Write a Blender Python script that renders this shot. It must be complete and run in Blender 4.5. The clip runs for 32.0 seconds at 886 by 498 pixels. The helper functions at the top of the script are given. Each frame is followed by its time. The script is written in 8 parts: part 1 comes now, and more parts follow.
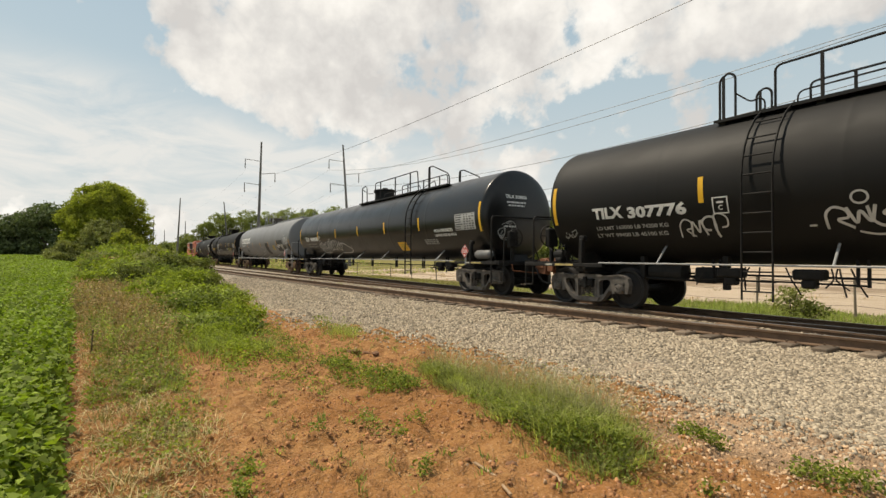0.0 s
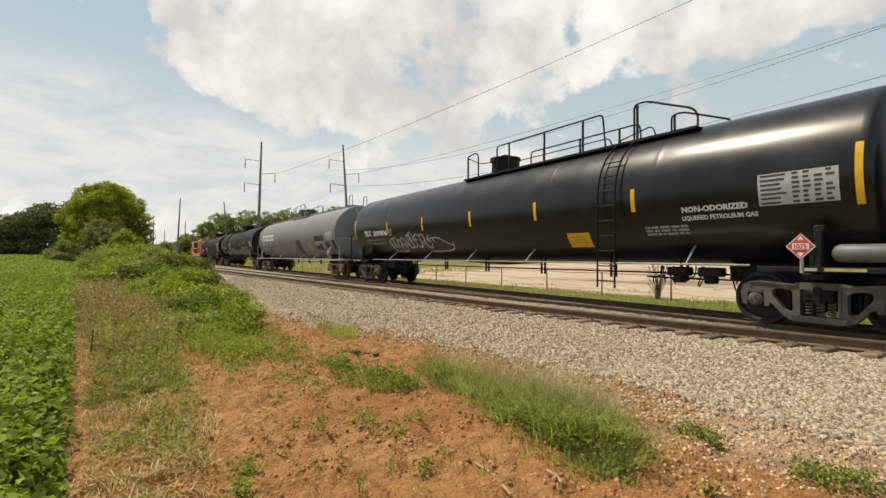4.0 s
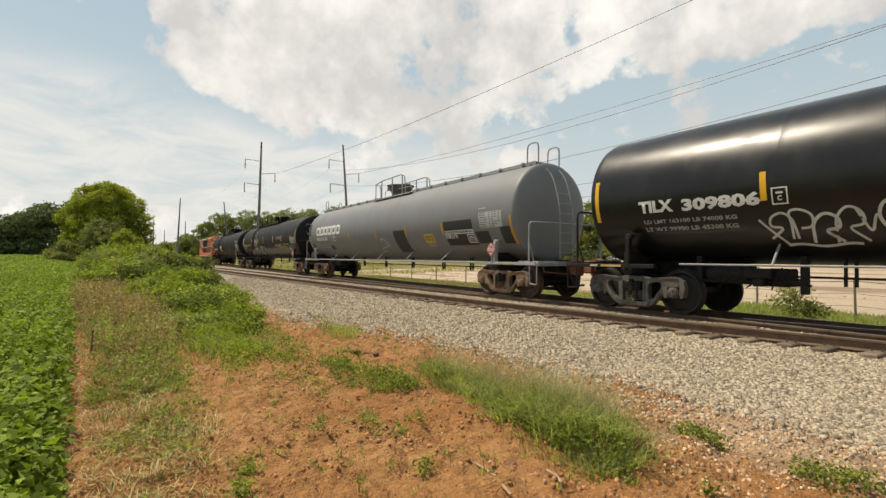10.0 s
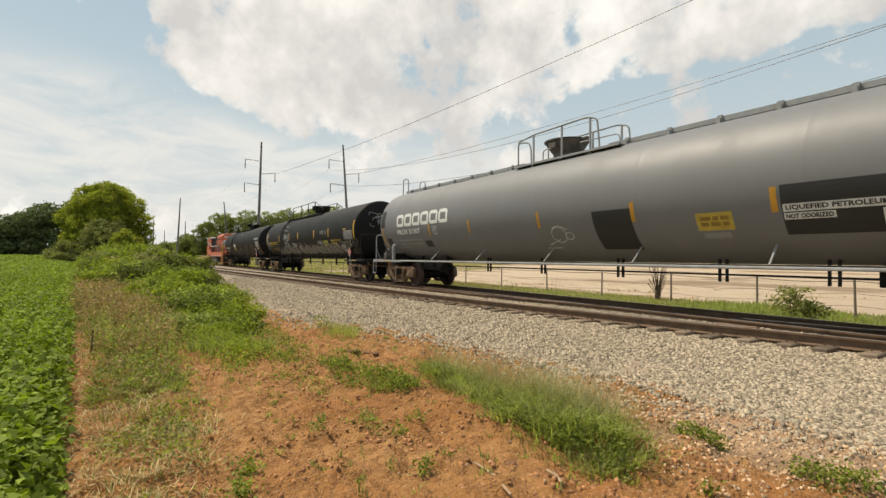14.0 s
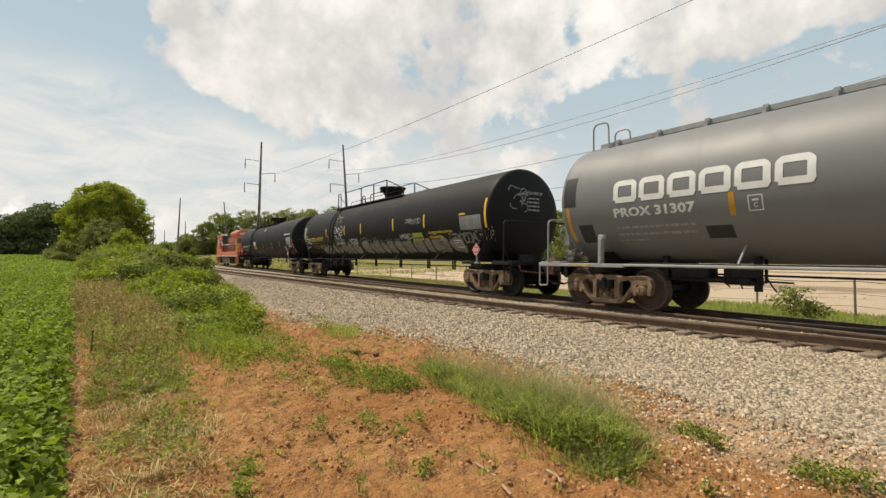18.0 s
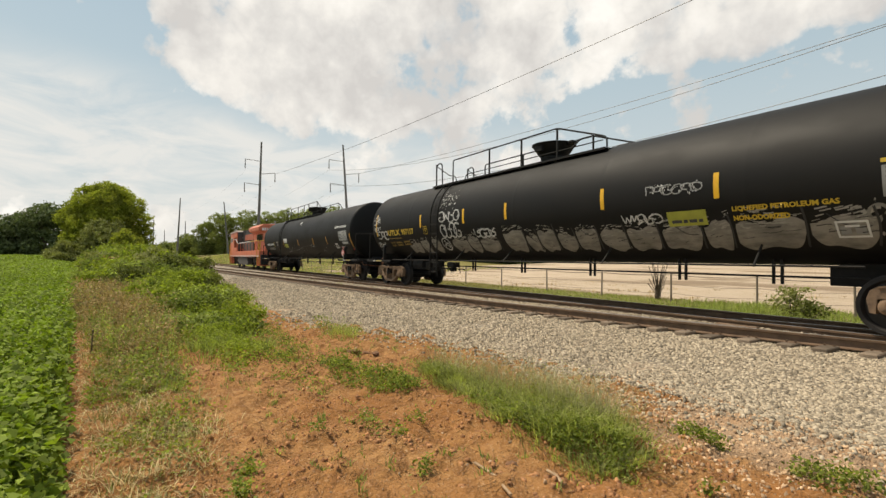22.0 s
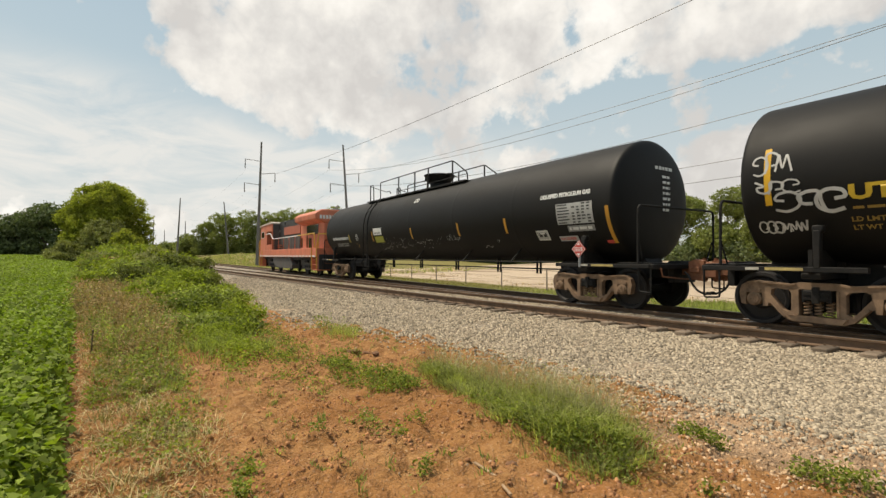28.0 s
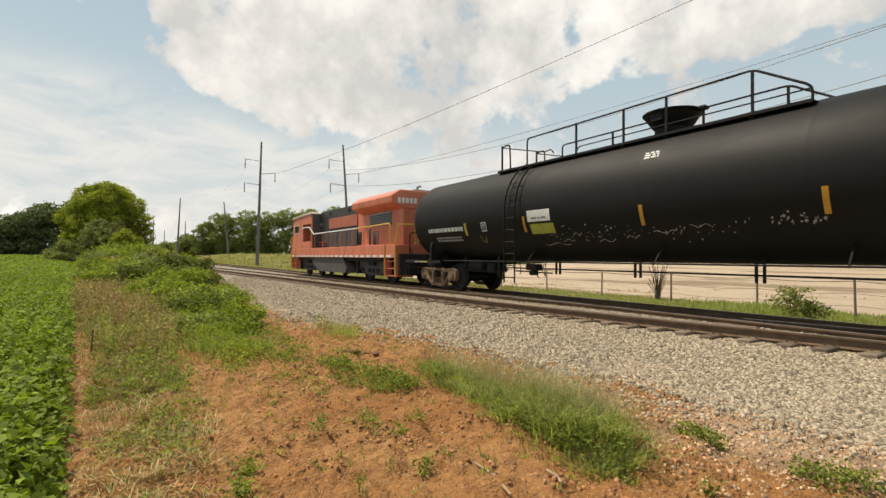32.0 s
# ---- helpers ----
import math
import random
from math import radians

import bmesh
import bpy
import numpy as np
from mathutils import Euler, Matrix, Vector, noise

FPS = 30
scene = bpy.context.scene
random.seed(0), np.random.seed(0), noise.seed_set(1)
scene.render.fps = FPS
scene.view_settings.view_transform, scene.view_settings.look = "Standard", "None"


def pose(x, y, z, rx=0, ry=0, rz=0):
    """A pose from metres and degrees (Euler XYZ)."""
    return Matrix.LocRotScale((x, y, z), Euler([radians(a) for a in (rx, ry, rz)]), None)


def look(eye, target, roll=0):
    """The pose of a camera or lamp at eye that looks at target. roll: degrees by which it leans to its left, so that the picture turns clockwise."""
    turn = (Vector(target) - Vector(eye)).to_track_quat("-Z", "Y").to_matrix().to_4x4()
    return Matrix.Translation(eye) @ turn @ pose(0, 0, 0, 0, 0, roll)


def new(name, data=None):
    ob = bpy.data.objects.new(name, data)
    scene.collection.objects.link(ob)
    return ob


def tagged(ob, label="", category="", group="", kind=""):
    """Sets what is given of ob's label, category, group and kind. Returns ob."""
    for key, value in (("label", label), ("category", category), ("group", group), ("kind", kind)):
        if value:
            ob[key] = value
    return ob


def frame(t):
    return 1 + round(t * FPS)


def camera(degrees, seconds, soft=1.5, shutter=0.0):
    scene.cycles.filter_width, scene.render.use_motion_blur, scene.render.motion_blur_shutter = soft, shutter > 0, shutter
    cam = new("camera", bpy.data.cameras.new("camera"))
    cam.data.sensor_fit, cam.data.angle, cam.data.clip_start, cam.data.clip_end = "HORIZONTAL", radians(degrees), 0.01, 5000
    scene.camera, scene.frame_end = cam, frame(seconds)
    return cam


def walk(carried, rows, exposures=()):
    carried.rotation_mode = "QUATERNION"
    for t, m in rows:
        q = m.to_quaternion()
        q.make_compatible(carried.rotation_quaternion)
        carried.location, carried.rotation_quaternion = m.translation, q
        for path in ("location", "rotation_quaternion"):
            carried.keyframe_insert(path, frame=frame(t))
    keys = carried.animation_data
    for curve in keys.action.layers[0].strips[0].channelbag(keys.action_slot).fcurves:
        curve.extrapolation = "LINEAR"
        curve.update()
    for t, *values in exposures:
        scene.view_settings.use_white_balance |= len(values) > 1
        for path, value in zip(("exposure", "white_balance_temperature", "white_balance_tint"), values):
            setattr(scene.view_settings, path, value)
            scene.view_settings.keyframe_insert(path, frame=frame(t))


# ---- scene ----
cam = camera(85.04, 32.0, soft=1.45)
EYE, AIM = (0.0, 0.0, 1.1354), (-8.4489, 5.3463, 1.3166)
walk(cam, [(0, look(EYE, AIM, 0.368)), (32.0, look(EYE, AIM, 0.368))], exposures=[(0, 0.02, 7000, 8), (32.0, 0.02, 7000, 8)])

# plan: x along the line, y away from the camera, z = 0 at the railhead
TRACK_Y = 10.28
GROUND_Z = -0.5
GAUGE = 1.435
TANK_R, TANK_Z = 1.45, 2.50
# travel of the train, one value a second
TRAVEL = [-15.92, -13.65, -11.36, -9.03, -6.7, -4.36, -2.02, 0.35, 2.77, 5.23, 7.72, 10.26, 12.82, 15.41, 18.0, 20.6, 23.21,
          25.85, 28.5, 31.16, 33.82, 36.46, 39.06, 41.67, 44.28, 46.87, 49.45, 52.01, 54.57, 57.11, 59.63, 62.13, 64.62]

# ---- world and sun ----
SUN_EL, SUN_AZ = radians(60), radians(213)  # azimuth from +x, anticlockwise
sun_dir = Vector((math.cos(SUN_EL) * math.cos(SUN_AZ), math.cos(SUN_EL) * math.sin(SUN_AZ), math.sin(SUN_EL)))
sun = new("sun", bpy.data.lights.new("sun", "SUN"))
sun.data.energy, sun.data.angle, sun.data.color = 4.3, radians(0.6), (1.0, 0.90, 0.76)
sun.matrix_world = look(sun_dir * 50, (0, 0, 0))


def mathn(nt, op, a, b=None, clamp=False):
    n = nt.nodes.new("ShaderNodeMath")
    n.operation, n.use_clamp = op, clamp
    for i, v in enumerate((a, b)):
        if v is None:
            continue
        if isinstance(v, (int, float)):
            n.inputs[i].default_value = v
        else:
            nt.links.new(v, n.inputs[i])
    return n.outputs[0]


def ramp(nt, fac, stops, mode="LINEAR"):
    n = nt.nodes.new("ShaderNodeValToRGB")
    n.color_ramp.interpolation = mode
    el = n.color_ramp.elements
    while len(el) < len(stops):
        el.new(0.5)
    for e, (p, c) in zip(el, stops):
        e.position = p
        e.color = c if len(c) == 4 else (*c, 1)
    nt.links.new(fac, n.inputs[0])
    return n.outputs[0]


def mixn(nt, fac, a, b, blend="MIX"):
    n = nt.nodes.new("ShaderNodeMix")
    n.data_type, n.blend_type = "RGBA", blend
    for i, v in ((0, fac), (6, a), (7, b)):
        if isinstance(v, (int, float)):
            n.inputs[i].default_value = v
        elif isinstance(v, tuple):
            n.inputs[i].default_value = v if len(v) == 4 else (*v, 1)
        else:
            nt.links.new(v, n.inputs[i])
    return n.outputs[2]


def noisen(nt, vec, scale, detail=4.0, rough=0.55, distortion=0.0, out=0):
    n = nt.nodes.new("ShaderNodeTexNoise")
    n.inputs["Scale"].default_value, n.inputs["Detail"].default_value = scale, detail
    n.inputs["Roughness"].default_value, n.inputs["Distortion"].default_value = rough, distortion
    if vec is not None:
        nt.links.new(vec, n.inputs["Vector"])
    return n.outputs[out]


def strokes(nt, way, rows):
    """How far a direction lies inside broad strokes across the sky, from 0 to 1."""
    total = None
    for a0, e0, a1, e1, n, width in rows:
        for k in range(n):
            f = k / max(1, n - 1)
            a, e = radians(a0 + (a1 - a0) * f), radians(e0 + (e1 - e0) * f)
            v = nt.nodes.new("ShaderNodeVectorMath")
            v.operation = "DISTANCE"
            nt.links.new(way, v.inputs[0])
            v.inputs[1].default_value = (-math.cos(a) * math.cos(e), math.sin(a) * math.cos(e), math.sin(e))
            m = nt.nodes.new("ShaderNodeMapRange")
            m.interpolation_type = "SMOOTHSTEP"
            m.inputs["From Min"].default_value, m.inputs["From Max"].default_value = width, 0.0
            nt.links.new(v.outputs["Value"], m.inputs["Value"])
            total = m.outputs[0] if total is None else mathn(nt, "ADD", total, m.outputs[0])
    return mathn(nt, "MINIMUM", total, 1.0)


def make_world():
    w = bpy.data.worlds.new("sky")
    scene.world = w
    w.use_nodes = True
    nt = w.node_tree
    nt.nodes.clear()
    out, bg = nt.nodes.new("ShaderNodeOutputWorld"), nt.nodes.new("ShaderNodeBackground")
    sky = nt.nodes.new("ShaderNodeTexSky")
    sky.sky_type, sky.sun_disc = "NISHITA", False
    sky.sun_elevation, sky.sun_rotation = SUN_EL, math.pi / 2 - SUN_AZ
    sky.air_density, sky.dust_density, sky.ozone_density = 1.0, 2.0, 1.2
    co = nt.nodes.new("ShaderNodeTexCoord")
    sep = nt.nodes.new("ShaderNodeSeparateXYZ")
    nt.links.new(co.outputs["Generated"], sep.inputs[0])
    # a flat cloud deck: the direction projected on a plane above
    up = mathn(nt, "ADD", mathn(nt, "MAXIMUM", sep.outputs[2], 0.0), 0.16)
    comb = nt.nodes.new("ShaderNodeCombineXYZ")
    nt.links.new(mathn(nt, "DIVIDE", sep.outputs[0], up), comb.inputs[0])
    nt.links.new(mathn(nt, "DIVIDE", sep.outputs[1], up), comb.inputs[1])
    comb.inputs[2].default_value = CLOUD_SEED
    big = noisen(nt, comb.outputs[0], 0.75, 3.0, 0.5, 0.25)
    fine = noisen(nt, co.outputs["Generated"], 7.0, 9.0, 0.56, 0.0)
    # rounded heads: folded noise at two sizes
    puff = []
    for scale in (11.0, 26.0):
        n = noisen(nt, co.outputs["Generated"], scale, 4.0, 0.5, 0.0)
        puff.append(mathn(nt, "ABSOLUTE", mathn(nt, "SUBTRACT", mathn(nt, "MULTIPLY", n, 2.0), 1.0)))
    puffs = mathn(nt, "ADD", mathn(nt, "MULTIPLY", puff[0], 0.16), mathn(nt, "MULTIPLY", puff[1], 0.08))
    # the broad banks, the clear lanes between them and the thin veil low down
    bank, lane, veil = (strokes(nt, co.outputs["Generated"], rows) for rows in (CLOUD_BANKS + CLOUD_EDGE, CLEAR_LANES, THIN_VEIL))
    cover = mathn(nt, "ADD", mathn(nt, "MULTIPLY", mathn(nt, "SUBTRACT", fine, 0.5), 0.95), 0.442)
    cover = mathn(nt, "ADD", cover, mathn(nt, "MULTIPLY", mathn(nt, "SUBTRACT", puffs, 0.06), 0.9))
    cover = mathn(nt, "ADD", cover, mathn(nt, "MULTIPLY", mathn(nt, "SUBTRACT", big, 0.5), 0.25))
    cover = mathn(nt, "ADD", cover, mathn(nt, "MULTIPLY", bank, 0.225))
    cover = mathn(nt, "SUBTRACT", cover, mathn(nt, "MULTIPLY", lane, 0.25))
    mask = ramp(nt, cover, [(0.455, (0, 0, 0)), (0.483, (0.40,) * 3), (0.515, (0.85,) * 3), (0.575, (1, 1, 1))])
    wisp = noisen(nt, comb.outputs[0], 2.2, 7.0, 0.6, 0.6)
    veil = mathn(nt, "MULTIPLY", veil, ramp(nt, wisp, [(0.34, (0.10,) * 3), (0.56, (0.85,) * 3)]))
    body = mathn(nt, "ADD", mathn(nt, "MULTIPLY", noisen(nt, co.outputs["Generated"], 5.0, 7.0, 0.55, 0.0), 0.75), mathn(nt, "MULTIPLY", puffs, 1.1))
    white = ramp(nt, body, [(0.32, (5.6, 5.55, 5.7)), (0.40, (6.6, 6.55, 6.65)), (0.46, (7.55, 7.45, 7.45)), (0.55, (8.7, 8.6, 8.6))])
    tint = mixn(nt, 1.0, sky.outputs[0], SKY_TINT, "MULTIPLY")
    # thin haze low over the horizon
    haze = ramp(nt, sep.outputs[2], [(0.0, (1, 1, 1)), (0.12, (0.9,) * 3), (0.45, (0.8,) * 3), (1.0, (0.35,) * 3)])
    pale = ramp(nt, sep.outputs[2], [(0.0, (6.3, 6.55, 6.7)), (0.14, (5.5, 6.15, 6.6)), (0.32, (4.5, 5.6, 6.4)), (0.5, (3.8, 5.1, 6.2))])
    hazed = mixn(nt, haze, tint, pale)
    hazed = mixn(nt, veil, hazed, (7.0, 7.05, 7.15))
    nt.links.new(mixn(nt, mask, hazed, white), bg.inputs[0])
    bg.inputs[1].default_value = SKY_POWER
    nt.links.new(bg.outputs[0], out.inputs[0])


CLOUD_SEED, SKY_POWER, SKY_TINT = 3.7, 0.115, (0.62, 0.68, 0.74)
# strokes of cloud: azimuth from -x towards +y and elevation, in degrees, at both ends; number of puffs; width
CLOUD_BANKS = [(-1.7, 23.7, 2.5, 21.9, 3, 0.13), (2.5, 22.9, 14.9, 23.9, 4, 0.16), (4.1, 17.5, 15.0, 18.3, 4, 0.17), (9.0, 20.4, 20.0, 20.5, 3, 0.18), (10.8, 14.7, 21.3, 14.9, 3, 0.14),
               (22.5, 24.7, 39.9, 26.0, 4, 0.24), (21.3, 18.2, 40.0, 18.5, 4, 0.22), (17.5, 14.0, 29.3, 16.4, 3, 0.12), (43.2, 24.7, 61.0, 23.5, 4, 0.24), (40.0, 19.7, 53.8, 20.4, 3, 0.18),
               (34.7, 14.9, 45.2, 15.5, 3, 0.10), (61.0, 22.5, 74.7, 21.0, 4, 0.22), (63.0, 12.0, 69.0, 10.7, 3, 0.16), (69.9, 13.4, 74.9, 12.8, 3, 0.16), (63.5, 9.1, 74.9, 7.9, 4, 0.16), (62.5, 12.6, 74.9, 12.2, 4, 0.085)]
CLOUD_EDGE = [(38.7, 17.3, 51.4, 17.8, 3, 0.15), (52.0, 18.5, 63.0, 19.6, 3, 0.14), (63.5, 20.3, 74.7, 20.4, 3, 0.13)]
CLEAR_LANES = [(-9.8, 20.2, -5.8, 20.0, 3, 0.22), (-8.2, 16.5, -3.3, 16.9, 3, 0.15), (-3.1, 14.6, 4.2, 12.5, 3, 0.14), (2.6, 11.7, 9.7, 10.4, 3, 0.10),
               (47.1, 14.2, 57.2, 15.2, 4, 0.12), (58.3, 16.4, 65.0, 16.6, 3, 0.10), (68.2, 17.0, 72.4, 17.8, 3, 0.10), (73.6, 16.8, 75.0, 16.9, 2, 0.08),
               (22.7, 10.8, 38.7, 13.0, 4, 0.10), (9.7, 9.5, 20.1, 10.7, 3, 0.12)]
THIN_VEIL = [(-10.4, 11.6, -5.7, 9.6, 4, 0.12), (-7.3, 10.4, 2.7, 8.2, 5, 0.12), (-10.3, 7.4, 2.7, 6.0, 5, 0.24), (2.7, 6.9, 21.4, 7.2, 5, 0.16), (-10.2, 2.5, 8.1, 3.3, 5, 0.24), (20.1, 7.8, 40.0, 8.4, 4, 0.14)]
make_world()


# ---- materials ----
def mat(name, color, rough=0.7, metal=0.0, vary=0.15, scale=3.0, bump=0.0, bump_scale=40.0, rnd=0.0, island=0.0, tint2=None, spec=0.5,
        dirt=None, dirt_amt=0.0, dirt_scale=1.2, coords="Object", trans=0.0, streak=None, coat=0.0):
    m = bpy.data.materials.new(name)
    m.use_nodes = True
    nt = m.node_tree
    b = nt.nodes["Principled BSDF"]
    b.inputs["Roughness"].default_value, b.inputs["Metallic"].default_value = rough, metal
    b.inputs["Specular IOR Level"].default_value = spec
    if coat:
        b.inputs["Coat Weight"].default_value, b.inputs["Coat Roughness"].default_value = coat, 0.18
    co = nt.nodes.new("ShaderNodeTexCoord").outputs[coords]
    lo = tuple(max(0.0, c * (1 - vary)) for c in color)
    hi = tuple(min(1.0, c * (1 + vary)) for c in (tint2 or color))
    n1 = noisen(nt, co, scale, 5.0, 0.6)
    col = mixn(nt, ramp(nt, n1, [(0.3, (0, 0, 0)), (0.7, (1, 1, 1))]), lo, hi)
    n2 = noisen(nt, co, scale * 9, 3.0, 0.6)
    col = mixn(nt, mathn(nt, "MULTIPLY", n2, vary), col, tuple(c * 0.45 for c in color))
    if dirt:
        stretched = co
        if streak:
            mp = nt.nodes.new("ShaderNodeMapping")
            mp.inputs["Scale"].default_value = streak
            nt.links.new(co, mp.inputs[0])
            stretched = mp.outputs[0]
        nd = noisen(nt, stretched, dirt_scale, 8.0, 0.65)
        f = ramp(nt, nd, [(0.45, (0, 0, 0)), (0.75, (dirt_amt,) * 3)])
        col = mixn(nt, f, col, dirt)
        r = mixn(nt, f, (rough,) * 3, (min(1, rough + 0.3),) * 3)
        nt.links.new(r, b.inputs["Roughness"])
    if rnd or island:
        src = nt.nodes.new("ShaderNodeObjectInfo").outputs["Random"] if rnd else nt.nodes.new("ShaderNodeNewGeometry").outputs["Random Per Island"]
        k = rnd or island
        fac = ramp(nt, src, [(0.0, (1 - k,) * 3), (1.0, (1 + k,) * 3)])
        col = mixn(nt, 1.0, col, fac, "MULTIPLY")
    nt.links.new(col, b.inputs["Base Color"])
    if bump:
        bn = nt.nodes.new("ShaderNodeBump")
        bn.inputs["Strength"].default_value, bn.inputs["Distance"].default_value = bump, 0.02
        nt.links.new(noisen(nt, co, bump_scale, 5.0, 0.6), bn.inputs["Height"])
        nt.links.new(bn.outputs[0], b.inputs["Normal"])
    if trans:
        t = nt.nodes.new("ShaderNodeBsdfTranslucent")
        nt.links.new(mixn(nt, 1.0, col, (1.15, 1.3, 0.62), "MULTIPLY"), t.inputs[0])
        mx = nt.nodes.new("ShaderNodeMixShader")
        mx.inputs[0].default_value = trans
        nt.links.new(b.outputs[0], mx.inputs[1])
        nt.links.new(t.outputs[0], mx.inputs[2])
        nt.links.new(mx.outputs[0], nt.nodes["Material Output"].inputs[0])
    return m


M = {}
DUST = (0.23, 0.19, 0.15)
M["tank_black"] = mat("tank_black", (0.0062, 0.0057, 0.0052), 0.58, vary=0.2, scale=0.6, bump=0.02, bump_scale=6, dirt=(0.018, 0.0155, 0.013), dirt_amt=0.4, dirt_scale=0.9, streak=(0.5, 1, 1), spec=0.24)
M["tank_gloss"] = mat("tank_gloss", (0.006, 0.006, 0.0062), 0.30, vary=0.15, scale=0.6, bump=0.03, bump_scale=2.5, dirt=(0.026, 0.024, 0.021), dirt_amt=0.5, dirt_scale=1.1, coat=0.08, spec=0.38)
M["tank_grey"] = mat("tank_grey", (0.175, 0.177, 0.181), 0.52, vary=0.06, scale=0.5, dirt=(0.15, 0.142, 0.13), dirt_amt=0.35, dirt_scale=0.8, streak=(1.2, 1, 0.6), spec=0.5)
M["frame_black"] = mat("frame_black", (0.0075, 0.007, 0.0068), 0.72, vary=0.3, scale=4, spec=0.3, dirt=DUST, dirt_amt=0.07, dirt_scale=2.5)
M["frame_grey"] = mat("frame_grey", (0.30, 0.305, 0.31), 0.6, vary=0.2, scale=4, dirt=DUST, dirt_amt=0.4, dirt_scale=2.5)
M["cast_tan"] = mat("cast_tan", (0.25, 0.162, 0.10), 0.85, vary=0.3, scale=5, bump=0.25, bump_scale=60, dirt=(0.05, 0.035, 0.026), dirt_amt=0.75, dirt_scale=4)
M["cast_grey"] = mat("cast_grey", (0.125, 0.11, 0.096), 0.8, vary=0.3, scale=5, bump=0.25, bump_scale=60, dirt=(0.03, 0.027, 0.025), dirt_amt=0.8, dirt_scale=4)
M["wheel_rust"] = mat("wheel_rust", (0.085, 0.048, 0.034), 0.75, vary=0.35, scale=6, bump=0.2, bump_scale=50)
M["wheel_dark"] = mat("wheel_dark", (0.016, 0.013, 0.012), 0.7, vary=0.35, scale=6, bump=0.2, bump_scale=50)
M["steel_worn"] = mat("steel_worn", (0.33, 0.31, 0.29), 0.38, metal=0.8, vary=0.2, scale=8)
M["rail_side"] = mat("rail_side", (0.15, 0.092, 0.055), 0.85, vary=0.3, scale=6, bump=0.2, bump_scale=80)
M["mark_white"] = mat("mark_white", (0.45, 0.43, 0.37), 0.6, vary=0.3, scale=12, dirt=(0.12, 0.1, 0.08), dirt_amt=0.6, dirt_scale=6)
M["mark_yellow"] = mat("mark_yellow", (0.50, 0.39, 0.14), 0.6, vary=0.3, scale=12, dirt=(0.12, 0.1, 0.08), dirt_amt=0.6, dirt_scale=6)
M["yellow"] = mat("yellow", (0.75, 0.42, 0.02), 0.45, vary=0.12, scale=4)
M["orange_strip"] = mat("orange_strip", (0.55, 0.27, 0.03), 0.5, vary=0.12, scale=4)
M["white_paint"] = mat("white_paint", (0.72, 0.72, 0.70), 0.6, vary=0.1, scale=5)
M["letter_white"] = mat("letter_white", (0.66, 0.66, 0.64), 0.6, vary=0.12, scale=6)
M["letter_faint"] = mat("letter_faint", (0.30, 0.30, 0.29), 0.65, vary=0.25, scale=8)
M["letter_yellow"] = mat("letter_yellow", (0.60, 0.40, 0.03), 0.55, vary=0.15, scale=6)
M["letter_dull"] = mat("letter_dull", (0.26, 0.165, 0.03), 0.6, vary=0.25, scale=8)
M["panel_grey"] = mat("panel_grey", (0.26, 0.26, 0.255), 0.65, vary=0.15, scale=6)
M["patch_black"] = mat("patch_black", (0.022, 0.022, 0.022), 0.6, vary=0.15, scale=2)
M["panel_lime"] = mat("panel_lime", (0.36, 0.36, 0.05), 0.6, vary=0.15, scale=5)
M["panel_pale"] = mat("panel_pale", (0.44, 0.44, 0.43), 0.65, vary=0.12, scale=6)
M["ink_grey"] = mat("ink_grey", (0.17, 0.17, 0.17), 0.65, vary=0.2, scale=6)
M["panel_yellow"] = mat("panel_yellow", (0.50, 0.37, 0.06), 0.6, vary=0.2, scale=6)
M["panel_dark"] = mat("panel_dark", (0.05, 0.05, 0.05), 0.6, vary=0.2, scale=5)
M["graffiti"] = mat("graffiti", (0.52, 0.51, 0.49), 0.65, vary=0.25, scale=4)
M["graffiti_dull"] = mat("graffiti_dull", (0.25, 0.232, 0.20), 0.7, vary=0.25, scale=2.2, dirt=(0.05, 0.046, 0.04), dirt_amt=0.7, dirt_scale=2.6, streak=(1, 1, 4))
M["graffiti_streak"] = mat("graffiti_streak", (0.30, 0.28, 0.245), 0.7, vary=0.3, scale=4)
M["placard_red"] = mat("placard_red", (0.52, 0.06, 0.05), 0.5, vary=0.12, scale=10)
M["loco_orange"] = mat("loco_orange", (0.62, 0.18, 0.095), 0.5, vary=0.15, scale=1.0, dirt=(0.30, 0.13, 0.08), dirt_amt=0.5, dirt_scale=1.5, streak=(2, 1, 0.5))
M["loco_red"] = mat("loco_red", (0.42, 0.115, 0.065), 0.65, vary=0.2, scale=2.0, dirt=(0.30, 0.16, 0.11), dirt_amt=0.4, dirt_scale=2.0)
M["loco_grey"] = mat("loco_grey", (0.075, 0.072, 0.07), 0.7, vary=0.25, scale=2.0, dirt=(0.15, 0.11, 0.085), dirt_amt=0.5, dirt_scale=1.5)
M["loco_pale"] = mat("loco_pale", (0.60, 0.52, 0.44), 0.7, vary=0.12, scale=3.0, dirt=(0.42, 0.28, 0.2), dirt_amt=0.4, dirt_scale=2.0)
M["loco_black"] = mat("loco_black", (0.02, 0.02, 0.021), 0.5, vary=0.2, scale=1.0, dirt=(0.07, 0.06, 0.055), dirt_amt=0.5, dirt_scale=1.5)
M["loco_yellow"] = mat("loco_yellow", (0.62, 0.36, 0.05), 0.55, vary=0.15, scale=3)
M["glass_dark"] = mat("glass_dark", (0.02, 0.022, 0.024), 0.08, vary=0.05)
M["rubber"] = mat("rubber", (0.025, 0.024, 0.023), 0.75, vary=0.2, scale=10)
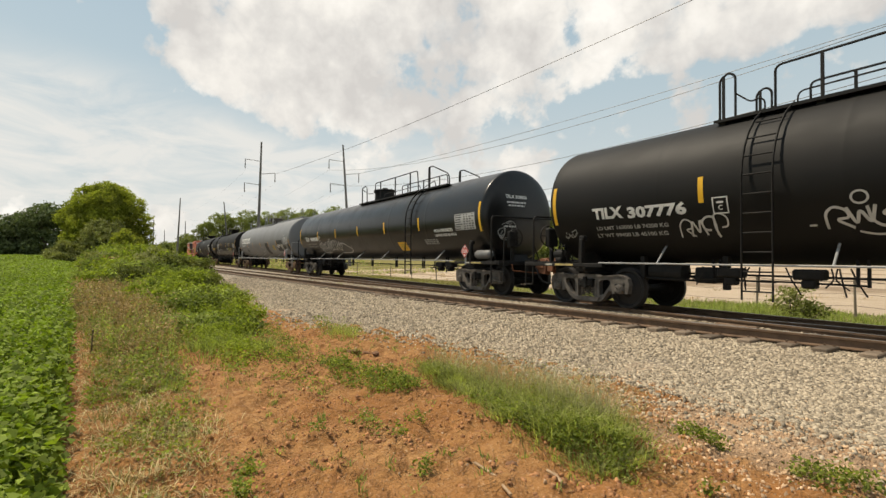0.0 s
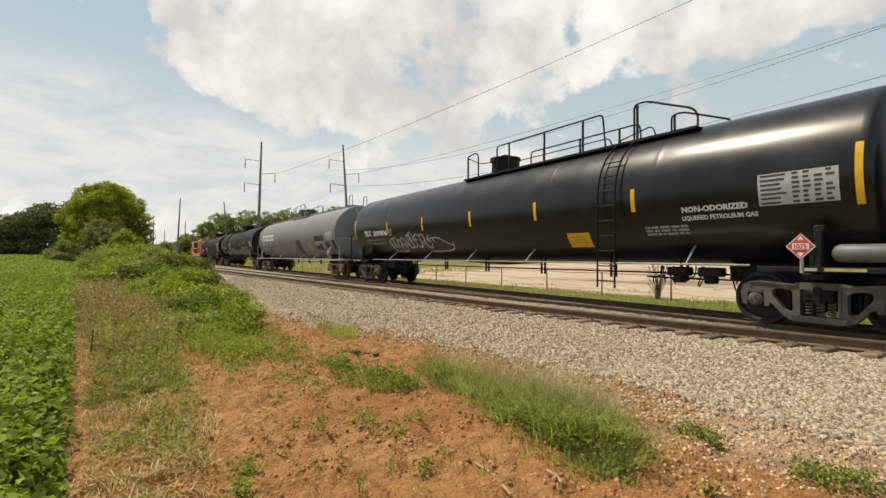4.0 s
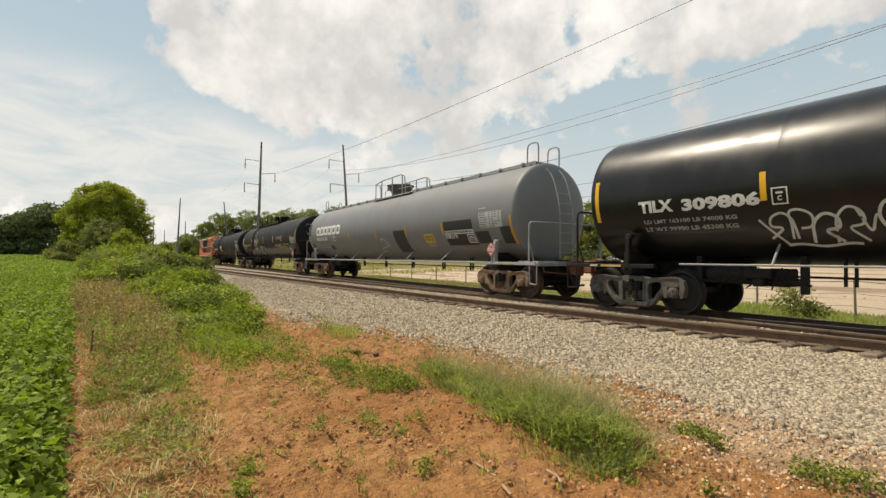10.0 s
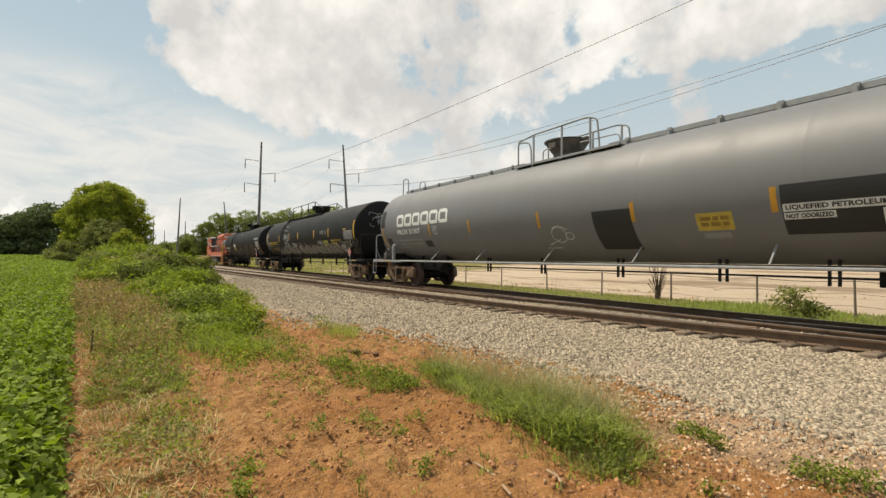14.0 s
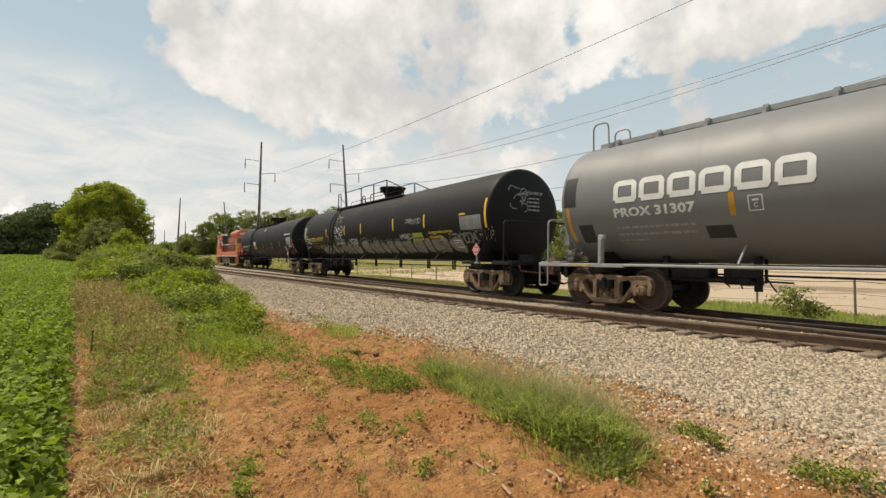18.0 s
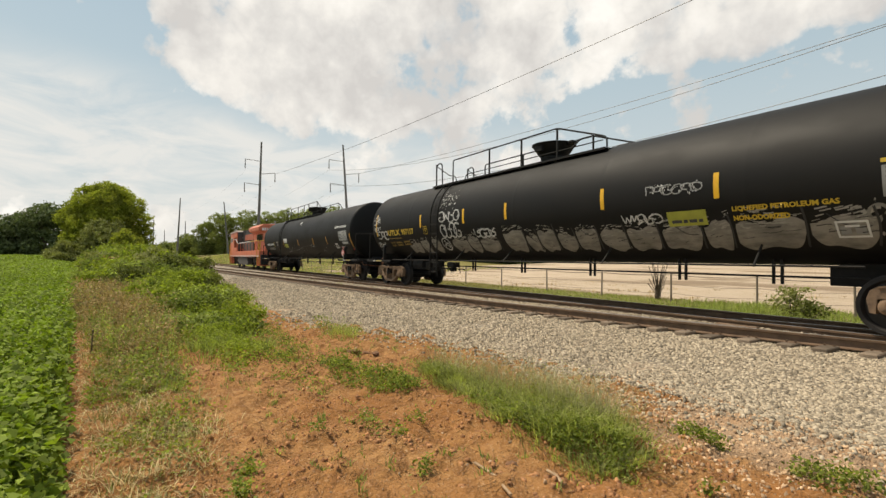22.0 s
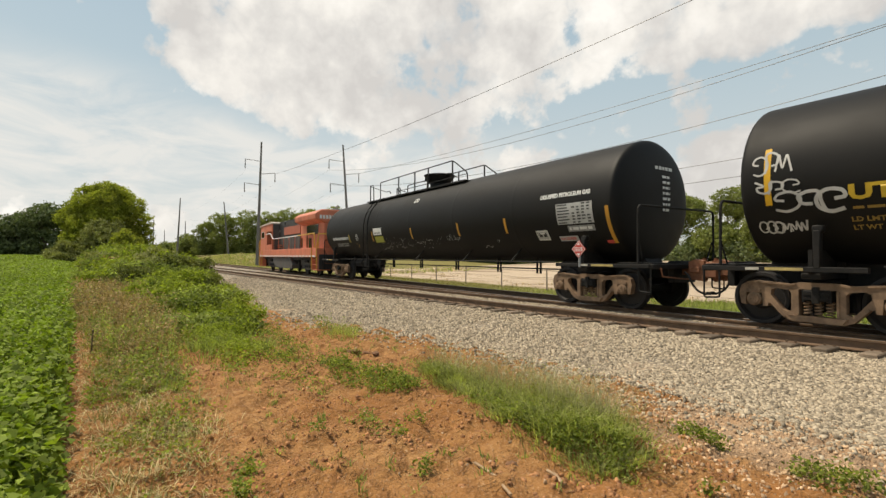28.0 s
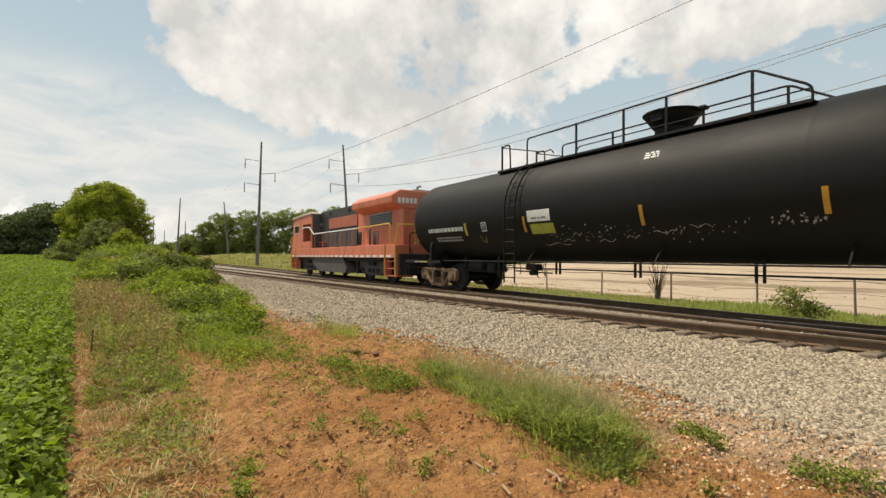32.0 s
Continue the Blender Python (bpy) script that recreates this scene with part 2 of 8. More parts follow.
M["air_tank_grey"] = mat("air_tank_grey", (0.13, 0.132, 0.135), 0.5, vary=0.2, scale=5, dirt=DUST, dirt_amt=0.3, dirt_scale=3)
M["coupler_rust"] = mat("coupler_rust", (0.21, 0.085, 0.042), 0.85, vary=0.35, scale=8, bump=0.2)
M["tie_wood"] = mat("tie_wood", (0.185, 0.14, 0.10), 0.9, vary=0.3, scale=3, bump=0.4, bump_scale=30, rnd=0.35)
M["stone"] = mat("stone", (0.385, 0.32, 0.236), 0.95, vary=0.15, scale=20, island=0.55, spec=0.2)
M["stone_tan"] = mat("stone_tan", (0.52, 0.355, 0.22), 0.95, vary=0.15, scale=20, island=0.5, spec=0.2)
M["pole_steel"] = mat("pole_steel", (0.16, 0.15, 0.145), 0.7, vary=0.15, scale=0.6)
M["wire"] = mat("wire", (0.08, 0.08, 0.085), 0.5, metal=0.3, vary=0.05)
M["dead_wood"] = mat("dead_wood", (0.44, 0.30, 0.18), 0.9, vary=0.3, scale=12)
M["fence_metal"] = mat("fence_metal", (0.20, 0.16, 0.12), 0.7, vary=0.25, scale=6)
M["bark"] = mat("bark", (0.12, 0.09, 0.065), 0.9, vary=0.3, scale=5, bump=0.4, bump_scale=20)
M["leaf_soy"] = mat("leaf_soy", (0.215, 0.28, 0.036), 0.75, spec=0.28, vary=0.2, scale=0.8, island=0.45, trans=0.32)
M["leaf_bright"] = mat("leaf_bright", (0.265, 0.305, 0.046), 0.8, spec=0.22, vary=0.2, scale=0.5, island=0.4, trans=0.4)
M["leaf_tree"] = mat("leaf_tree", (0.31, 0.325, 0.06), 0.8, spec=0.22, vary=0.3, scale=0.35, island=0.35, trans=0.5)
M["leaf_dusty"] = mat("leaf_dusty", (0.29, 0.295, 0.11), 0.8, spec=0.22, vary=0.3, scale=0.5, island=0.35, trans=0.3)
M["grass_olive"] = mat("grass_olive", (0.245, 0.225, 0.075), 0.8, spec=0.22, vary=0.35, scale=2.0, island=0.5, trans=0.35)
M["leaf_wood"] = mat("leaf_wood", (0.25, 0.275, 0.095), 0.8, spec=0.22, vary=0.3, scale=0.15, island=0.35, trans=0.35)
M["leaf_olive"] = mat("leaf_olive", (0.16, 0.175, 0.05), 0.8, spec=0.22, vary=0.3, scale=0.6, island=0.45, trans=0.3)
M["leaf_mid"] = mat("leaf_mid", (0.19, 0.225, 0.05), 0.8, spec=0.22, vary=0.25, scale=0.3, island=0.4, trans=0.35)
M["leaf_dark"] = mat("leaf_dark", (0.15, 0.18, 0.085), 0.8, spec=0.22, vary=0.25, scale=0.2, island=0.4, trans=0.25)
M["grass_green"] = mat("grass_green", (0.30, 0.335, 0.105), 0.8, spec=0.22, vary=0.3, scale=2.2, island=0.5, trans=0.5)
M["grass_dry"] = mat("grass_dry", (0.56, 0.44, 0.235), 0.8, spec=0.22, vary=0.25, scale=1.2, island=0.4, trans=0.2)
M["grass_tuft"] = mat("grass_tuft", (0.36, 0.37, 0.135), 0.8, spec=0.22, vary=0.3, scale=2.2, island=0.5, trans=0.5)
M["grass_seed"] = mat("grass_seed", (0.44, 0.40, 0.235), 0.8, spec=0.22, vary=0.25, scale=1.2, island=0.4, trans=0.3)
M["weed_brown"] = mat("weed_brown", (0.42, 0.29, 0.135), 0.85, vary=0.3, scale=1.5, island=0.45, trans=0.2)


# ---- mesh helpers ----
def bm_obj(name, bm, material, parent=None, label="", smooth=False):
    me = bpy.data.meshes.new(name)
    bm.to_mesh(me)
    bm.free()
    if smooth:
        me.shade_smooth()
    return mesh_obj(name, me, material, parent, label)


def mesh_obj(name, me, material=None, parent=None, label=""):
    if material is not None and not me.materials:
        me.materials.append(M[material])
    ob = new(name, me)
    if parent is not None:
        ob.parent = parent
    if label:
        tagged(ob, label)
    return ob


def part(name, bm, material, parent, label="", smooth=False):
    return bm_obj(name, bm, material, parent, label, smooth)


def np_mesh(name, V, F, material, smooth=False):
    me = bpy.data.meshes.new(name)
    V, F = np.asarray(V, dtype=np.float32), np.asarray(F, dtype=np.int32)
    n, k = F.shape
    me.vertices.add(len(V))
    me.vertices.foreach_set("co", V.ravel())
    me.loops.add(n * k)
    me.loops.foreach_set("vertex_index", F.ravel())
    me.polygons.add(n)
    me.polygons.foreach_set("loop_start", np.arange(0, n * k, k, dtype=np.int32))
    me.update(calc_edges=True)
    if smooth:
        me.shade_smooth()
    me.materials.append(M[material])
    return me


def box(bm, x0, x1, y0, y1, z0, z1, bevel=0.0):
    vs = [bm.verts.new(p) for p in ((x0, y0, z0), (x1, y0, z0), (x1, y1, z0), (x0, y1, z0), (x0, y0, z1), (x1, y0, z1), (x1, y1, z1), (x0, y1, z1))]
    fs = [bm.faces.new([vs[i] for i in q]) for q in ((3, 2, 1, 0), (4, 5, 6, 7), (0, 1, 5, 4), (1, 2, 6, 5), (2, 3, 7, 6), (3, 0, 4, 7))]
    if bevel:
        es = {e for f in fs for e in f.edges}
        bmesh.ops.bevel(bm, geom=list(es), offset=bevel, segments=1, affect="EDGES")
    return bm


def prism(bm, outline, y0, y1):
    """An outline in x, z carried from y0 to y1."""
    a = [bm.verts.new((x, y0, z)) for x, z in outline]
    b = [bm.verts.new((x, y1, z)) for x, z in outline]
    n = len(outline)
    bm.faces.new(a)
    bm.faces.new(b[::-1])
    for i in range(n):
        bm.faces.new((a[i], b[i], b[(i + 1) % n], a[(i + 1) % n]))
    bmesh.ops.recalc_face_normals(bm, faces=bm.faces)
    return bm


def tube(bm, pts, r, sides=6, closed=False):
    pts = [Vector(p) for p in pts]
    n, rings = len(pts), []
    side = None
    for i, p in enumerate(pts):
        a = pts[(i - 1) % n] if (i or closed) else p
        b = pts[(i + 1) % n] if (i < n - 1 or closed) else p
        t = (b - a).normalized()
        if side is None or abs(side.dot(t)) > 0.95:
            side = t.orthogonal().normalized()
        side = (side - t * side.dot(t)).normalized()
        w = t.cross(side)
        rings.append([bm.verts.new(p + r * (math.cos(u) * side + math.sin(u) * w)) for u in (2 * math.pi * k / sides for k in range(sides))])
    for i in range(n if closed else n - 1):
        A, B = rings[i], rings[(i + 1) % n]
        for k in range(sides):
            bm.faces.new((A[k], A[(k + 1) % sides], B[(k + 1) % sides], B[k]))
    if not closed:
        bm.faces.new(rings[0][::-1])
        bm.faces.new(rings[-1])
    return bm


def rounded(pts, r, steps=4):
    """A path with its inner corners rounded."""
    pts = [Vector(p) for p in pts]
    out = [pts[0]]
    for a, b, c in zip(pts, pts[1:], pts[2:]):
        u, v = (a - b), (c - b)
        k = min(r, u.length * 0.49, v.length * 0.49)
        p, q = b + u.normalized() * k, b + v.normalized() * k
        for i in range(steps + 1):
            s = i / steps
            out.append((1 - s) ** 2 * p + 2 * s * (1 - s) * b + s * s * q)
    return out + [pts[-1]]


def lathe(bm, profile, axis="x", sides=24, centre=(0, 0, 0)):
    """Turn (along, radius) pairs about an axis."""
    c, rings = Vector(centre), []
    for a, r in profile:
        ring = []
        for k in range(sides):
            u = 2 * math.pi * k / sides
            p, q = r * math.cos(u), r * math.sin(u)
            ring.append(bm.verts.new(c + Vector({"x": (a, p, q), "y": (q, a, p), "z": (p, q, a)}[axis])))
        rings.append(ring)
    for A, B in zip(rings, rings[1:]):
        for k in range(sides):
            bm.faces.new((A[k], A[(k + 1) % sides], B[(k + 1) % sides], B[k]))
    bm.faces.new(rings[0][::-1])
    bm.faces.new(rings[-1])
    return bm


def smooth_by_angle(me, deg=40):
    me.shade_smooth()
    bm = bmesh.new()
    bm.from_mesh(me)
    for e in bm.edges:
        if len(e.link_faces) == 2 and e.calc_face_angle(0) > radians(deg):
            e.smooth = False
    bm.to_mesh(me)
    bm.free()


def anchor(name):
    ob = new(name)
    ob.empty_display_size = 0.3
    return ob


CACHE = {}


def cached(key, build, material, smooth_deg=None):
    """One mesh for all alike parts."""
    k = (key, material)
    if k not in CACHE:
        bm = bmesh.new()
        build(bm)
        me = bpy.data.meshes.new(key)
        bm.to_mesh(me)
        bm.free()
        if smooth_deg:
            smooth_by_angle(me, smooth_deg)
        me.materials.append(M[material])
        CACHE[k] = me
    return CACHE[k]


# ---- the lie of the land ----
SIDING = [(-400, -14.0), (-120, 1.3), (-59.4, 5.05), (-42.2, 6.02), (-30, 6.62), (-20, 7.27), (-10.5, 7.86), (-5.2, 8.42), (-2.6, 8.9), (2.0, 9.45), (8.0, 9.56), (14.0, 9.565)]


def siding_near(x):
    """The near rail of the siding that joins the line."""
    return np.interp(x, [p[0] for p in SIDING], [p[1] for p in SIDING])


def field_edge(x):
    return -0.12 + 0.079 * np.minimum(x, 30)


def toe(x):
    """Foot of the ballast."""
    return np.minimum(np.interp(x, [-400, -120, -60, -30, -22, -16, -12, -9.5, -7, -4, 0, 60], [-19, -3.4, 2.4, 3.6, 3.1, 2.9, 3.5, 4.5, 5.2, 5.45, 6.0, 6.4]), siding_near(x) - 1.7)


def ballast_z(x, y):
    t, s = toe(x), siding_near(x) - 0.55
    near = GROUND_Z - 0.03 + 0.312 * np.clip((y - t) / (s - t), 0, 1) ** 0.85
    far = -0.215 - 0.405 * np.clip((y - 12.0) / 1.7, 0, 1)
    bed = np.where((y > siding_near(x) + 0.1) & (y < 9.45), -0.105, near)
    return np.where(y < 11, bed, far)


def fbm(x, y, seed=0.0, octaves=4):
    """Cheap smooth noise on arrays."""
    rs = np.random.RandomState(int(seed * 10) + 7)
    out, amp, tot = np.zeros_like(x, dtype=float), 1.0, 0.0
    f = 1.0
    for _ in range(octaves):
        for _ in range(4):
            a, ph = rs.uniform(0, 2 * np.pi), rs.uniform(0, 6.28)
            k = f * rs.uniform(0.7, 1.4)
            out += amp * np.sin(k * (x * np.cos(a) + y * np.sin(a)) + ph + 1.3 * np.sin(0.6 * k * (x * np.sin(a) - y * np.cos(a)) + ph * 2))
        tot += amp * 2.0
        amp *= 0.55
        f *= 2.1
    return out / tot


def ground_z(x, y):
    x, y = np.asarray(x, float), np.asarray(y, float)
    far = np.clip((y - 12.5) / 1.5, 0, 1)
    z = GROUND_Z - 0.1 * far
    near = np.exp(-((x + 5) / 14) ** 2) * np.clip((6.0 - y) / 1.0, 0, 1) * np.clip((y + 2.5) / 1.5, 0, 1)
    z = z + near * (0.05 * fbm(x * 2.2, y * 2.2, 1) + 0.06 * np.maximum(0, fbm(x * 6, y * 6, 2)) + 0.05 * np.maximum(0, fbm(x * 13, y * 13, 4, 3)) + 0.02 * fbm(x * 24, y * 24, 6, 2))
    # wheel rut that runs across the clay towards the line
    d = np.abs((y - 2.35) * 0.9 - (x + 4.6) * 0.30 + 0.15 * np.sin(x * 1.3))
    z = z - near * (0.07 * np.exp(-(d / 0.28) ** 2) - 0.05 * np.exp(-((d - 0.5) / 0.2) ** 2))
    # grassy rise beyond the line, far down the track
    z = z + 2.3 * np.clip((-x - 70) / 60, 0, 1) * np.clip((y - 13.5) / 9, 0, 1) * np.clip((120 - y) / 40, 0, 1)
    # the sandy lot rises towards the wood
    z = z + 1.5 * np.clip((y - 26) / 32, 0, 1) ** 1.2 * np.clip((x + 75) / 25, 0, 1)
    # the field climbs a little towards the wood
    z = z + 1.25 * np.clip((-x - 25) / 125, 0, 1.3) * np.clip((field_edge(x) + 0.5 - y) / 3.0, 0, 1)
    # low bank behind the siding, where the brush grows
    z = z + 0.35 * np.exp(-((y - (1.2 + 0.02 * (x + 30))) / 2.2) ** 2) * np.clip((-x - 14) / 20, 0, 1) * np.clip((150 + x) / 60, 0, 1)
    return z


def spread(lo, a, b, hi, step, grow=1.22):
    mid = list(np.arange(a, b, step))
    out, s, p = [], step, b
    while p < hi:
        out.append(p)
        s *= grow
        p += s
    left, s, p = [], step, a - step
    while p > lo:
        left.append(p)
        s *= grow
        p -= s
    return np.array([lo] + left[::-1] + mid + out + [hi])


def ground_material():
    m = bpy.data.materials.new("ground")
    m.use_nodes = True
    nt = m.node_tree
    b = nt.nodes["Principled BSDF"]
    b.inputs["Roughness"].default_value, b.inputs["Specular IOR Level"].default_value = 0.95, 0.2
    co = nt.nodes.new("ShaderNodeTexCoord").outputs["Object"]
    at = nt.nodes.new("ShaderNodeAttribute")
    at.attribute_name = "cover"
    sp = nt.nodes.new("ShaderNodeSeparateColor")
    nt.links.new(at.outputs["Color"], sp.inputs[0])
    n1, n2, n3 = noisen(nt, co, 0.8, 6, 0.6), noisen(nt, co, 7.0, 6, 0.65), noisen(nt, co, 45.0, 4, 0.6)
    clay = mixn(nt, ramp(nt, n1, [(0.35, (0, 0, 0)), (0.65, (1, 1, 1))]), (0.36, 0.162, 0.053), (0.465, 0.247, 0.096))
    clay = mixn(nt, ramp(nt, n2, [(0.44, (0, 0, 0)), (0.62, (0.9,) * 3)]), clay, (0.27, 0.125, 0.045))
    clay = mixn(nt, ramp(nt, n3, [(0.55, (0, 0, 0)), (0.75, (0.6,) * 3)]), clay, (0.62, 0.43, 0.28))
    grass = mixn(nt, n2, (0.17, 0.14, 0.05), (0.29, 0.235, 0.095))
    grass = mixn(nt, ramp(nt, n1, [(0.35, (0, 0, 0)), (0.7, (1, 1, 1))]), grass, (0.20, 0.19, 0.055))
    sand = mixn(nt, n1, (0.44, 0.335, 0.23), (0.64, 0.52, 0.395))
    sand = mixn(nt, ramp(nt, n2, [(0.5, (0, 0, 0)), (0.8, (0.5,) * 3)]), sand, (0.36, 0.25, 0.155))
    # long dark streaks: tree shadows and plants on the lot, painted into the sand
    mp = nt.nodes.new("ShaderNodeMapping")
    mp.inputs["Scale"].default_value = (0.07, 0.42, 1.0)
    nt.links.new(co, mp.inputs[0])
    drawn = noisen(nt, mp.outputs[0], 1.0, 5, 0.6)
    sand = mixn(nt, ramp(nt, drawn, [(0.53, (0, 0, 0)), (0.60, (0.75,) * 3)]), sand, (0.23, 0.16, 0.10))
    crop = mixn(nt, n2, (0.05, 0.07, 0.02), (0.12, 0.16, 0.035))
    edge = mathn(nt, "MULTIPLY", mathn(nt, "SUBTRACT", n2, 0.5), 0.9)
    for ch, c in ((0, grass), (1, sand), (2, crop)):
        f = mathn(nt, "ADD", sp.outputs[ch], mathn(nt, "MULTIPLY", edge, mathn(nt, "MULTIPLY", sp.outputs[ch], mathn(nt, "SUBTRACT", 1.0, sp.outputs[ch]))))
        clay = mixn(nt, ramp(nt, f, [(0.35, (0, 0, 0)), (0.6, (1, 1, 1))]), clay, c)
    nt.links.new(clay, b.inputs["Base Color"])
    bn = nt.nodes.new("ShaderNodeBump")
    bn.inputs["Strength"].default_value, bn.inputs["Distance"].default_value = 1.0, 0.085
    n4 = noisen(nt, co, 19.0, 5, 0.6)
    nt.links.new(mathn(nt, "ADD", mathn(nt, "ADD", n2, mathn(nt, "MULTIPLY", n4, 0.6)), mathn(nt, "MULTIPLY", n3, 0.3)), bn.inputs["Height"])
    nt.links.new(bn.outputs[0], b.inputs["Normal"])
    return m


M["ground"] = ground_material()


def make_ground():
    xs, ys = spread(-3000, -13, 0.0, 2600, 0.055), spread(-2600, -1.2, 6.2, 2600, 0.05)
    X, Y = np.meshgrid(xs, ys, indexing="ij")
    Z = ground_z(X, Y)
    nx, ny = len(xs), len(ys)
    idx = np.arange(nx * ny).reshape(nx, ny)
    F = np.stack([idx[:-1, :-1], idx[1:, :-1], idx[1:, 1:], idx[:-1, 1:]], -1).reshape(-1, 4)
    me = np_mesh("ground", np.stack([X, Y, Z], -1).reshape(-1, 3), F, "ground", smooth=True)
    e = field_edge(X)
    n = 0.5 + 0.5 * fbm(X * 1.1, Y * 1.1, 3)
    # turf: the brush bank, the strip behind the line, all far land
    grass = np.clip((Y - 12.4) / 0.8, 0, 1)
    grass = np.maximum(grass, np.clip((-X - 13) / 6, 0, 1) * np.clip((Y - e - 0.5) / 0.6, 0, 1) * np.clip((toe(X) - Y - 1.2 + 1.6 * (n - 0.5)) / 0.7, 0, 1))
    verge = np.exp(-((Y - e - 0.75) / 0.5) ** 2) * np.clip((Y - e - 0.28) / 0.15, 0, 1) * np.clip((-X - 3.6) / 1.5, 0, 1)
    grass = np.maximum(grass, verge * (0.15 + 0.6 * n))
    grass = np.maximum(grass, np.clip((np.abs(X) - 120) / 40, 0, 1) * (Y > e))
    sand = np.clip((Y - 19.6 - 0.8 * n) / 1.0, 0, 1) * np.clip((X + 70) / 12, 0, 1) * np.clip((95 - Y) / 20, 0, 1) * np.clip((60 - X) / 10, 0, 1)
    sand = np.maximum(sand, 0.48 * np.clip((X + 4.6 + 1.2 * (n - 0.5)) / 1.2, 0, 1) * np.clip((Y - 3.5 - 0.8 * (n - 0.5)) / 0.8, 0, 1) * (Y < 8) * (X < 40))
    crop = np.clip((e - Y) / 0.12, 0, 1)
    col = me.color_attributes.new("cover", "FLOAT_COLOR", "POINT")
    A = np.stack([grass, sand, crop, np.ones_like(X)], -1).astype(np.float32)
    col.data.foreach_set("color", A.ravel())
    tagged(mesh_obj("ground", me), "red clay, turf and pale sandy ground beside the railway", "ground", kind="structure")


def gravel_material():
    m = bpy.data.materials.new("gravel")
    m.use_nodes = True
    nt = m.node_tree
    b = nt.nodes["Principled BSDF"]
    b.inputs["Roughness"].default_value, b.inputs["Specular IOR Level"].default_value = 0.95, 0.2
    co = nt.nodes.new("ShaderNodeTexCoord").outputs["Object"]
    v = nt.nodes.new("ShaderNodeTexVoronoi")
    v.inputs["Scale"].default_value = 17
    nt.links.new(co, v.inputs["Vector"])
    sp = nt.nodes.new("ShaderNodeSeparateColor")
    nt.links.new(v.outputs["Color"], sp.inputs[0])
    c = ramp(nt, sp.outputs[0], [(0.0, (0.22, 0.18, 0.13)), (0.4, (0.33, 0.275, 0.205)), (0.8, (0.42, 0.355, 0.27)), (1.0, (0.50, 0.435, 0.34))])
    # rims of the stone cells darkened: shade of the gaps put into the colour
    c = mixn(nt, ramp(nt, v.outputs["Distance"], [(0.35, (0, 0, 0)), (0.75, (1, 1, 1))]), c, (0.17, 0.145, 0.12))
    at = nt.nodes.new("ShaderNodeAttribute")
    at.attribute_name = "soot_shade"
    c = mixn(nt, at.outputs["Fac"], c, (0.085, 0.065, 0.05))
    du = nt.nodes.new("ShaderNodeAttribute")
    du.attribute_name = "dust"
    c = mixn(nt, du.outputs["Fac"], c, (0.43, 0.29, 0.175))
    n1 = noisen(nt, co, 0.9, 5, 0.6)
    c = mixn(nt, ramp(nt, n1, [(0.5, (0, 0, 0)), (0.8, (0.4,) * 3)]), c, (0.40, 0.28, 0.19))
    nt.links.new(c, b.inputs["Base Color"])
    bn = nt.nodes.new("ShaderNodeBump")
    bn.inputs["Strength"].default_value, bn.inputs["Distance"].default_value = 0.9, 0.03
    bn.invert = True
    nt.links.new(v.outputs["Distance"], bn.inputs["Height"])
    nt.links.new(bn.outputs[0], b.inputs["Normal"])
    return m


M["gravel"] = gravel_material()


def make_ballast():
    xs = spread(-380, -30, 2, 200, 0.25)
    vs = np.concatenate([np.linspace(0, 1, 14), np.linspace(1.03, 2, 44)])
    X = np.repeat(xs[:, None], len(vs), 1)
    t, s = toe(xs)[:, None], (siding_near(xs) - 0.55)[:, None]
    Y = np.where(vs[None] <= 1, t + (s - t) * vs[None], s + (13.8 - s) * (vs[None] - 1))
    Z = ballast_z(X, Y) + 0.02 * fbm(X * 3, Y * 3, 5)
    n = len(vs)
    idx = np.arange(X.size).reshape(X.shape)
    F = np.stack([idx[:-1, :-1], idx[1:, :-1], idx[1:, 1:], idx[:-1, 1:]], -1).reshape(-1, 4)
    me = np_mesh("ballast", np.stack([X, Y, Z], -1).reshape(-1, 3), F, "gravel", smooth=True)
    # oil, brake dust and the train's shade, painted dark into the running line's stones
    soot_shade = np.clip((Y - np.maximum(9.3, s + 0.9) + 0.25 * fbm(X * 2, Y * 2, 6)) / 0.6, 0, 1) * np.clip((13.2 - Y) / 0.8, 0, 1) * 0.7
    me.attributes.new("soot_shade", "FLOAT", "POINT").data.foreach_set("value", soot_shade.astype(np.float32).ravel())
    rise = (Y - t) / (s - t)
    dust = np.clip(0.85 - rise / np.where(X < -8, 0.38, 0.55) + 0.55 * fbm(X * 1.4, Y * 1.4, 16), 0, 0.9)
    me.attributes.new("dust", "FLOAT", "POINT").data.foreach_set("value", dust.astype(np.float32).ravel())
    tagged(mesh_obj("ballast", me), "bed of pale grey crushed stone under the tracks", "ballast", kind="structure")


RAIL = [(-0.07, -0.17), (0.07, -0.17), (0.07, -0.155), (0.012, -0.135), (0.012, -0.05), (0.035, -0.038), (0.036, -0.008), (0.026, 0.0),
        (-0.026, 0.0), (-0.036, -0.008), (-0.035, -0.038), (-0.012, -0.05), (-0.012, -0.135), (-0.07, -0.155)]


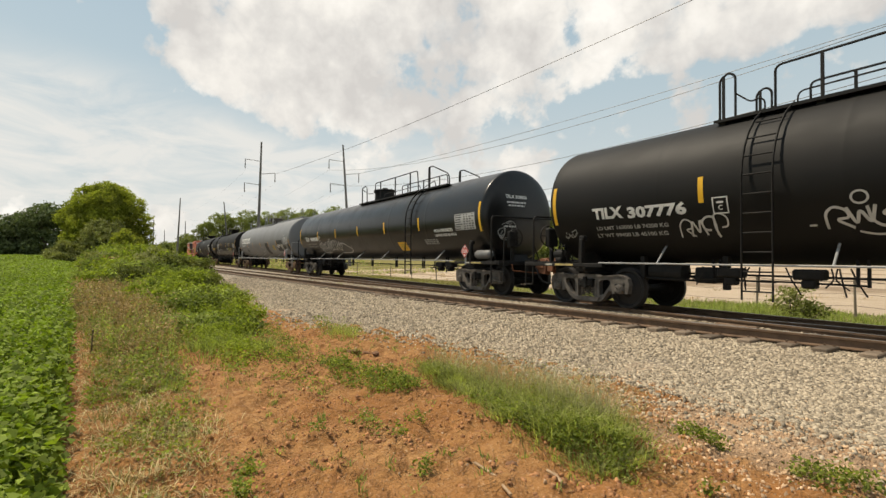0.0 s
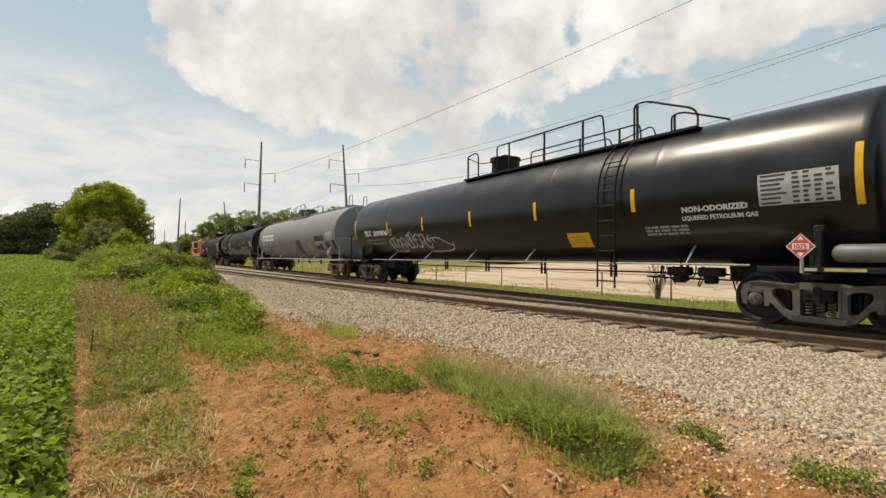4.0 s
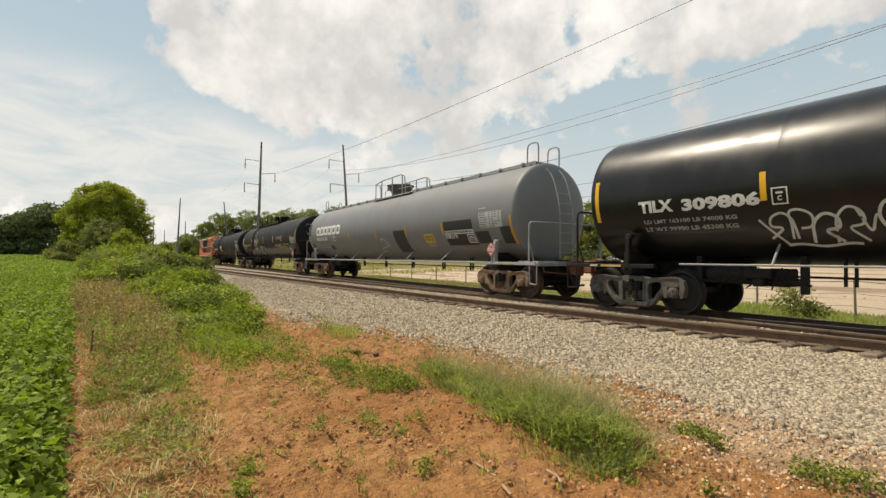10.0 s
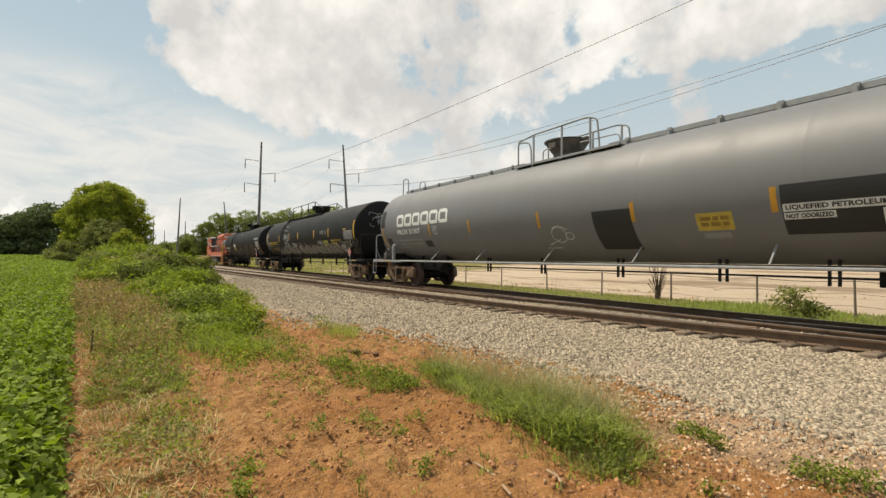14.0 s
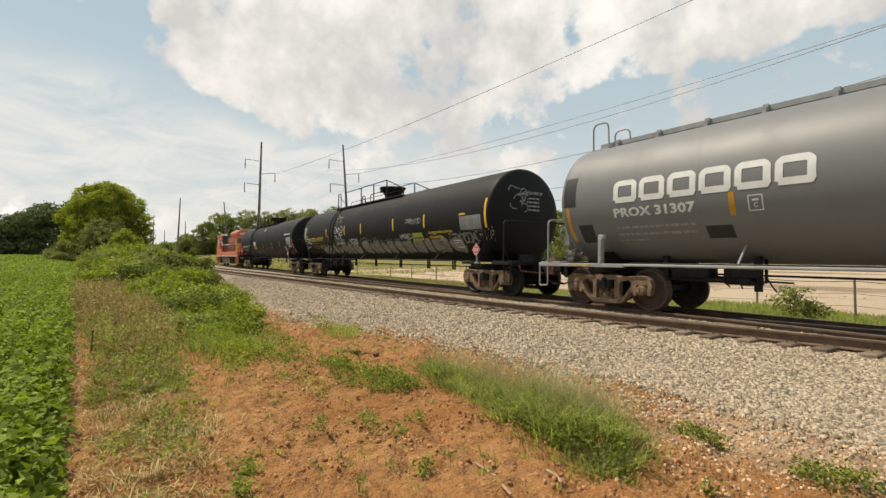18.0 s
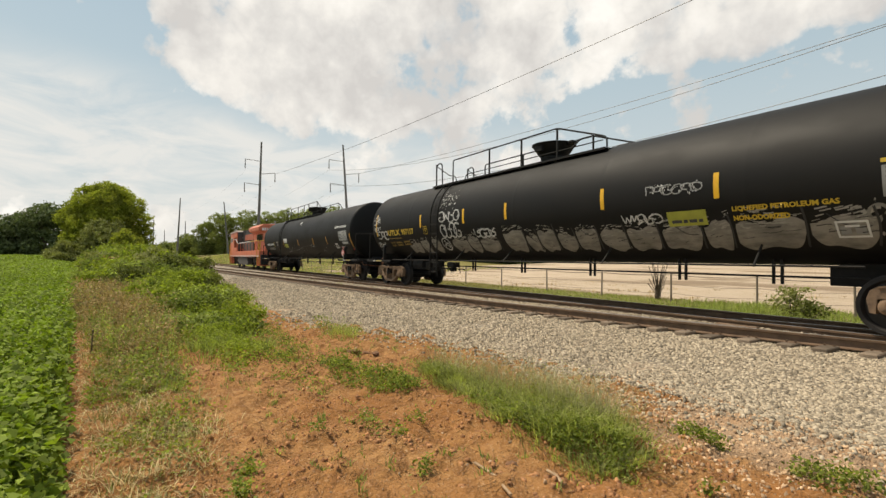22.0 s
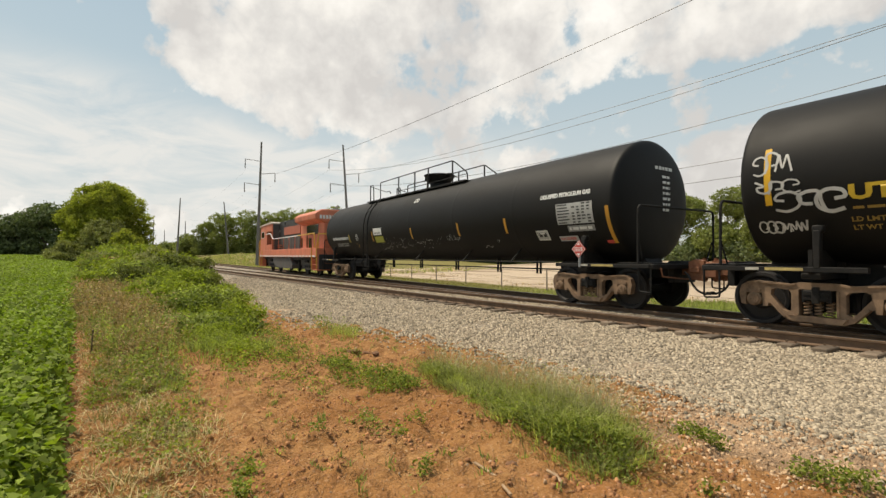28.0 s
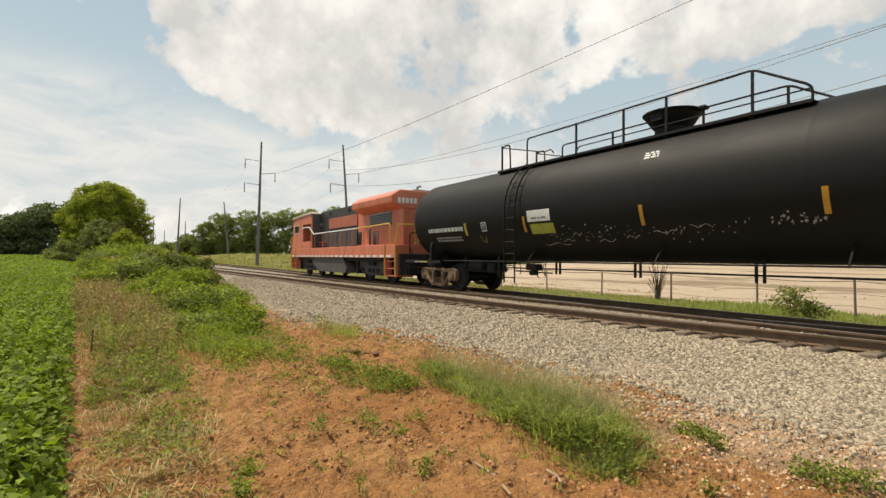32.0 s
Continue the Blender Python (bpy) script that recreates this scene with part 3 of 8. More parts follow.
def rail_mesh(name, xs, yfun):
    """One rail along a plan curve; the running surface is bright, the rest rusty."""
    ys = np.array([float(yfun(x)) for x in xs])
    V, F, mi = [], [], []
    k = len(RAIL)
    for x, y in zip(xs, ys):
        V += [(x, y + a, b) for a, b in RAIL]
    for i in range(len(xs) - 1):
        for j in range(k):
            a, b = i * k + j, i * k + (j + 1) % k
            F.append((a, a + k, b + k, b))
            mi.append(1 if j == 7 else 0)
    me = bpy.data.meshes.new(name)
    me.from_pydata(V, [], F)
    me.materials.append(M["rail_side"])
    me.materials.append(M["steel_worn"])
    me.polygons.foreach_set("material_index", mi)
    return me


def tie_builder(length):
    def build(bm):
        box(bm, -0.105, 0.105, 0, length, -0.32, -0.135, bevel=0.014)
    return build


def plate_builder(bm):
    box(bm, -0.09, 0.09, -0.16, 0.16, -0.165, -0.148, bevel=0.004)
    for x in (-0.06, 0.06):
        for y in (-0.1, 0.1):
            box(bm, x - 0.014, x + 0.014, y - 0.014, y + 0.014, -0.16, -0.115)


def make_tracks():
    main = tagged(anchor("railway_track"), "straight running line of rusty steel rails on wooden ties", "track", kind="structure")
    side = tagged(anchor("siding_track"), "rusty siding that joins the running line by a switch", "track", kind="structure")
    xs = list(np.concatenate([np.arange(-380, -60, 8), np.arange(-60, 12, 0.6), np.arange(12, 190, 8)]))
    for s in (-1, 1):
        mesh_obj("rail", rail_mesh("rail", xs, lambda x, s=s: TRACK_Y + s * GAUGE / 2), None, main)
    left = [x for x in xs if x < 9]
    mesh_obj("rail", rail_mesh("rail", left, lambda x: siding_near(x)), None, side)
    mesh_obj("rail", rail_mesh("rail", [x for x in xs if x < -6.9], lambda x: siding_near(x) + GAUGE), None, side)
    mesh_obj("rail", rail_mesh("rail", [x for x in xs if -5.2 < x < 6], lambda x: siding_near(x) + GAUGE), None, side)
    # heel block and guard rail
    bm = bmesh.new()
    box(bm, -4.86, -4.16, 9.02, 9.15, -0.16, -0.03, bevel=0.012)
    for k in range(3):
        box(bm, -4.74 + 0.22 * k, -4.70 + 0.22 * k, 8.99, 9.02, -0.12, -0.07)
    part("heel_block", bm, "cast_tan", main, "short tan steel heel block between the rails")
    mesh_obj("guard_rail", rail_mesh("guard_rail", list(np.arange(-8.2, -3.8, 0.5)), lambda x: siding_near(x) + 0.11 + 0.02 * max(0, abs(x + 6) - 1.6)), None, side)
    rng = random.Random(4)
    x, near = -58.0, 0
    while x < 7.5:
        jit = rng.uniform(-0.03, 0.03)
        y0 = float(siding_near(x)) - 0.40 + rng.uniform(-0.12, 0.10)
        if x > -30:
            length = round((11.62 - y0) / 0.15) * 0.15
            ob = mesh_obj("tie", cached("tie_%d" % round(length * 100), tie_builder(length), "tie_wood"), None, main)
            ob.matrix_basis = pose(x + jit, y0, rng.uniform(-0.016, 0.004) + 0.022 * max(-1.0, min(0.0, (x + 10) / 5)), 0, 0, rng.uniform(-1.2, 1.2))
            rails = [float(siding_near(x)), TRACK_Y - GAUGE / 2, TRACK_Y + GAUGE / 2]
        else:
            for yy, own in ((y0, side), (8.98, main)):
                ob = mesh_obj("tie", cached("tie_260", tie_builder(2.6), "tie_wood"), None, own)
                ob.matrix_basis = pose(x + jit, yy, rng.uniform(-0.035, -0.015), 0, 0, rng.uniform(-1.2, 1.2))
            rails = []
        if x > -16:
            for r in rails[:2]:
                p = mesh_obj("tie_plate", cached("tie_plate", plate_builder, "rail_side"), None, main)
                p.matrix_basis = pose(x + jit, r, 0)
        x += 0.50


def scatter_stones(name, P, R, seed, material="stone", flat=1.0):
    """Angular stones of size R at the places P, in one mesh."""
    rs = np.random.RandomState(seed)
    # an uneven block of eight corners
    C = np.array([(-1, -1, -1), (1, -1, -1), (1, 1, -1), (-1, 1, -1), (-1, -1, 1), (1, -1, 1), (1, 1, 1), (-1, 1, 1)], float) * 0.7
    Q = np.array([(4, 5, 6, 7), (0, 1, 5, 4), (1, 2, 6, 5), (2, 3, 7, 6), (3, 0, 4, 7)])
    n = len(P)
    V = C[None] * (1 + rs.uniform(-0.42, 0.42, (n, 8, 3)))
    V = V * (R[:, None, None] * rs.uniform(0.65, 1.25, (n, 1, 3))) * np.array([1.0, 1.0, flat])
    a, t = rs.uniform(0, 2 * np.pi, n), rs.uniform(-0.7, 0.7, n) * flat
    ca, sa, ct, st = np.cos(a), np.sin(a), np.cos(t), np.sin(t)
    x, y, z = V[..., 0], V[..., 1] * ct[:, None] - V[..., 2] * st[:, None], V[..., 1] * st[:, None] + V[..., 2] * ct[:, None]
    V = np.stack([x * ca[:, None] - y * sa[:, None], x * sa[:, None] + y * ca[:, None], z], -1) + P[:, None, :]
    F = (Q[None] + 8 * np.arange(n)[:, None, None]).reshape(-1, 4)
    return np_mesh(name, V.reshape(-1, 3), F, material)


def make_gravel():
    rs = np.random.RandomState(11)
    n = 135000
    x = -1.2 - 34 * rs.power(0.62, n)[::-1] * rs.uniform(0.05, 1, n)
    u = rs.uniform(0, 1, n)
    t, s = toe(x), siding_near(x)
    y = t - 0.1 + (s + 1.3 - t) * u + rs.normal(0, 0.12, n) - (rs.uniform(0, 1, n) < 0.14) * rs.uniform(0, 1.1, n) * (u < 0.4)
    keep = np.abs(y - s) > 0.09
    on_tie = (np.abs((x + 58.25) % 0.5 - 0.25) < 0.105) & (y > s - 0.46) & (y < s - 0.16) & (x > -17)
    keep &= ~(on_tie & (rs.uniform(0, 1, n) < 0.93))
    x, y = x[keep], y[keep]
    z = np.where(y > toe(x), ballast_z(x, y), ground_z(x, y))
    P = np.stack([x, y, z + 0.008], -1)
    R = (0.009 + 0.019 * rs.uniform(0, 1, len(x)) ** 1.6) * np.clip(1 + (-x - 6) * 0.02, 1, 1.7)
    tagged(mesh_obj("ballast_stones", scatter_stones("ballast_stones", P, R, 3)), "loose pale grey and tan crushed stones along the track", "gravel", kind="stuff")
    n = 15000
    x, y = rs.uniform(-5.2, -0.6, n), rs.uniform(3.2, 6.3, n)
    keep = (rs.uniform(0, 1, n) < np.clip((x + 5.2) / 1.8, 0, 1) * np.clip((y - 3.1) / 1.4, 0, 1))
    x, y = x[keep], y[keep]
    P = np.stack([x, y, np.maximum(ground_z(x, y), np.where(y > toe(x), ballast_z(x, y), -9)) + 0.002], -1)
    tagged(mesh_obj("toe_gravel", scatter_stones("toe_gravel", P, 0.004 + 0.014 * rs.uniform(0, 1, len(x)) ** 2, 8, "stone_tan")), "small tan stones spilled over the clay", "gravel", kind="stuff")
    n = 2600
    x, y = rs.uniform(-11, -0.8, n), rs.uniform(0.6, 6.0, n)
    keep = rs.uniform(0, 1, n) < np.clip((y - 1.0 + 0.25 * x + 1.2) / 4.0, 0.05, 1)
    x, y = x[keep], y[keep]
    P = np.stack([x, y, ground_z(x, y) + 0.003], -1)
    tagged(mesh_obj("scattered_stones", scatter_stones("scattered_stones", P, 0.004 + 0.013 * rs.uniform(0, 1, len(x)) ** 2, 4, "stone_tan")), "scattered small stones on the red clay", "gravel", kind="stuff")


make_ground()
make_ballast()
make_tracks()
make_gravel()


# ---- rolling stock ----
def spin_path(x0, y0, radius):
    """Rows that roll a wheelset fixed at x0 in its vehicle."""
    rows = []
    n = 128
    for i in range(n + 1):
        t = 32.0 * i / n
        k = min(int(t), 31)
        s = TRAVEL[k] + (TRAVEL[k + 1] - TRAVEL[k]) * (t - k)
        a = (s - TRAVEL[0]) / radius
        rows.append((t, Matrix.Translation((x0, y0, radius)) @ Matrix.Rotation(a, 4, "Y")))
    return rows


ROLLING = []  # (wheelset, x0, radius)
MOVERS = []   # (vehicle, x0)


def wheel_builder(r, side):
    def build(bm):
        s = side
        prof = [(0.085 * s, 0.13), (0.085 * s, 0.155), (0.03 * s, 0.20), (0.0, r - 0.10), (0.045 * s, r - 0.075), (0.062 * s, r - 0.06), (0.062 * s, r - 0.004),
                (0.055 * s, r), (-0.045 * s, r + 0.004), (-0.052 * s, r + 0.026), (-0.068 * s, r + 0.026), (-0.075 * s, r - 0.07), (-0.03 * s, r - 0.10), (-0.02 * s, 0.2), (-0.085 * s, 0.14), (-0.085 * s, 0.1)]
        lathe(bm, prof if s < 0 else prof[::-1], "y", 36)
        bmesh.ops.recalc_face_normals(bm, faces=bm.faces)
    return build


def axle_builder(bm):
    lathe(bm, [(-1.10, 0.06), (-0.84, 0.065), (-0.83, 0.10), (-0.6, 0.10), (-0.2, 0.085), (0.2, 0.085), (0.6, 0.10), (0.83, 0.10), (0.84, 0.065), (1.10, 0.06)], "y", 14)


def bearing_builder(side):
    def build(bm):
        s = side
        lathe(bm, [(0.93 * s, 0.115), (1.07 * s, 0.118), (1.08 * s, 0.10), (1.115 * s, 0.095), (1.12 * s, 0.085)], "y", 18)
        for k in range(3):
            a = 2 * math.pi * k / 3 + 0.5
            lathe(bm, [(1.115 * s, 0.022), (1.145 * s, 0.022)], "y", 6, centre=(0.052 * math.cos(a), 0, 0.052 * math.sin(a)))
        lathe(bm, [(1.115 * s, 0.02), (1.13 * s, 0.018)], "y", 8)
        bmesh.ops.recalc_face_normals(bm, faces=bm.faces)
    return build


def wheelset(parent, x0, r=0.457, wheel_mat="wheel_dark", cap_mat="cast_grey"):
    ws = mesh_obj("wheelset", cached("axle", axle_builder, "frame_black", 40), None, parent)
    ws.matrix_basis = pose(x0, 0, r)
    for s in (-1, 1):
        w = mesh_obj("wheel", cached("wheel_%d_%d" % (s, r * 1000), wheel_builder(r, s), wheel_mat, 35), None, ws)
        w.matrix_basis = pose(0, 0.752 * s, 0)
        mesh_obj("bearing_cap", cached("bearing_%d" % s, bearing_builder(s), cap_mat, 35), None, ws)
    ROLLING.append((ws, x0, r))
    return ws


def frame_builder(side):
    """A cast truck side frame: a deep outline with its two triangular windows and the spring opening."""
    def build(bm):
        y0, y1 = (0.93, 1.06) if side > 0 else (-1.06, -0.93)
        half = [(0.34, 0.12), (0.47, 0.17), (0.66, 0.38), (0.715, 0.40), (0.725, 0.34), (0.80, 0.335), (0.815, 0.56), (1.065, 0.56), (1.08, 0.345), (1.155, 0.36),
                (1.19, 0.56), (1.15, 0.69), (1.04, 0.755), (0.90, 0.775), (0.40, 0.735), (0.27, 0.765)]
        outline = half + [(-x, z) for x, z in half[::-1]]
        window = [(0.37, 0.30), (0.43, 0.27), (0.50, 0.31), (0.68, 0.545), (0.67, 0.625), (0.60, 0.655), (0.41, 0.635), (0.37, 0.59)]
        holes = [window, [(-x, z) for x, z in window[::-1]], [(-0.255, 0.225), (0.255, 0.225), (0.255, 0.655), (-0.255, 0.655)]]
        edges = []
        for loop in [outline] + holes:
            vs = [bm.verts.new((x, y0, z)) for x, z in loop]
            edges += [bm.edges.new((vs[i], vs[(i + 1) % len(vs)])) for i in range(len(vs))]
        fill = bmesh.ops.triangle_fill(bm, use_beauty=True, use_dissolve=False, edges=edges)
        faces = [f for f in fill["geom"] if isinstance(f, bmesh.types.BMFace)]
        out = bmesh.ops.extrude_face_region(bm, geom=faces)
        bmesh.ops.translate(bm, vec=(0, y1 - y0, 0), verts=[v for v in out["geom"] if isinstance(v, bmesh.types.BMVert)])
        bmesh.ops.recalc_face_normals(bm, faces=bm.faces)
        # flanges round the rim, the spring seat and the wear plates
        o = y0 - 0.022 if side < 0 else y1 + 0.022
        ya, yb = sorted((o, y0 if side < 0 else y1))
        for m in (1, -1):
            for rail in ([(0.47, 0.17), (0.66, 0.38), (0.645, 0.41), (0.45, 0.20)], [(0.30, 0.755), (0.40, 0.73), (0.90, 0.77), (1.04, 0.75), (1.04, 0.725), (0.90, 0.745), (0.40, 0.705), (0.30, 0.725)],
                         [(0.255, 0.24), (0.29, 0.24), (0.29, 0.64), (0.255, 0.64)], [(0.83, 0.575), (1.06, 0.575), (1.06, 0.62), (0.83, 0.62)]):
                prism(bm, [(m * x, z) for x, z in rail], ya, yb)
        prism(bm, [(-0.40, 0.225), (0.40, 0.225), (0.33, 0.13), (-0.33, 0.13)], min(y0, ya) - 0.02, max(y1, yb) + 0.02)
    return build


def spring_builder(bm):
    pts = [(0.052 * math.cos(a), 0.052 * math.sin(a), 0.235 + 0.235 * a / (2 * math.pi * 4.5)) for a in (2 * math.pi * 4.5 * i / 45 for i in range(46))]
    tube(bm, pts, 0.014, 5)


def bolster_builder(bm):
    box(bm, -0.19, 0.19, -1.12, 1.12, 0.47, 0.65, bevel=0.02)
    box(bm, -0.15, 0.15, -0.9, 0.9, 0.66, 0.80, bevel=0.02)
    for s in (-1, 1):
        for z in (0.50, 0.575):
            box(bm, -0.175, 0.175, s * 1.13 - 0.02, s * 1.13 + 0.02, z, z + 0.03)
        for x in (-0.20, 0.16):
            prism(bm, [(x, 0.46), (x + 0.04, 0.46), (x + 0.04, 0.63), (x, 0.66)], s * 1.08 - 0.03, s * 1.08 + 0.03)
        box(bm, -0.05, 0.05, s * 1.13 - 0.03, s * 1.13 + 0.03, 0.44, 0.70, bevel=0.01)


# beam and an added dark wedge, standing in for the shade inside the truck
def beam_builder(bm):
    box(bm, 0.36, 0.44, -0.72, 0.72, 0.30, 0.46, bevel=0.012)
    prism(bm, [(0.10, 0.26), (0.35, 0.30), (0.35, 0.60), (0.10, 0.46)], -0.62, 0.62)


def shoe_builder(bm):
    box(bm, -0.03, 0.03, -0.07, 0.07, -0.18, 0.18, bevel=0.012)
    box(bm, -0.08, -0.02, -0.04, 0.04, -0.08, 0.10, bevel=0.01)


def truck(parent, xc, frame_mat="cast_tan", wheel_mat="wheel_rust", cap_mat=None, wheelbase=1.88):
    for d in (-wheelbase / 2, wheelbase / 2):
        wheelset(parent, xc + d, 0.457, wheel_mat, cap_mat or frame_mat)
    b = mesh_obj("bolster", cached("bolster", bolster_builder, "frame_black"), None, parent)
    b.matrix_basis = pose(xc, 0, 0)
    for e in (-1, 1):
        k = mesh_obj("brake_beam", cached("brake_beam", beam_builder, "frame_black"), None, parent)
        k.matrix_basis = pose(xc, 0, 0, 0, 0, 0 if e > 0 else 180)
    for s in (-1, 1):
        f = mesh_obj("side_frame", cached("side_frame_%d" % s, frame_builder(s), frame_mat), None, parent)
        f.matrix_basis = pose(xc, 0, 0)
        for dx in (-0.155, 0.0, 0.155):
            sp = mesh_obj("spring", cached("spring", spring_builder, frame_mat), None, f)
            sp.matrix_basis = pose(dx, s * 1.0, 0)
        for e in (-1, 1):
            k = mesh_obj("brake_shoe", cached("brake_shoe", shoe_builder, "frame_black"), None, f)
            k.matrix_basis = pose(e * (wheelbase / 2 - 0.50), s * 0.74, 0.42, 0, 0, 0 if e > 0 else 180)


HEAD = 0.25  # depth of a tank's dished end


def head_curve(n=12):
    """A dished end: (depth, radius) from its crown to the knuckle."""
    return [(HEAD * math.cos(a) ** 0.9, max(0.02, TANK_R * math.sin(a) ** 0.9)) for a in (math.pi / 2 * i / n for i in range(n + 1))]


def tank_builder(left, right):
    def build(bm):
        prof = [(-left - d, r) for d, r in head_curve()] + [(-left + 0.1, TANK_R)]
        for x in (-6.1, -3.05, 0.0, 3.05, 6.1):
            prof += [(x - 0.12, TANK_R), (x - 0.03, TANK_R), (x - 0.012, TANK_R + 0.0018), (x + 0.012, TANK_R + 0.0018), (x + 0.03, TANK_R), (x + 0.12, TANK_R)]
        prof += [(right - 0.1, TANK_R)] + [(right + d, r) for d, r in head_curve()[::-1]]
        lathe(bm, prof, "x", 96, centre=(0, 0, TANK_Z))
        bmesh.ops.recalc_face_normals(bm, faces=bm.faces)
    return build


def on_tank(x, z, lift=0.005):
    """A place on the near side of the tank's shell at the height z."""
    dz = max(-0.999 * TANK_R, min(0.999 * TANK_R, z - TANK_Z))
    r = TANK_R + lift
    a = math.asin(dz / TANK_R)
    return Vector((x, -r * math.cos(a), TANK_Z + r * math.sin(a)))


def patch(bm, x0, x1, z0, z1, lift=0.005, slant=0.0):
    """A painted panel that follows the shell."""
    a0, a1 = math.asin((z0 - TANK_Z) / TANK_R), math.asin((z1 - TANK_Z) / TANK_R)
    n = max(2, int((a1 - a0) / 0.06) + 1)
    rows = []
    for i in range(n + 1):
        a = a0 + (a1 - a0) * i / n
        r, sh = TANK_R + lift, slant * (i / n)
        rows.append([bm.verts.new((x + sh, -r * math.cos(a), TANK_Z + r * math.sin(a))) for x in (x0, x1)])
    for A, B in zip(rows, rows[1:]):
        bm.faces.new((A[0], A[1], B[1], B[0]))
    return bm


def stroke(bm, pts, w, lift=0.007):
    """A sprayed or painted line on the shell through (x, z) points."""
    P = [Vector((x, 0, z)) for x, z in pts]
    prev = None
    for i, p in enumerate(P):
        t = (P[min(i + 1, len(P) - 1)] - P[max(i - 1, 0)])
        nrm = Vector((-t.z, 0, t.x)).normalized() * (w / 2)
        a, b = p + nrm, p - nrm
        cur = (bm.verts.new(on_tank(a.x, a.z, lift)), bm.verts.new(on_tank(b.x, b.z, lift)))
        if prev:
            bm.faces.new((prev[0], prev[1], cur[1], cur[0]))
        prev = cur


def text_mesh(body, size, bold=0.0, condense=1.0):
    cu = bpy.data.curves.new("lettering", "FONT")
    cu.body, cu.size, cu.offset, cu.resolution_u = body, size, bold, 2
    ob = bpy.data.objects.new("lettering", cu)
    scene.collection.objects.link(ob)
    dg = bpy.context.evaluated_depsgraph_get()
    me = bpy.data.meshes.new_from_object(ob.evaluated_get(dg))
    bpy.data.objects.remove(ob)
    bpy.data.curves.remove(cu)
    bm = bmesh.new()
    bm.from_mesh(me)
    bpy.data.meshes.remove(me)
    for v in bm.verts:
        v.co.x *= condense
    return bm


def lettering(parent, body, x, z, height, width, material, bold=0.012, lift=0.006, name="lettering"):
    """Painted words on the shell, their foot at z and their left end at x."""
    bm = text_mesh(body, height * 1.38, bold)
    xs = [v.co.x for v in bm.verts]
    ys = [v.co.y for v in bm.verts]
    k, x_min, y_min, ky = width / (max(xs) - min(xs)), min(xs), min(ys), height / (max(ys) - min(ys))
    n = max(2, int(height / 0.09) + 1)
    for i in range(1, n):
        c = y_min + (max(ys) - y_min) * i / n
        bmesh.ops.bisect_plane(bm, geom=bm.verts[:] + bm.edges[:] + bm.faces[:], plane_co=(0, c, 0), plane_no=(0, 1, 0))
    for v in bm.verts:
        v.co = on_tank(x + (v.co.x - x_min) * k, z + (v.co.y - y_min) * ky, lift)
    ob = part(name, bm, material, parent)
    return tagged(ob, kind="stuff") if height < 0.15 else ob


def bars(bm, x0, x1, z0, z1, rows, rng, lift=0.008, gap=0.35):
    """Writing too small to read: short bars in rows."""
    h = (z1 - z0) / rows
    for r in range(rows):
        x, zb = x0, z0 + h * r + h * gap / 2
        while x < x1 - 0.02:
            w = min(rng.uniform(0.06, 0.22), x1 - x)
            patch(bm, x, x + w, zb, zb + h * (1 - gap), lift)
            x += w + 0.035
    return bm


def scribble(bm, x0, x1, z0, z1, rng, w=0.035, loops=6, lift=0.008):
    """A sprayed tangle of overlapping arcs and slashes that spell nothing."""
    n = int(loops * 2.2)
    for i in range(n):
        cx = x0 + (x1 - x0) * (0.06 + 0.88 * (i + 0.5) / n) + rng.uniform(-0.10, 0.10) * (x1 - x0) / 2
        cz = z0 + (z1 - z0) * rng.uniform(0.3, 0.7)
        rx, rz = (x1 - x0) / loops * rng.uniform(0.5, 1.3), (z1 - z0) / 2 * rng.uniform(0.35, 0.95)
        a0, turn, skew = rng.uniform(0, 6.28), rng.choice((-1, 1)) * rng.uniform(1.4, 3.4), rng.uniform(-0.6, 0.6)
        pts = []
        for k in range(11):
            a = a0 + turn * k / 10
            u, v = rx * math.cos(a), rz * math.sin(a) * (1 + 0.25 * math.sin(2.3 * a))
            pts.append((max(x0, min(x1, cx + u + skew * v)), max(z0, min(z1, cz + v))))
        stroke(bm, pts, w * rng.uniform(0.6, 1.15), lift + 0.0006 * (i % 4))


def funnel_builder(bm):
    """Bowl-shaped valve housing with a rolled rim and a spout."""
    T = TANK_Z + TANK_R
    lathe(bm, [(T - 0.08, 0.38), (T + 0.14, 0.38), (T + 0.18, 0.42), (T + 0.38, 0.56), (T + 0.46, 0.60), (T + 0.47, 0.64), (T + 0.50, 0.64), (T + 0.50, 0.57), (T + 0.40, 0.45)], "z", 26)
    box(bm, 0.58, 0.80, -0.10, 0.10, T + 0.42, T + 0.50, bevel=0.02)
    box(bm, -0.14, 0.14, -0.62, -0.50, T + 0.24, T + 0.40, bevel=0.02)
    bmesh.ops.recalc_face_normals(bm, faces=bm.faces)


def bonnet_builder(bm):
    T = TANK_Z + TANK_R
    lathe(bm, [(T - 0.08, 0.46), (T + 0.40, 0.46), (T + 0.42, 0.50), (T + 0.48, 0.50), (T + 0.50, 0.44), (T + 0.54, 0.2)], "z", 24)
    box(bm, -0.12, 0.12, -0.56, -0.45, T + 0.32, T + 0.46, bevel=0.01)
    box(bm, -0.10, 0.10, -0.12, 0.12, T + 0.50, T + 0.60, bevel=0.02)
    bmesh.ops.recalc_face_normals(bm, faces=bm.faces)


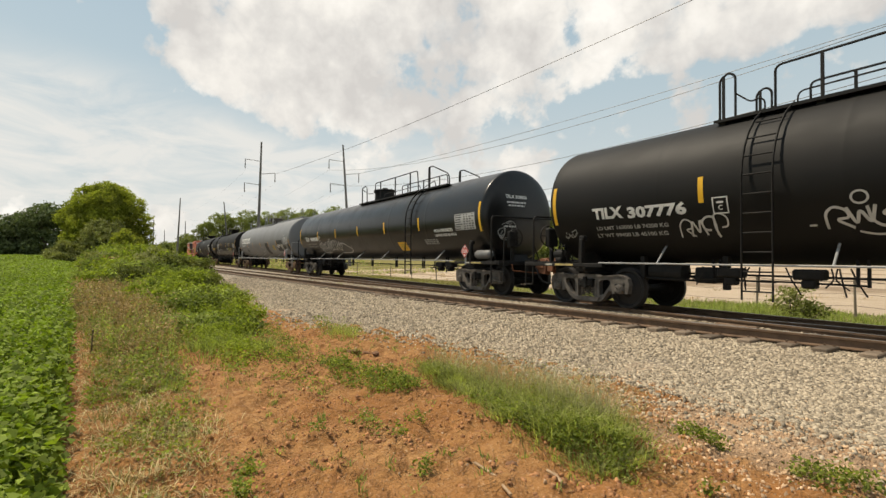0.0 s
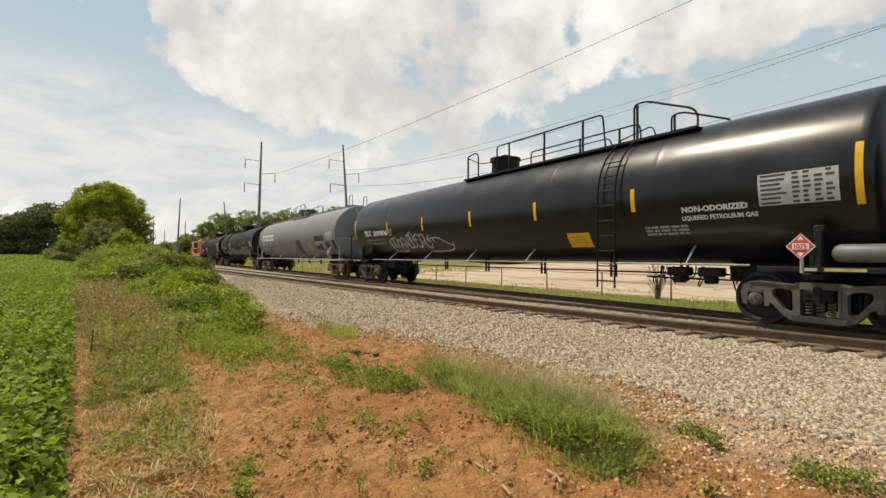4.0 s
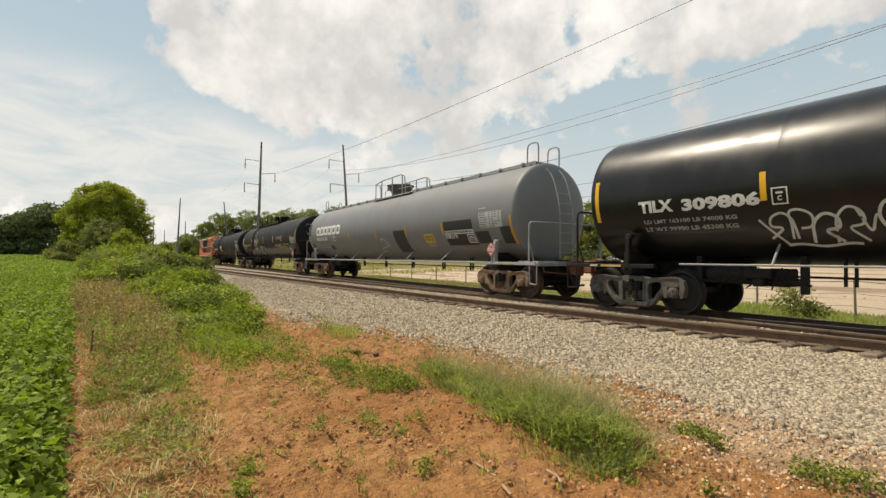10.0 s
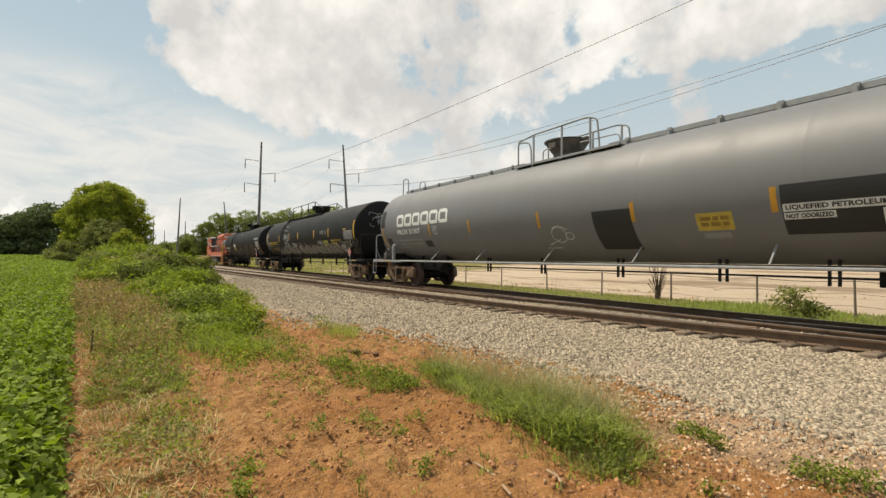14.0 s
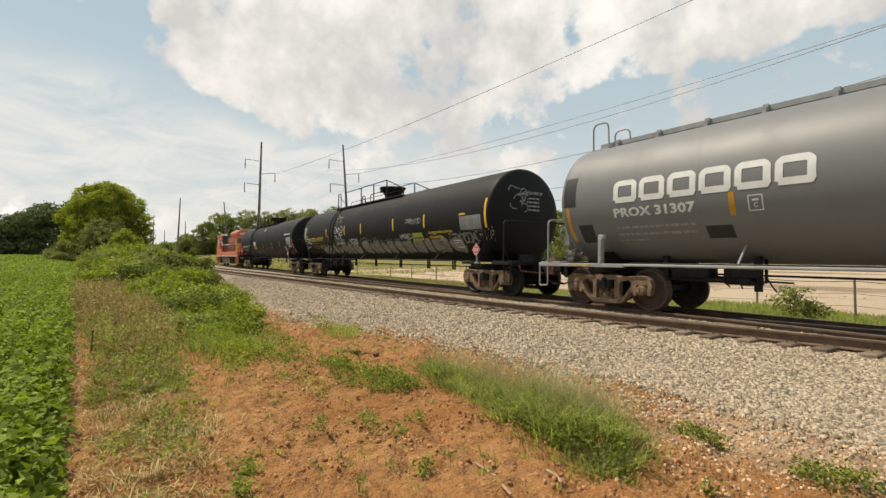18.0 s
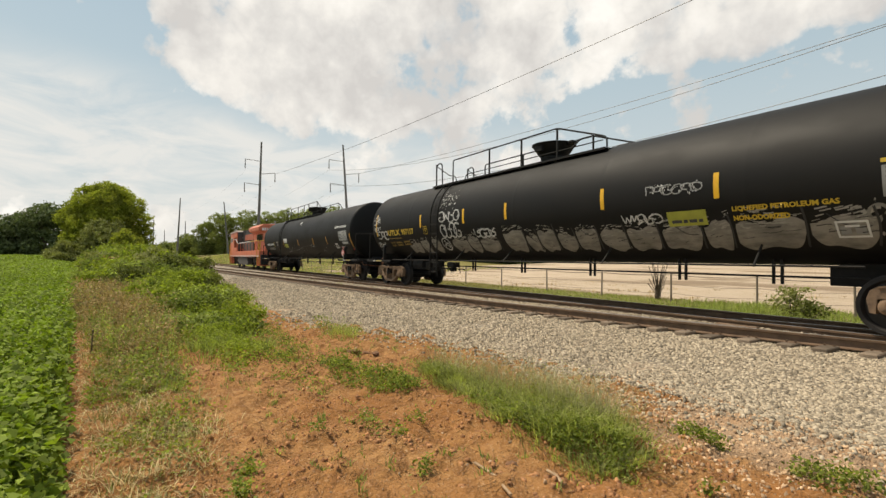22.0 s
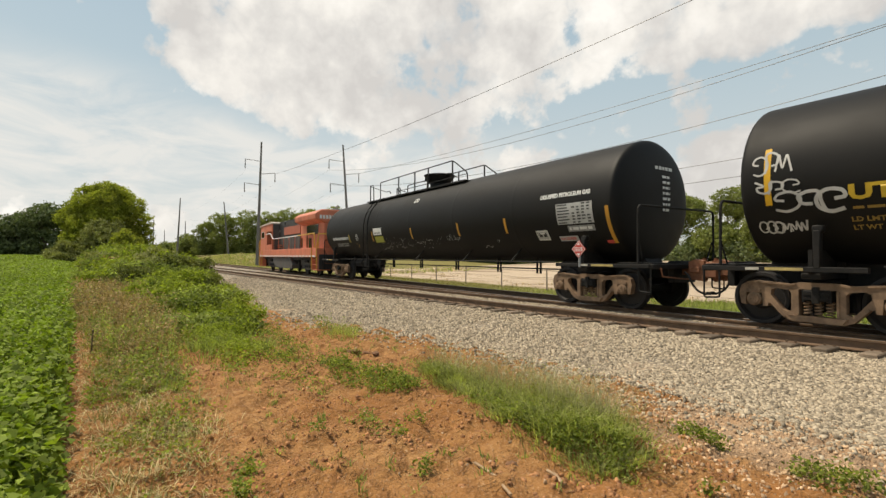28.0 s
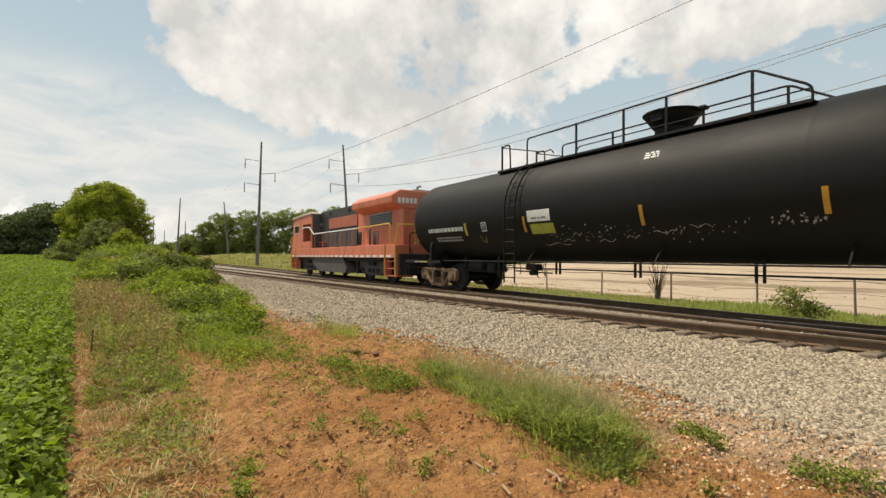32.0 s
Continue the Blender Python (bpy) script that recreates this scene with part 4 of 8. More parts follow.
def ladder(car, x, z0, z1, material, width=0.46):
    lad = None
    for s in (-1, 1):
        bm = bmesh.new()
        pts = []
        n = 14
        for i in range(n + 1):
            z = z0 + (z1 - z0) * i / n
            p = on_tank(x + s * width / 2, max(z, TANK_Z), 0.10) if z > TANK_Z else Vector((x + s * width / 2, -TANK_R - 0.10, z))
            pts.append(p)
        rings = []
        for k, p in enumerate(pts):
            d = (pts[min(k + 1, n)] - pts[max(k - 1, 0)]).normalized()
            c, e = d.cross(Vector((1, 0, 0))).normalized() * 0.022, Vector((0.008, 0, 0))
            rings.append([bm.verts.new(v) for v in (p - c - e, p - c + e, p + c + e, p + c - e)])
        for A, B in zip(rings, rings[1:]):
            for k in range(4):
                bm.faces.new((A[k], A[(k + 1) % 4], B[(k + 1) % 4], B[k]))
        lad = part("ladder_stile", bm, material, car, "bent stile of the narrow side ladder")
    z = z0 + 0.15
    while z < z1 - 0.05:
        p = on_tank(x, max(z, TANK_Z), 0.10)
        bm = bmesh.new()
        tube(bm, [(x - width / 2, p.y, z), (x + width / 2, p.y, z)], 0.014, 6)
        part("rung", bm, material, lad)
        z += 0.33


def placard(car, x, z, y=-1.46, digits="1075", size=0.21):
    bm = bmesh.new()
    tube(bm, [(x, y + 0.03, z - 0.42), (x, y + 0.03, z + 0.1)], 0.03, 6)
    holder = part("placard_holder", bm, "frame_grey", car)
    bm = bmesh.new()
    prism(bm, [(x - size, z), (x, z - size), (x + size, z), (x, z + size)], y - 0.012, y)
    pl = part("placard", bm, "placard_red", holder, "red diamond hazard placard")
    bm = bmesh.new()
    box(bm, x - 0.115, x + 0.115, y - 0.018, y - 0.0135, z - 0.048, z + 0.048)
    for a, b in (((x - size * 0.93, z), (x, z + size * 0.93)), ((x, z + size * 0.93), (x + size * 0.93, z)), ((x + size * 0.93, z), (x, z - size * 0.93)), ((x, z - size * 0.93), (x - size * 0.93, z))):
        d = Vector((b[0] - a[0], 0, b[1] - a[1])).normalized()
        n = Vector((-d.z, 0, d.x)) * 0.005
        vs = [bm.verts.new(p) for p in (Vector((a[0], y - 0.014, a[1])) + n, Vector((b[0], y - 0.014, b[1])) + n, Vector((b[0], y - 0.014, b[1])) - n, Vector((a[0], y - 0.014, a[1])) - n)]
        bm.faces.new(vs)
    for k in (-1, 1):
        bm.faces.new([bm.verts.new((x + a, y - 0.0145, z + k * b)) for a, b in ((-0.045, 0.10), (0.045, 0.10), (0.0, 0.165))])
    part("white_field", bm, "white_paint", holder)
    bm = text_mesh(digits, 0.10, 0.004)
    cx = (max(v.co.x for v in bm.verts) + min(v.co.x for v in bm.verts)) / 2
    for v in bm.verts:
        v.co = Vector((x + v.co.x - cx, y - 0.021, z - 0.035 + v.co.y))
    part("digits", bm, "placard_red", holder)


def coupler_builder(bm):
    box(bm, 0.0, 0.42, -0.12, 0.12, 0.80, 1.02, bevel=0.02)
    prism(bm, [(0.30, 0.70), (0.60, 0.68), (0.63, 1.10), (0.45, 1.14), (0.30, 1.08)], -0.22, 0.0)
    box(bm, 0.40, 0.68, -0.02, 0.20, 0.74, 1.08, bevel=0.035)
    box(bm, 0.34, 0.56, -0.25, -0.20, 0.84, 0.98, bevel=0.02)
    lathe(bm, [(0.66, 0.04), (1.16, 0.04)], "z", 8, centre=(0.56, -0.06, 0))
    tube(bm, [(0.35, 0.0, 0.70), (0.35, -0.5, 0.72), (0.33, -1.2, 0.78), (0.33, -1.25, 0.95)], 0.016, 6)


def hose_builder(bm):
    pts = [(0.25, -0.28, 0.86), (0.34, -0.29, 0.80), (0.42, -0.30, 0.62), (0.50, -0.24, 0.47), (0.62, -0.14, 0.40), (0.68, -0.1, 0.42)]
    tube(bm, rounded(pts, 0.12), 0.024, 7)
    lathe(bm, [(0.62, 0.035), (0.70, 0.035)], "x", 8, centre=(0, -0.1, 0.42))


def sill_builder(bm):
    """Stub sill from the tank's belly to the striker, measured back from the coupler's root at 0."""
    box(bm, -3.4, 0.07, -0.26, 0.26, 0.70, 1.04, bevel=0.015)
    prism(bm, [(-3.3, 1.0), (-0.6, 1.0), (-0.8, 1.3), (-3.0, 1.3)], -0.3, 0.3)
    box(bm, -0.06, 0.09, -0.42, 0.42, 0.62, 1.10, bevel=0.02)


def bolster_frame_builder(bm):
    """Body bolster over the truck with its webs up to the tank."""
    box(bm, -0.14, 0.14, -1.30, 1.30, 0.83, 0.93, bevel=0.015)
    for s in (-1, 1):
        prism(bm, [(-0.15, 0.90), (0.15, 0.90), (0.15, 1.45), (-0.15, 1.45)], s * 0.35 - 0.03, s * 0.35 + 0.03)
        box(bm, -0.03, 0.03, min(s * 0.4, s * 1.32), max(s * 0.4, s * 1.32), 0.92, 1.30)


def saddle_post_builder(bm):
    box(bm, -0.05, 0.05, -1.435, -1.31, 1.0, 1.60, bevel=0.015)
    box(bm, -0.075, 0.075, -1.40, -1.26, 1.56, 1.68, bevel=0.02)


def deck(car, sx, x0, x1, material):
    """Open end platform: plate, end beam and the side channels."""
    a, b = sorted((sx * x0, sx * x1))
    bm = bmesh.new()
    box(bm, a, b, -1.36, 1.36, 1.035, 1.06, bevel=0.004)
    plate = part("end_platform", bm, material, car)
    bm = bmesh.new()
    e = sx * x1
    box(bm, e - 0.05, e + 0.05, -1.40, 1.40, 0.93, 1.033, bevel=0.01)
    part("end_beam", bm, material, plate)


def side_plate(car, x0, x1, material, marks="mark_yellow"):
    """A short channel along the side over the truck, with painted dashes."""
    plate = None
    for s in (-1, 1):
        bm = bmesh.new()
        y0, y1 = sorted((s * 1.34, s * 1.43))
        box(bm, x0, x1, y0, y1, 0.945, 1.028, bevel=0.008)
        p = part("side_channel", bm, material, car)
        plate = plate or p
    w = x1 - x0
    for f0, f1, paint in ((0.30, 0.39, "mark_white"), (0.43, 0.66, marks)):
        bm = bmesh.new()
        box(bm, x0 + w * f0, x0 + w * f1, -1.437, -1.432, 0.965, 1.012)
        part("sill_mark", bm, paint, plate)


def under_builder(bm):
    """Brake gear below the tank, next to the truck: reservoir, valve, levers."""
    lathe(bm, [(-7.0, 0.05), (-6.95, 0.19), (-6.2, 0.19), (-6.15, 0.05)], "x", 16, centre=(0, -0.55, 0.86))
    box(bm, -5.9, -5.5, -0.75, -0.4, 0.66, 0.98, bevel=0.03)
    box(bm, -7.3, -5.4, -0.32, -0.26, 0.74, 0.80)
    tube(bm, [(-7.2, -0.7, 0.72), (-5.2, -0.7, 0.70)], 0.025, 6)
    for x in (-7.1, -5.3):
        box(bm, x - 0.05, x + 0.05, -0.74, -0.62, 0.55, 1.2)


def end_rail(car, sx, x, z, material, two_posts=False):
    """The hoop of a handrail across the car's end, and the stirrup steps below the deck."""
    bm = bmesh.new()
    foot = 0.40 if two_posts else 1.03
    tube(bm, rounded([(sx * x, -1.40, foot), (sx * x, -1.40, z), (sx * (x + 0.05), 1.40, z), (sx * (x + 0.05), 1.40, 1.03)], 0.14), 0.026, 7)
    rail = part("end_rail", bm, material, car, "bent tube handrail across the end platform")
    for y in (-1.40, 1.40):
        bm = bmesh.new()
        tube(bm, [(sx * (x + 0.02), y, 1.55), (sx * (x - 0.02), y * 0.86, 1.05)], 0.016, 6)
        part("brace", bm, material, rail)
        bm = bmesh.new()
        xa, xb = sx * (x + 0.02), sx * (x + (0.58 if two_posts else 0.30))
        tube(bm, rounded([(xa, y, 0.98), (xa, y, 0.46), (xb, y, 0.44), (xb, y, 0.98 if not two_posts else 1.72)], 0.05), 0.018, 6)
        part("stirrup_step", bm, material, car, "bent bar stirrup step")
        if two_posts:
            bm = bmesh.new()
            tube(bm, [(xa, y, 0.74), (xb, y, 0.74)], 0.016, 6)
            part("rung", bm, material, rail)


def brake_wheel(car, sx, x, material):
    bm = bmesh.new()
    c = Vector((sx * (x + 0.10), -0.75, 1.75))
    pts = [c + Vector((0, 0.27 * math.cos(a), 0.27 * math.sin(a))) for a in (2 * math.pi * i / 20 for i in range(20))]
    tube(bm, pts, 0.018, 5, closed=True)
    for i in range(4):
        tube(bm, [c, pts[i * 5]], 0.012, 5)
    tube(bm, [c, c - Vector((sx * 0.18, 0, 0))], 0.03, 6)
    part("brake_wheel", bm, material, car, "spoked brake wheel")
    bm = bmesh.new()
    m = sx * (x - 0.04)
    box(bm, m - 0.09, m + 0.09, -0.92, -0.58, 1.45, 1.95, bevel=0.03)
    box(bm, m - 0.04, m + 0.04, -0.80, -0.70, 1.05, 1.5)
    part("brake_housing", bm, material, car)


def brake_cluster(car, x, material, seed):
    """Brake cylinder, slack adjuster and piping packed on the deck beside the tank's foot."""
    rng = random.Random(seed)
    bm = bmesh.new()
    lathe(bm, [(x - 0.22, 0.05), (x - 0.20, 0.13), (x + 0.08, 0.13), (x + 0.12, 0.06), (x + 0.26, 0.05)], "x", 14, centre=(0, -1.12, 1.24))
    box(bm, x - 0.10, x + 0.10, -1.30, -0.98, 1.06, 1.16, bevel=0.02)
    for k in range(6):
        a = x + rng.uniform(-0.3, 0.3)
        tube(bm, rounded([(a, -1.25 + rng.uniform(0, 0.3), 1.06), (a + rng.uniform(-0.08, 0.08), -1.25, rng.uniform(1.3, 1.5)), (a + rng.uniform(-0.25, 0.25), -1.1, rng.uniform(1.2, 1.45))], 0.08), rng.uniform(0.014, 0.024), 5)
    part("brake_cylinder", bm, material, car, "brake cylinder with its pipes on the end deck")


def train_pipe(car, material, x0=-7.4, x1=7.5, gaps=(-5.4, -3.1, -0.6, 2.0, 4.4, 6.2), light=None, valves=(-5.0,)):
    bm = bmesh.new()
    tube(bm, [(x0, -0.5, 0.84), (x1, -0.5, 0.84)], 0.02, 7)
    side = bmesh.new()
    tube(side, [(x0 - 0.2, -1.38, 1.04), (x1 + 0.2, -1.38, 1.04)], 0.018, 6)
    part("side_pipe", side, light or material, car, "thin pipe along the side of the car")
    for k, x in enumerate(valves):
        clutter(car, x, -0.85, 17 + 5 * k + int(abs(x) * 10))
    pipe = part("train_pipe", bm, material, car, "brake pipe slung below the tank")
    for x in gaps:
        for d in (-0.07, 0.07):
            bm = bmesh.new()
            box(bm, x + d - 0.02, x + d + 0.02, -0.525, -0.475, 0.70, 1.16)
            part("hanger", bm, material, pipe)


def diagonal_struts(car, xs, material):
    for x in xs:
        bm = bmesh.new()
        a, b = Vector((x, -1.38, 1.03)), on_tank(x - 0.06, 1.40, 0.0)
        tube(bm, [a, b], 0.022, 6)
        part("strut", bm, material, car)


def tank_car(label, x0, shell, trim, frame_mat, wheel_mat, left, right, coupler_mats=("coupler_rust", "coupler_rust")):
    """left and right: end of the shell's straight part, truck, handrail, its height, coupler face."""
    car = tagged(anchor("tank_car"), label, "tank car", "tank cars of the train")
    mesh_obj("tank", cached("tank_%d_%d" % (left[0] * 100, right[0] * 100), tank_builder(left[0], right[0]), shell, 50), None, car)
    for sx, (half, tr, rail, rail_z, face), cm in ((-1, left, coupler_mats[0]), (1, right, coupler_mats[1])):
        truck(car, sx * tr, frame_mat, wheel_mat)
        spin = pose(0, 0, 0, 0, 0, 0 if sx > 0 else 180)
        root = spin @ pose(face - 0.65, 0, 0)
        for nm, fn, mt, at in (("stub_sill", sill_builder, "frame_black", root), ("body_bolster", bolster_frame_builder, "frame_black", spin @ pose(tr, 0, 0)),
                               ("coupler", coupler_builder, cm, root), ("air_hose", hose_builder, "rubber", root), ("saddle_post", saddle_post_builder, trim, pose(sx * tr + 0.12, 0, 0))):
            ob = mesh_obj(nm, cached(nm, fn, mt, 40), None, car)
            ob.matrix_basis = at
        deck(car, sx, half + 0.18, rail + 0.30, trim)
        side_plate(car, *sorted((sx * (tr - 0.75), sx * (rail + 0.28))), trim)
        end_rail(car, sx, rail, rail_z, trim, rail_z > 2.3)
    gear = mesh_obj("brake_gear", cached("brake_gear", under_builder, "frame_black"), None, car)
    gear.matrix_basis = pose(8.4 - left[1], 0, 0)
    MOVERS.append((car, x0))
    return car


def stripes(car, xs, z0, z1, material="yellow", w=0.10):
    for x in xs:
        bm = bmesh.new()
        patch(bm, x - w / 2, x + w / 2, z0, z1)
        part("reflector_strip", bm, material, car)


def sign(car, name, x0, x1, z0, z1, material, label="", lift=0.005, slant=0.0):
    bm = bmesh.new()
    patch(bm, x0, x1, z0, z1, lift, slant)
    return part(name, bm, material, car, label)


def data_panel(car, x0, x1, z0, z1, seed, ground="panel_grey", ink="panel_dark", cols=4, rows=7):
    """A stencilled test table: rows of short marks on a light field."""
    rng = random.Random(seed)
    p = sign(car, "data_panel", x0, x1, z0, z1, ground, "pale stencilled data panel")
    bm = bmesh.new()
    h = (z1 - z0) / rows
    for r in range(rows):
        zb = z0 + h * (r + 0.3)
        patch(bm, x0 + 0.04, x0 + (x1 - x0) * rng.uniform(0.28, 0.38), zb, zb + h * 0.42, 0.008)
        for c in range(cols):
            if rng.random() < 0.85:
                xa = x0 + (x1 - x0) * (0.45 + 0.54 * c / cols)
                patch(bm, xa, xa + (x1 - x0) * rng.uniform(0.06, 0.10), zb, zb + h * 0.5, 0.008)
    tagged(part("stencil_print", bm, ink, p), kind="stuff")


def frame_mark(car, x0, x1, z0, z1, material, w=0.022, inner="bars"):
    """A small square painted outline with marks in it."""
    bm = bmesh.new()
    for a, b, c, d in ((x0, x1, z0, z0 + w), (x0, x1, z1 - w, z1), (x0, x0 + w, z0 + w, z1 - w), (x1 - w, x1, z0 + w, z1 - w)):
        patch(bm, a, b, c, d, 0.013)
    q = (x1 - x0)
    patch(bm, x0 + q * 0.28, x1 - q * 0.28, z0 + (z1 - z0) * 0.62, z0 + (z1 - z0) * 0.74, 0.013)
    part("mark", bm, material, car)
    if inner != "bars":
        lettering(car, inner, x0 + q * 0.36, z0 + (z1 - z0) * 0.22, (z1 - z0) * 0.3, q * 0.28, material, 0.004, 0.013)


def small_lines(car, x0, x1, z0, z1, rows, seed, material="letter_faint"):
    bm = bmesh.new()
    bars(bm, x0, x1, z0, z1, rows, random.Random(seed), 0.006)
    tagged(part("small_print", bm, material, car), kind="stuff")


def graffiti(car, x0, x1, z0, z1, seed, loops, w, material="graffiti", label="sprayed white graffiti"):
    bm = bmesh.new()
    scribble(bm, x0, x1, z0, z1, random.Random(seed), w, loops)
    tagged(part("graffiti", bm, material, car, label), kind="stuff")


def graffiti_fill(car, spans, z0, z1, seed, material="graffiti_dull"):
    """Faded rounded fills along the foot of the shell: solid below, streaked and flaking above."""
    rng = random.Random(seed)
    bm, streaks, lines = bmesh.new(), bmesh.new(), bmesh.new()
    for i, (x0, x1) in enumerate(spans):
        w, top = x1 - x0, z1 - rng.uniform(0.0, 0.16)
        mid = z0 + (top - z0) * rng.uniform(0.60, 0.80)
        lean, belly, ph = rng.uniform(0.05, 0.22), rng.uniform(0.35, 0.65), rng.uniform(0, 6.28)

        def foot(u):
            return z0 + (mid - z0) * 0.6 * (abs(u - belly) / max(belly, 1 - belly)) ** 5 + 0.03 * math.sin(9 * u + ph)

        def crest(u):
            return mid + (top - mid) * (0.35 + 0.25 * math.sin(4.0 * u + ph) + 0.12 * math.sin(11 * u + 2 * ph)) * (1 - abs(2 * u - 1) ** 6)

        n = 22
        rows = []
        for r in range(8):
            v = r / 7
            rows.append([bm.verts.new(on_tank(x0 + w * (k / n) + lean * 0.2 * (v - 0.5), foot(k / n) * (1 - v) + crest(k / n) * v, 0.0055 + 0.0008 * (i % 2))) for k in range(n + 1)])
        for A, B in zip(rows, rows[1:]):
            for k in range(n):
                bm.faces.new((A[k], A[k + 1], B[k + 1], B[k]))
        for _ in range(int(34 * w)):
            u, z = rng.uniform(0.02, 0.9), rng.uniform(mid - 0.05, top + 0.05)
            ln = rng.uniform(0.04, 0.22) * min(1.0, w)
            stroke(streaks, [(x0 + w * u + ln * q, z + 0.012 * math.sin(3 * q + ph)) for q in (0, 0.35, 0.7, 1.0)], rng.uniform(0.008, 0.026), 0.0078)
        for _ in range(int(9 * w)):
            u, z = rng.uniform(0.05, 0.8), rng.uniform(z0 + 0.1, top)
            ln = rng.uniform(0.06, 0.3) * min(1.0, w)
            stroke(lines, [(x0 + w * u + ln * q, z + 0.01 * math.sin(4 * q + ph)) for q in (0, 0.35, 0.7, 1.0)], rng.uniform(0.006, 0.014), 0.0092)
        # one dark sprayed curve through the shape
        if i % 3 == 1:
            stroke(lines, [(x0 + w * (0.30 + 0.62 * q), mid + (top - mid) * (0.75 - 1.1 * q) - 0.10 * math.sin(3.1 * q)) for q in (k / 10 for k in range(11))], 0.016, 0.0100)
        stroke(lines, [(x1 - 0.05 + 0.07 * math.sin(2.6 * q), z0 + 0.02 + (top - z0) * q) for q in (k / 8 for k in range(9))], 0.035, 0.0104)
    g = tagged(part("graffiti", bm, material, car, "faded grey graffiti fill"), kind="stuff")
    tagged(part("streak_paint", streaks, "graffiti_streak", g), kind="stuff")
    tagged(part("outline", lines, "patch_black", g), kind="stuff")


def specks(car, x0, x1, z0, z1, n, seed, material="graffiti", size=0.03):
    rng = random.Random(seed)
    bm = bmesh.new()
    for _ in range(n):
        x, z, w, h = rng.uniform(x0, x1), rng.gauss((z0 + z1) / 2, (z1 - z0) / 4), rng.uniform(0.3, 1.2) * size, rng.uniform(0.4, 1.6) * size
        p = [(x - w, z), (x, z - h), (x + w * rng.uniform(0.5, 1.5), z + rng.uniform(-h, h) * 0.3), (x + w * 0.2, z + h)]
        bm.faces.new([bm.verts.new(on_tank(a, b, 0.006)) for a, b in p])
    tagged(part("flaking_paint", bm, material, car), kind="stuff")


def block_letters(car, x0, x1, z0, z1, n, material):
    """A maker's word drawn as plain rounded blocks."""
    w = (x1 - x0) / n
    for i in range(n):
        xa, xb, t = x0 + w * i + 0.03, x0 + w * (i + 1) - 0.03, 0.12
        bm = bmesh.new()
        c = 0.05
        pts = [(xa + c, z0 + t / 2), (xb - c, z0 + t / 2), (xb - t / 2, z0 + c + t / 2), (xb - t / 2, z1 - c - t / 2), (xb - c - t / 2, z1 - t / 2), (xa + c + t / 2, z1 - t / 2), (xa + t / 2, z1 - c - t / 2), (xa + t / 2, z0 + c + t / 2), (xa + c, z0 + t / 2)]
        fine = []
        for a, b in zip(pts, pts[1:]):
            for k in range(4):
                fine.append((a[0] + (b[0] - a[0]) * k / 4, a[1] + (b[1] - a[1]) * k / 4))
        stroke(bm, fine + [pts[-1]], t, 0.007)
        part("letter_block", bm, material, car)


def top_rails(car, rows, material, y=-0.72):
    """Walkway on the tank's top: (kind, points in x and height above the walkway)."""
    zb = TANK_Z + math.sqrt(TANK_R ** 2 - y * y) + 0.04
    xa = min(p[0] for _, pts in rows for p in pts)
    xb = max(p[0] for _, pts in rows for p in pts)
    bm = bmesh.new()
    for s in (-1, 1):
        box(bm, xa - 0.05, xb + 0.05, s * abs(y) - 0.13, s * abs(y) + 0.13, zb - 0.01, zb + 0.018, bevel=0.004)
        box(bm, xa - 0.05, xb + 0.05, s * abs(y) - 0.142, s * abs(y) - 0.132, zb - 0.03, zb + 0.026)
    n = int((xb - xa) / 0.9)
    for i in range(n + 1):
        x = xa + (xb - xa) * i / n
        box(bm, x - 0.03, x + 0.03, -abs(y), abs(y), zb - 0.05, zb - 0.011)
    plat = part("walkway", bm, material, car, "narrow steel walkway on top of the tank")
    for kind, pts in rows:
        for s in (-1, 1):
            bm = bmesh.new()
            if kind == "post":
                (x, h), = pts
                box(bm, x - 0.022, x + 0.022, s * abs(y) - 0.02, s * abs(y) + 0.02, zb, zb + h)
                box(bm, x - 0.07, x + 0.07, s * abs(y) - 0.06, s * abs(y) + 0.06, zb - 0.12, zb + 0.05, bevel=0.01)
            else:
                tube(bm, rounded([(x, s * abs(y), zb + h) for x, h in pts], 0.12), 0.023 if kind == "rail" else 0.016, 6)
            part({"post": "post", "rail": "railing", "knee": "knee_rail"}[kind], bm, material, plat)


def on_head(half, sx, y, z, lift=0.008):
    """A place on the domed end of the tank."""
    q = min(0.999, math.hypot(y, z - TANK_Z) / TANK_R)
    a = math.asin(q ** (1 / 0.9))
    return Vector((sx * (half + HEAD * math.cos(a) ** 0.9 + lift), y, z))


def head_lines(car, half, sx, rows, material="letter_white"):
    """Short stencilled lines on the domed end: (left, right, height of foot, size of writing)."""
    rng = random.Random(int(half * 100))
    bm = bmesh.new()
    for y0, y1, z, h in rows:
        y = y0
        while y < y1 - 0.02:
            w = min(rng.uniform(0.07, 0.2), y1 - y)
            vs = [[bm.verts.new(on_head(half, sx, y + w * a, z + h * b)) for a in (0, 0.5, 1)] for b in (0, 0.5, 1)]
            for r in range(2):
                for c in range(2):
                    bm.faces.new((vs[r][c], vs[r][c + 1], vs[r + 1][c + 1], vs[r + 1][c]))
            y += w + 0.03
    bmesh.ops.recalc_face_normals(bm, faces=bm.faces)
    tagged(part("small_print", bm, material, car), kind="stuff")


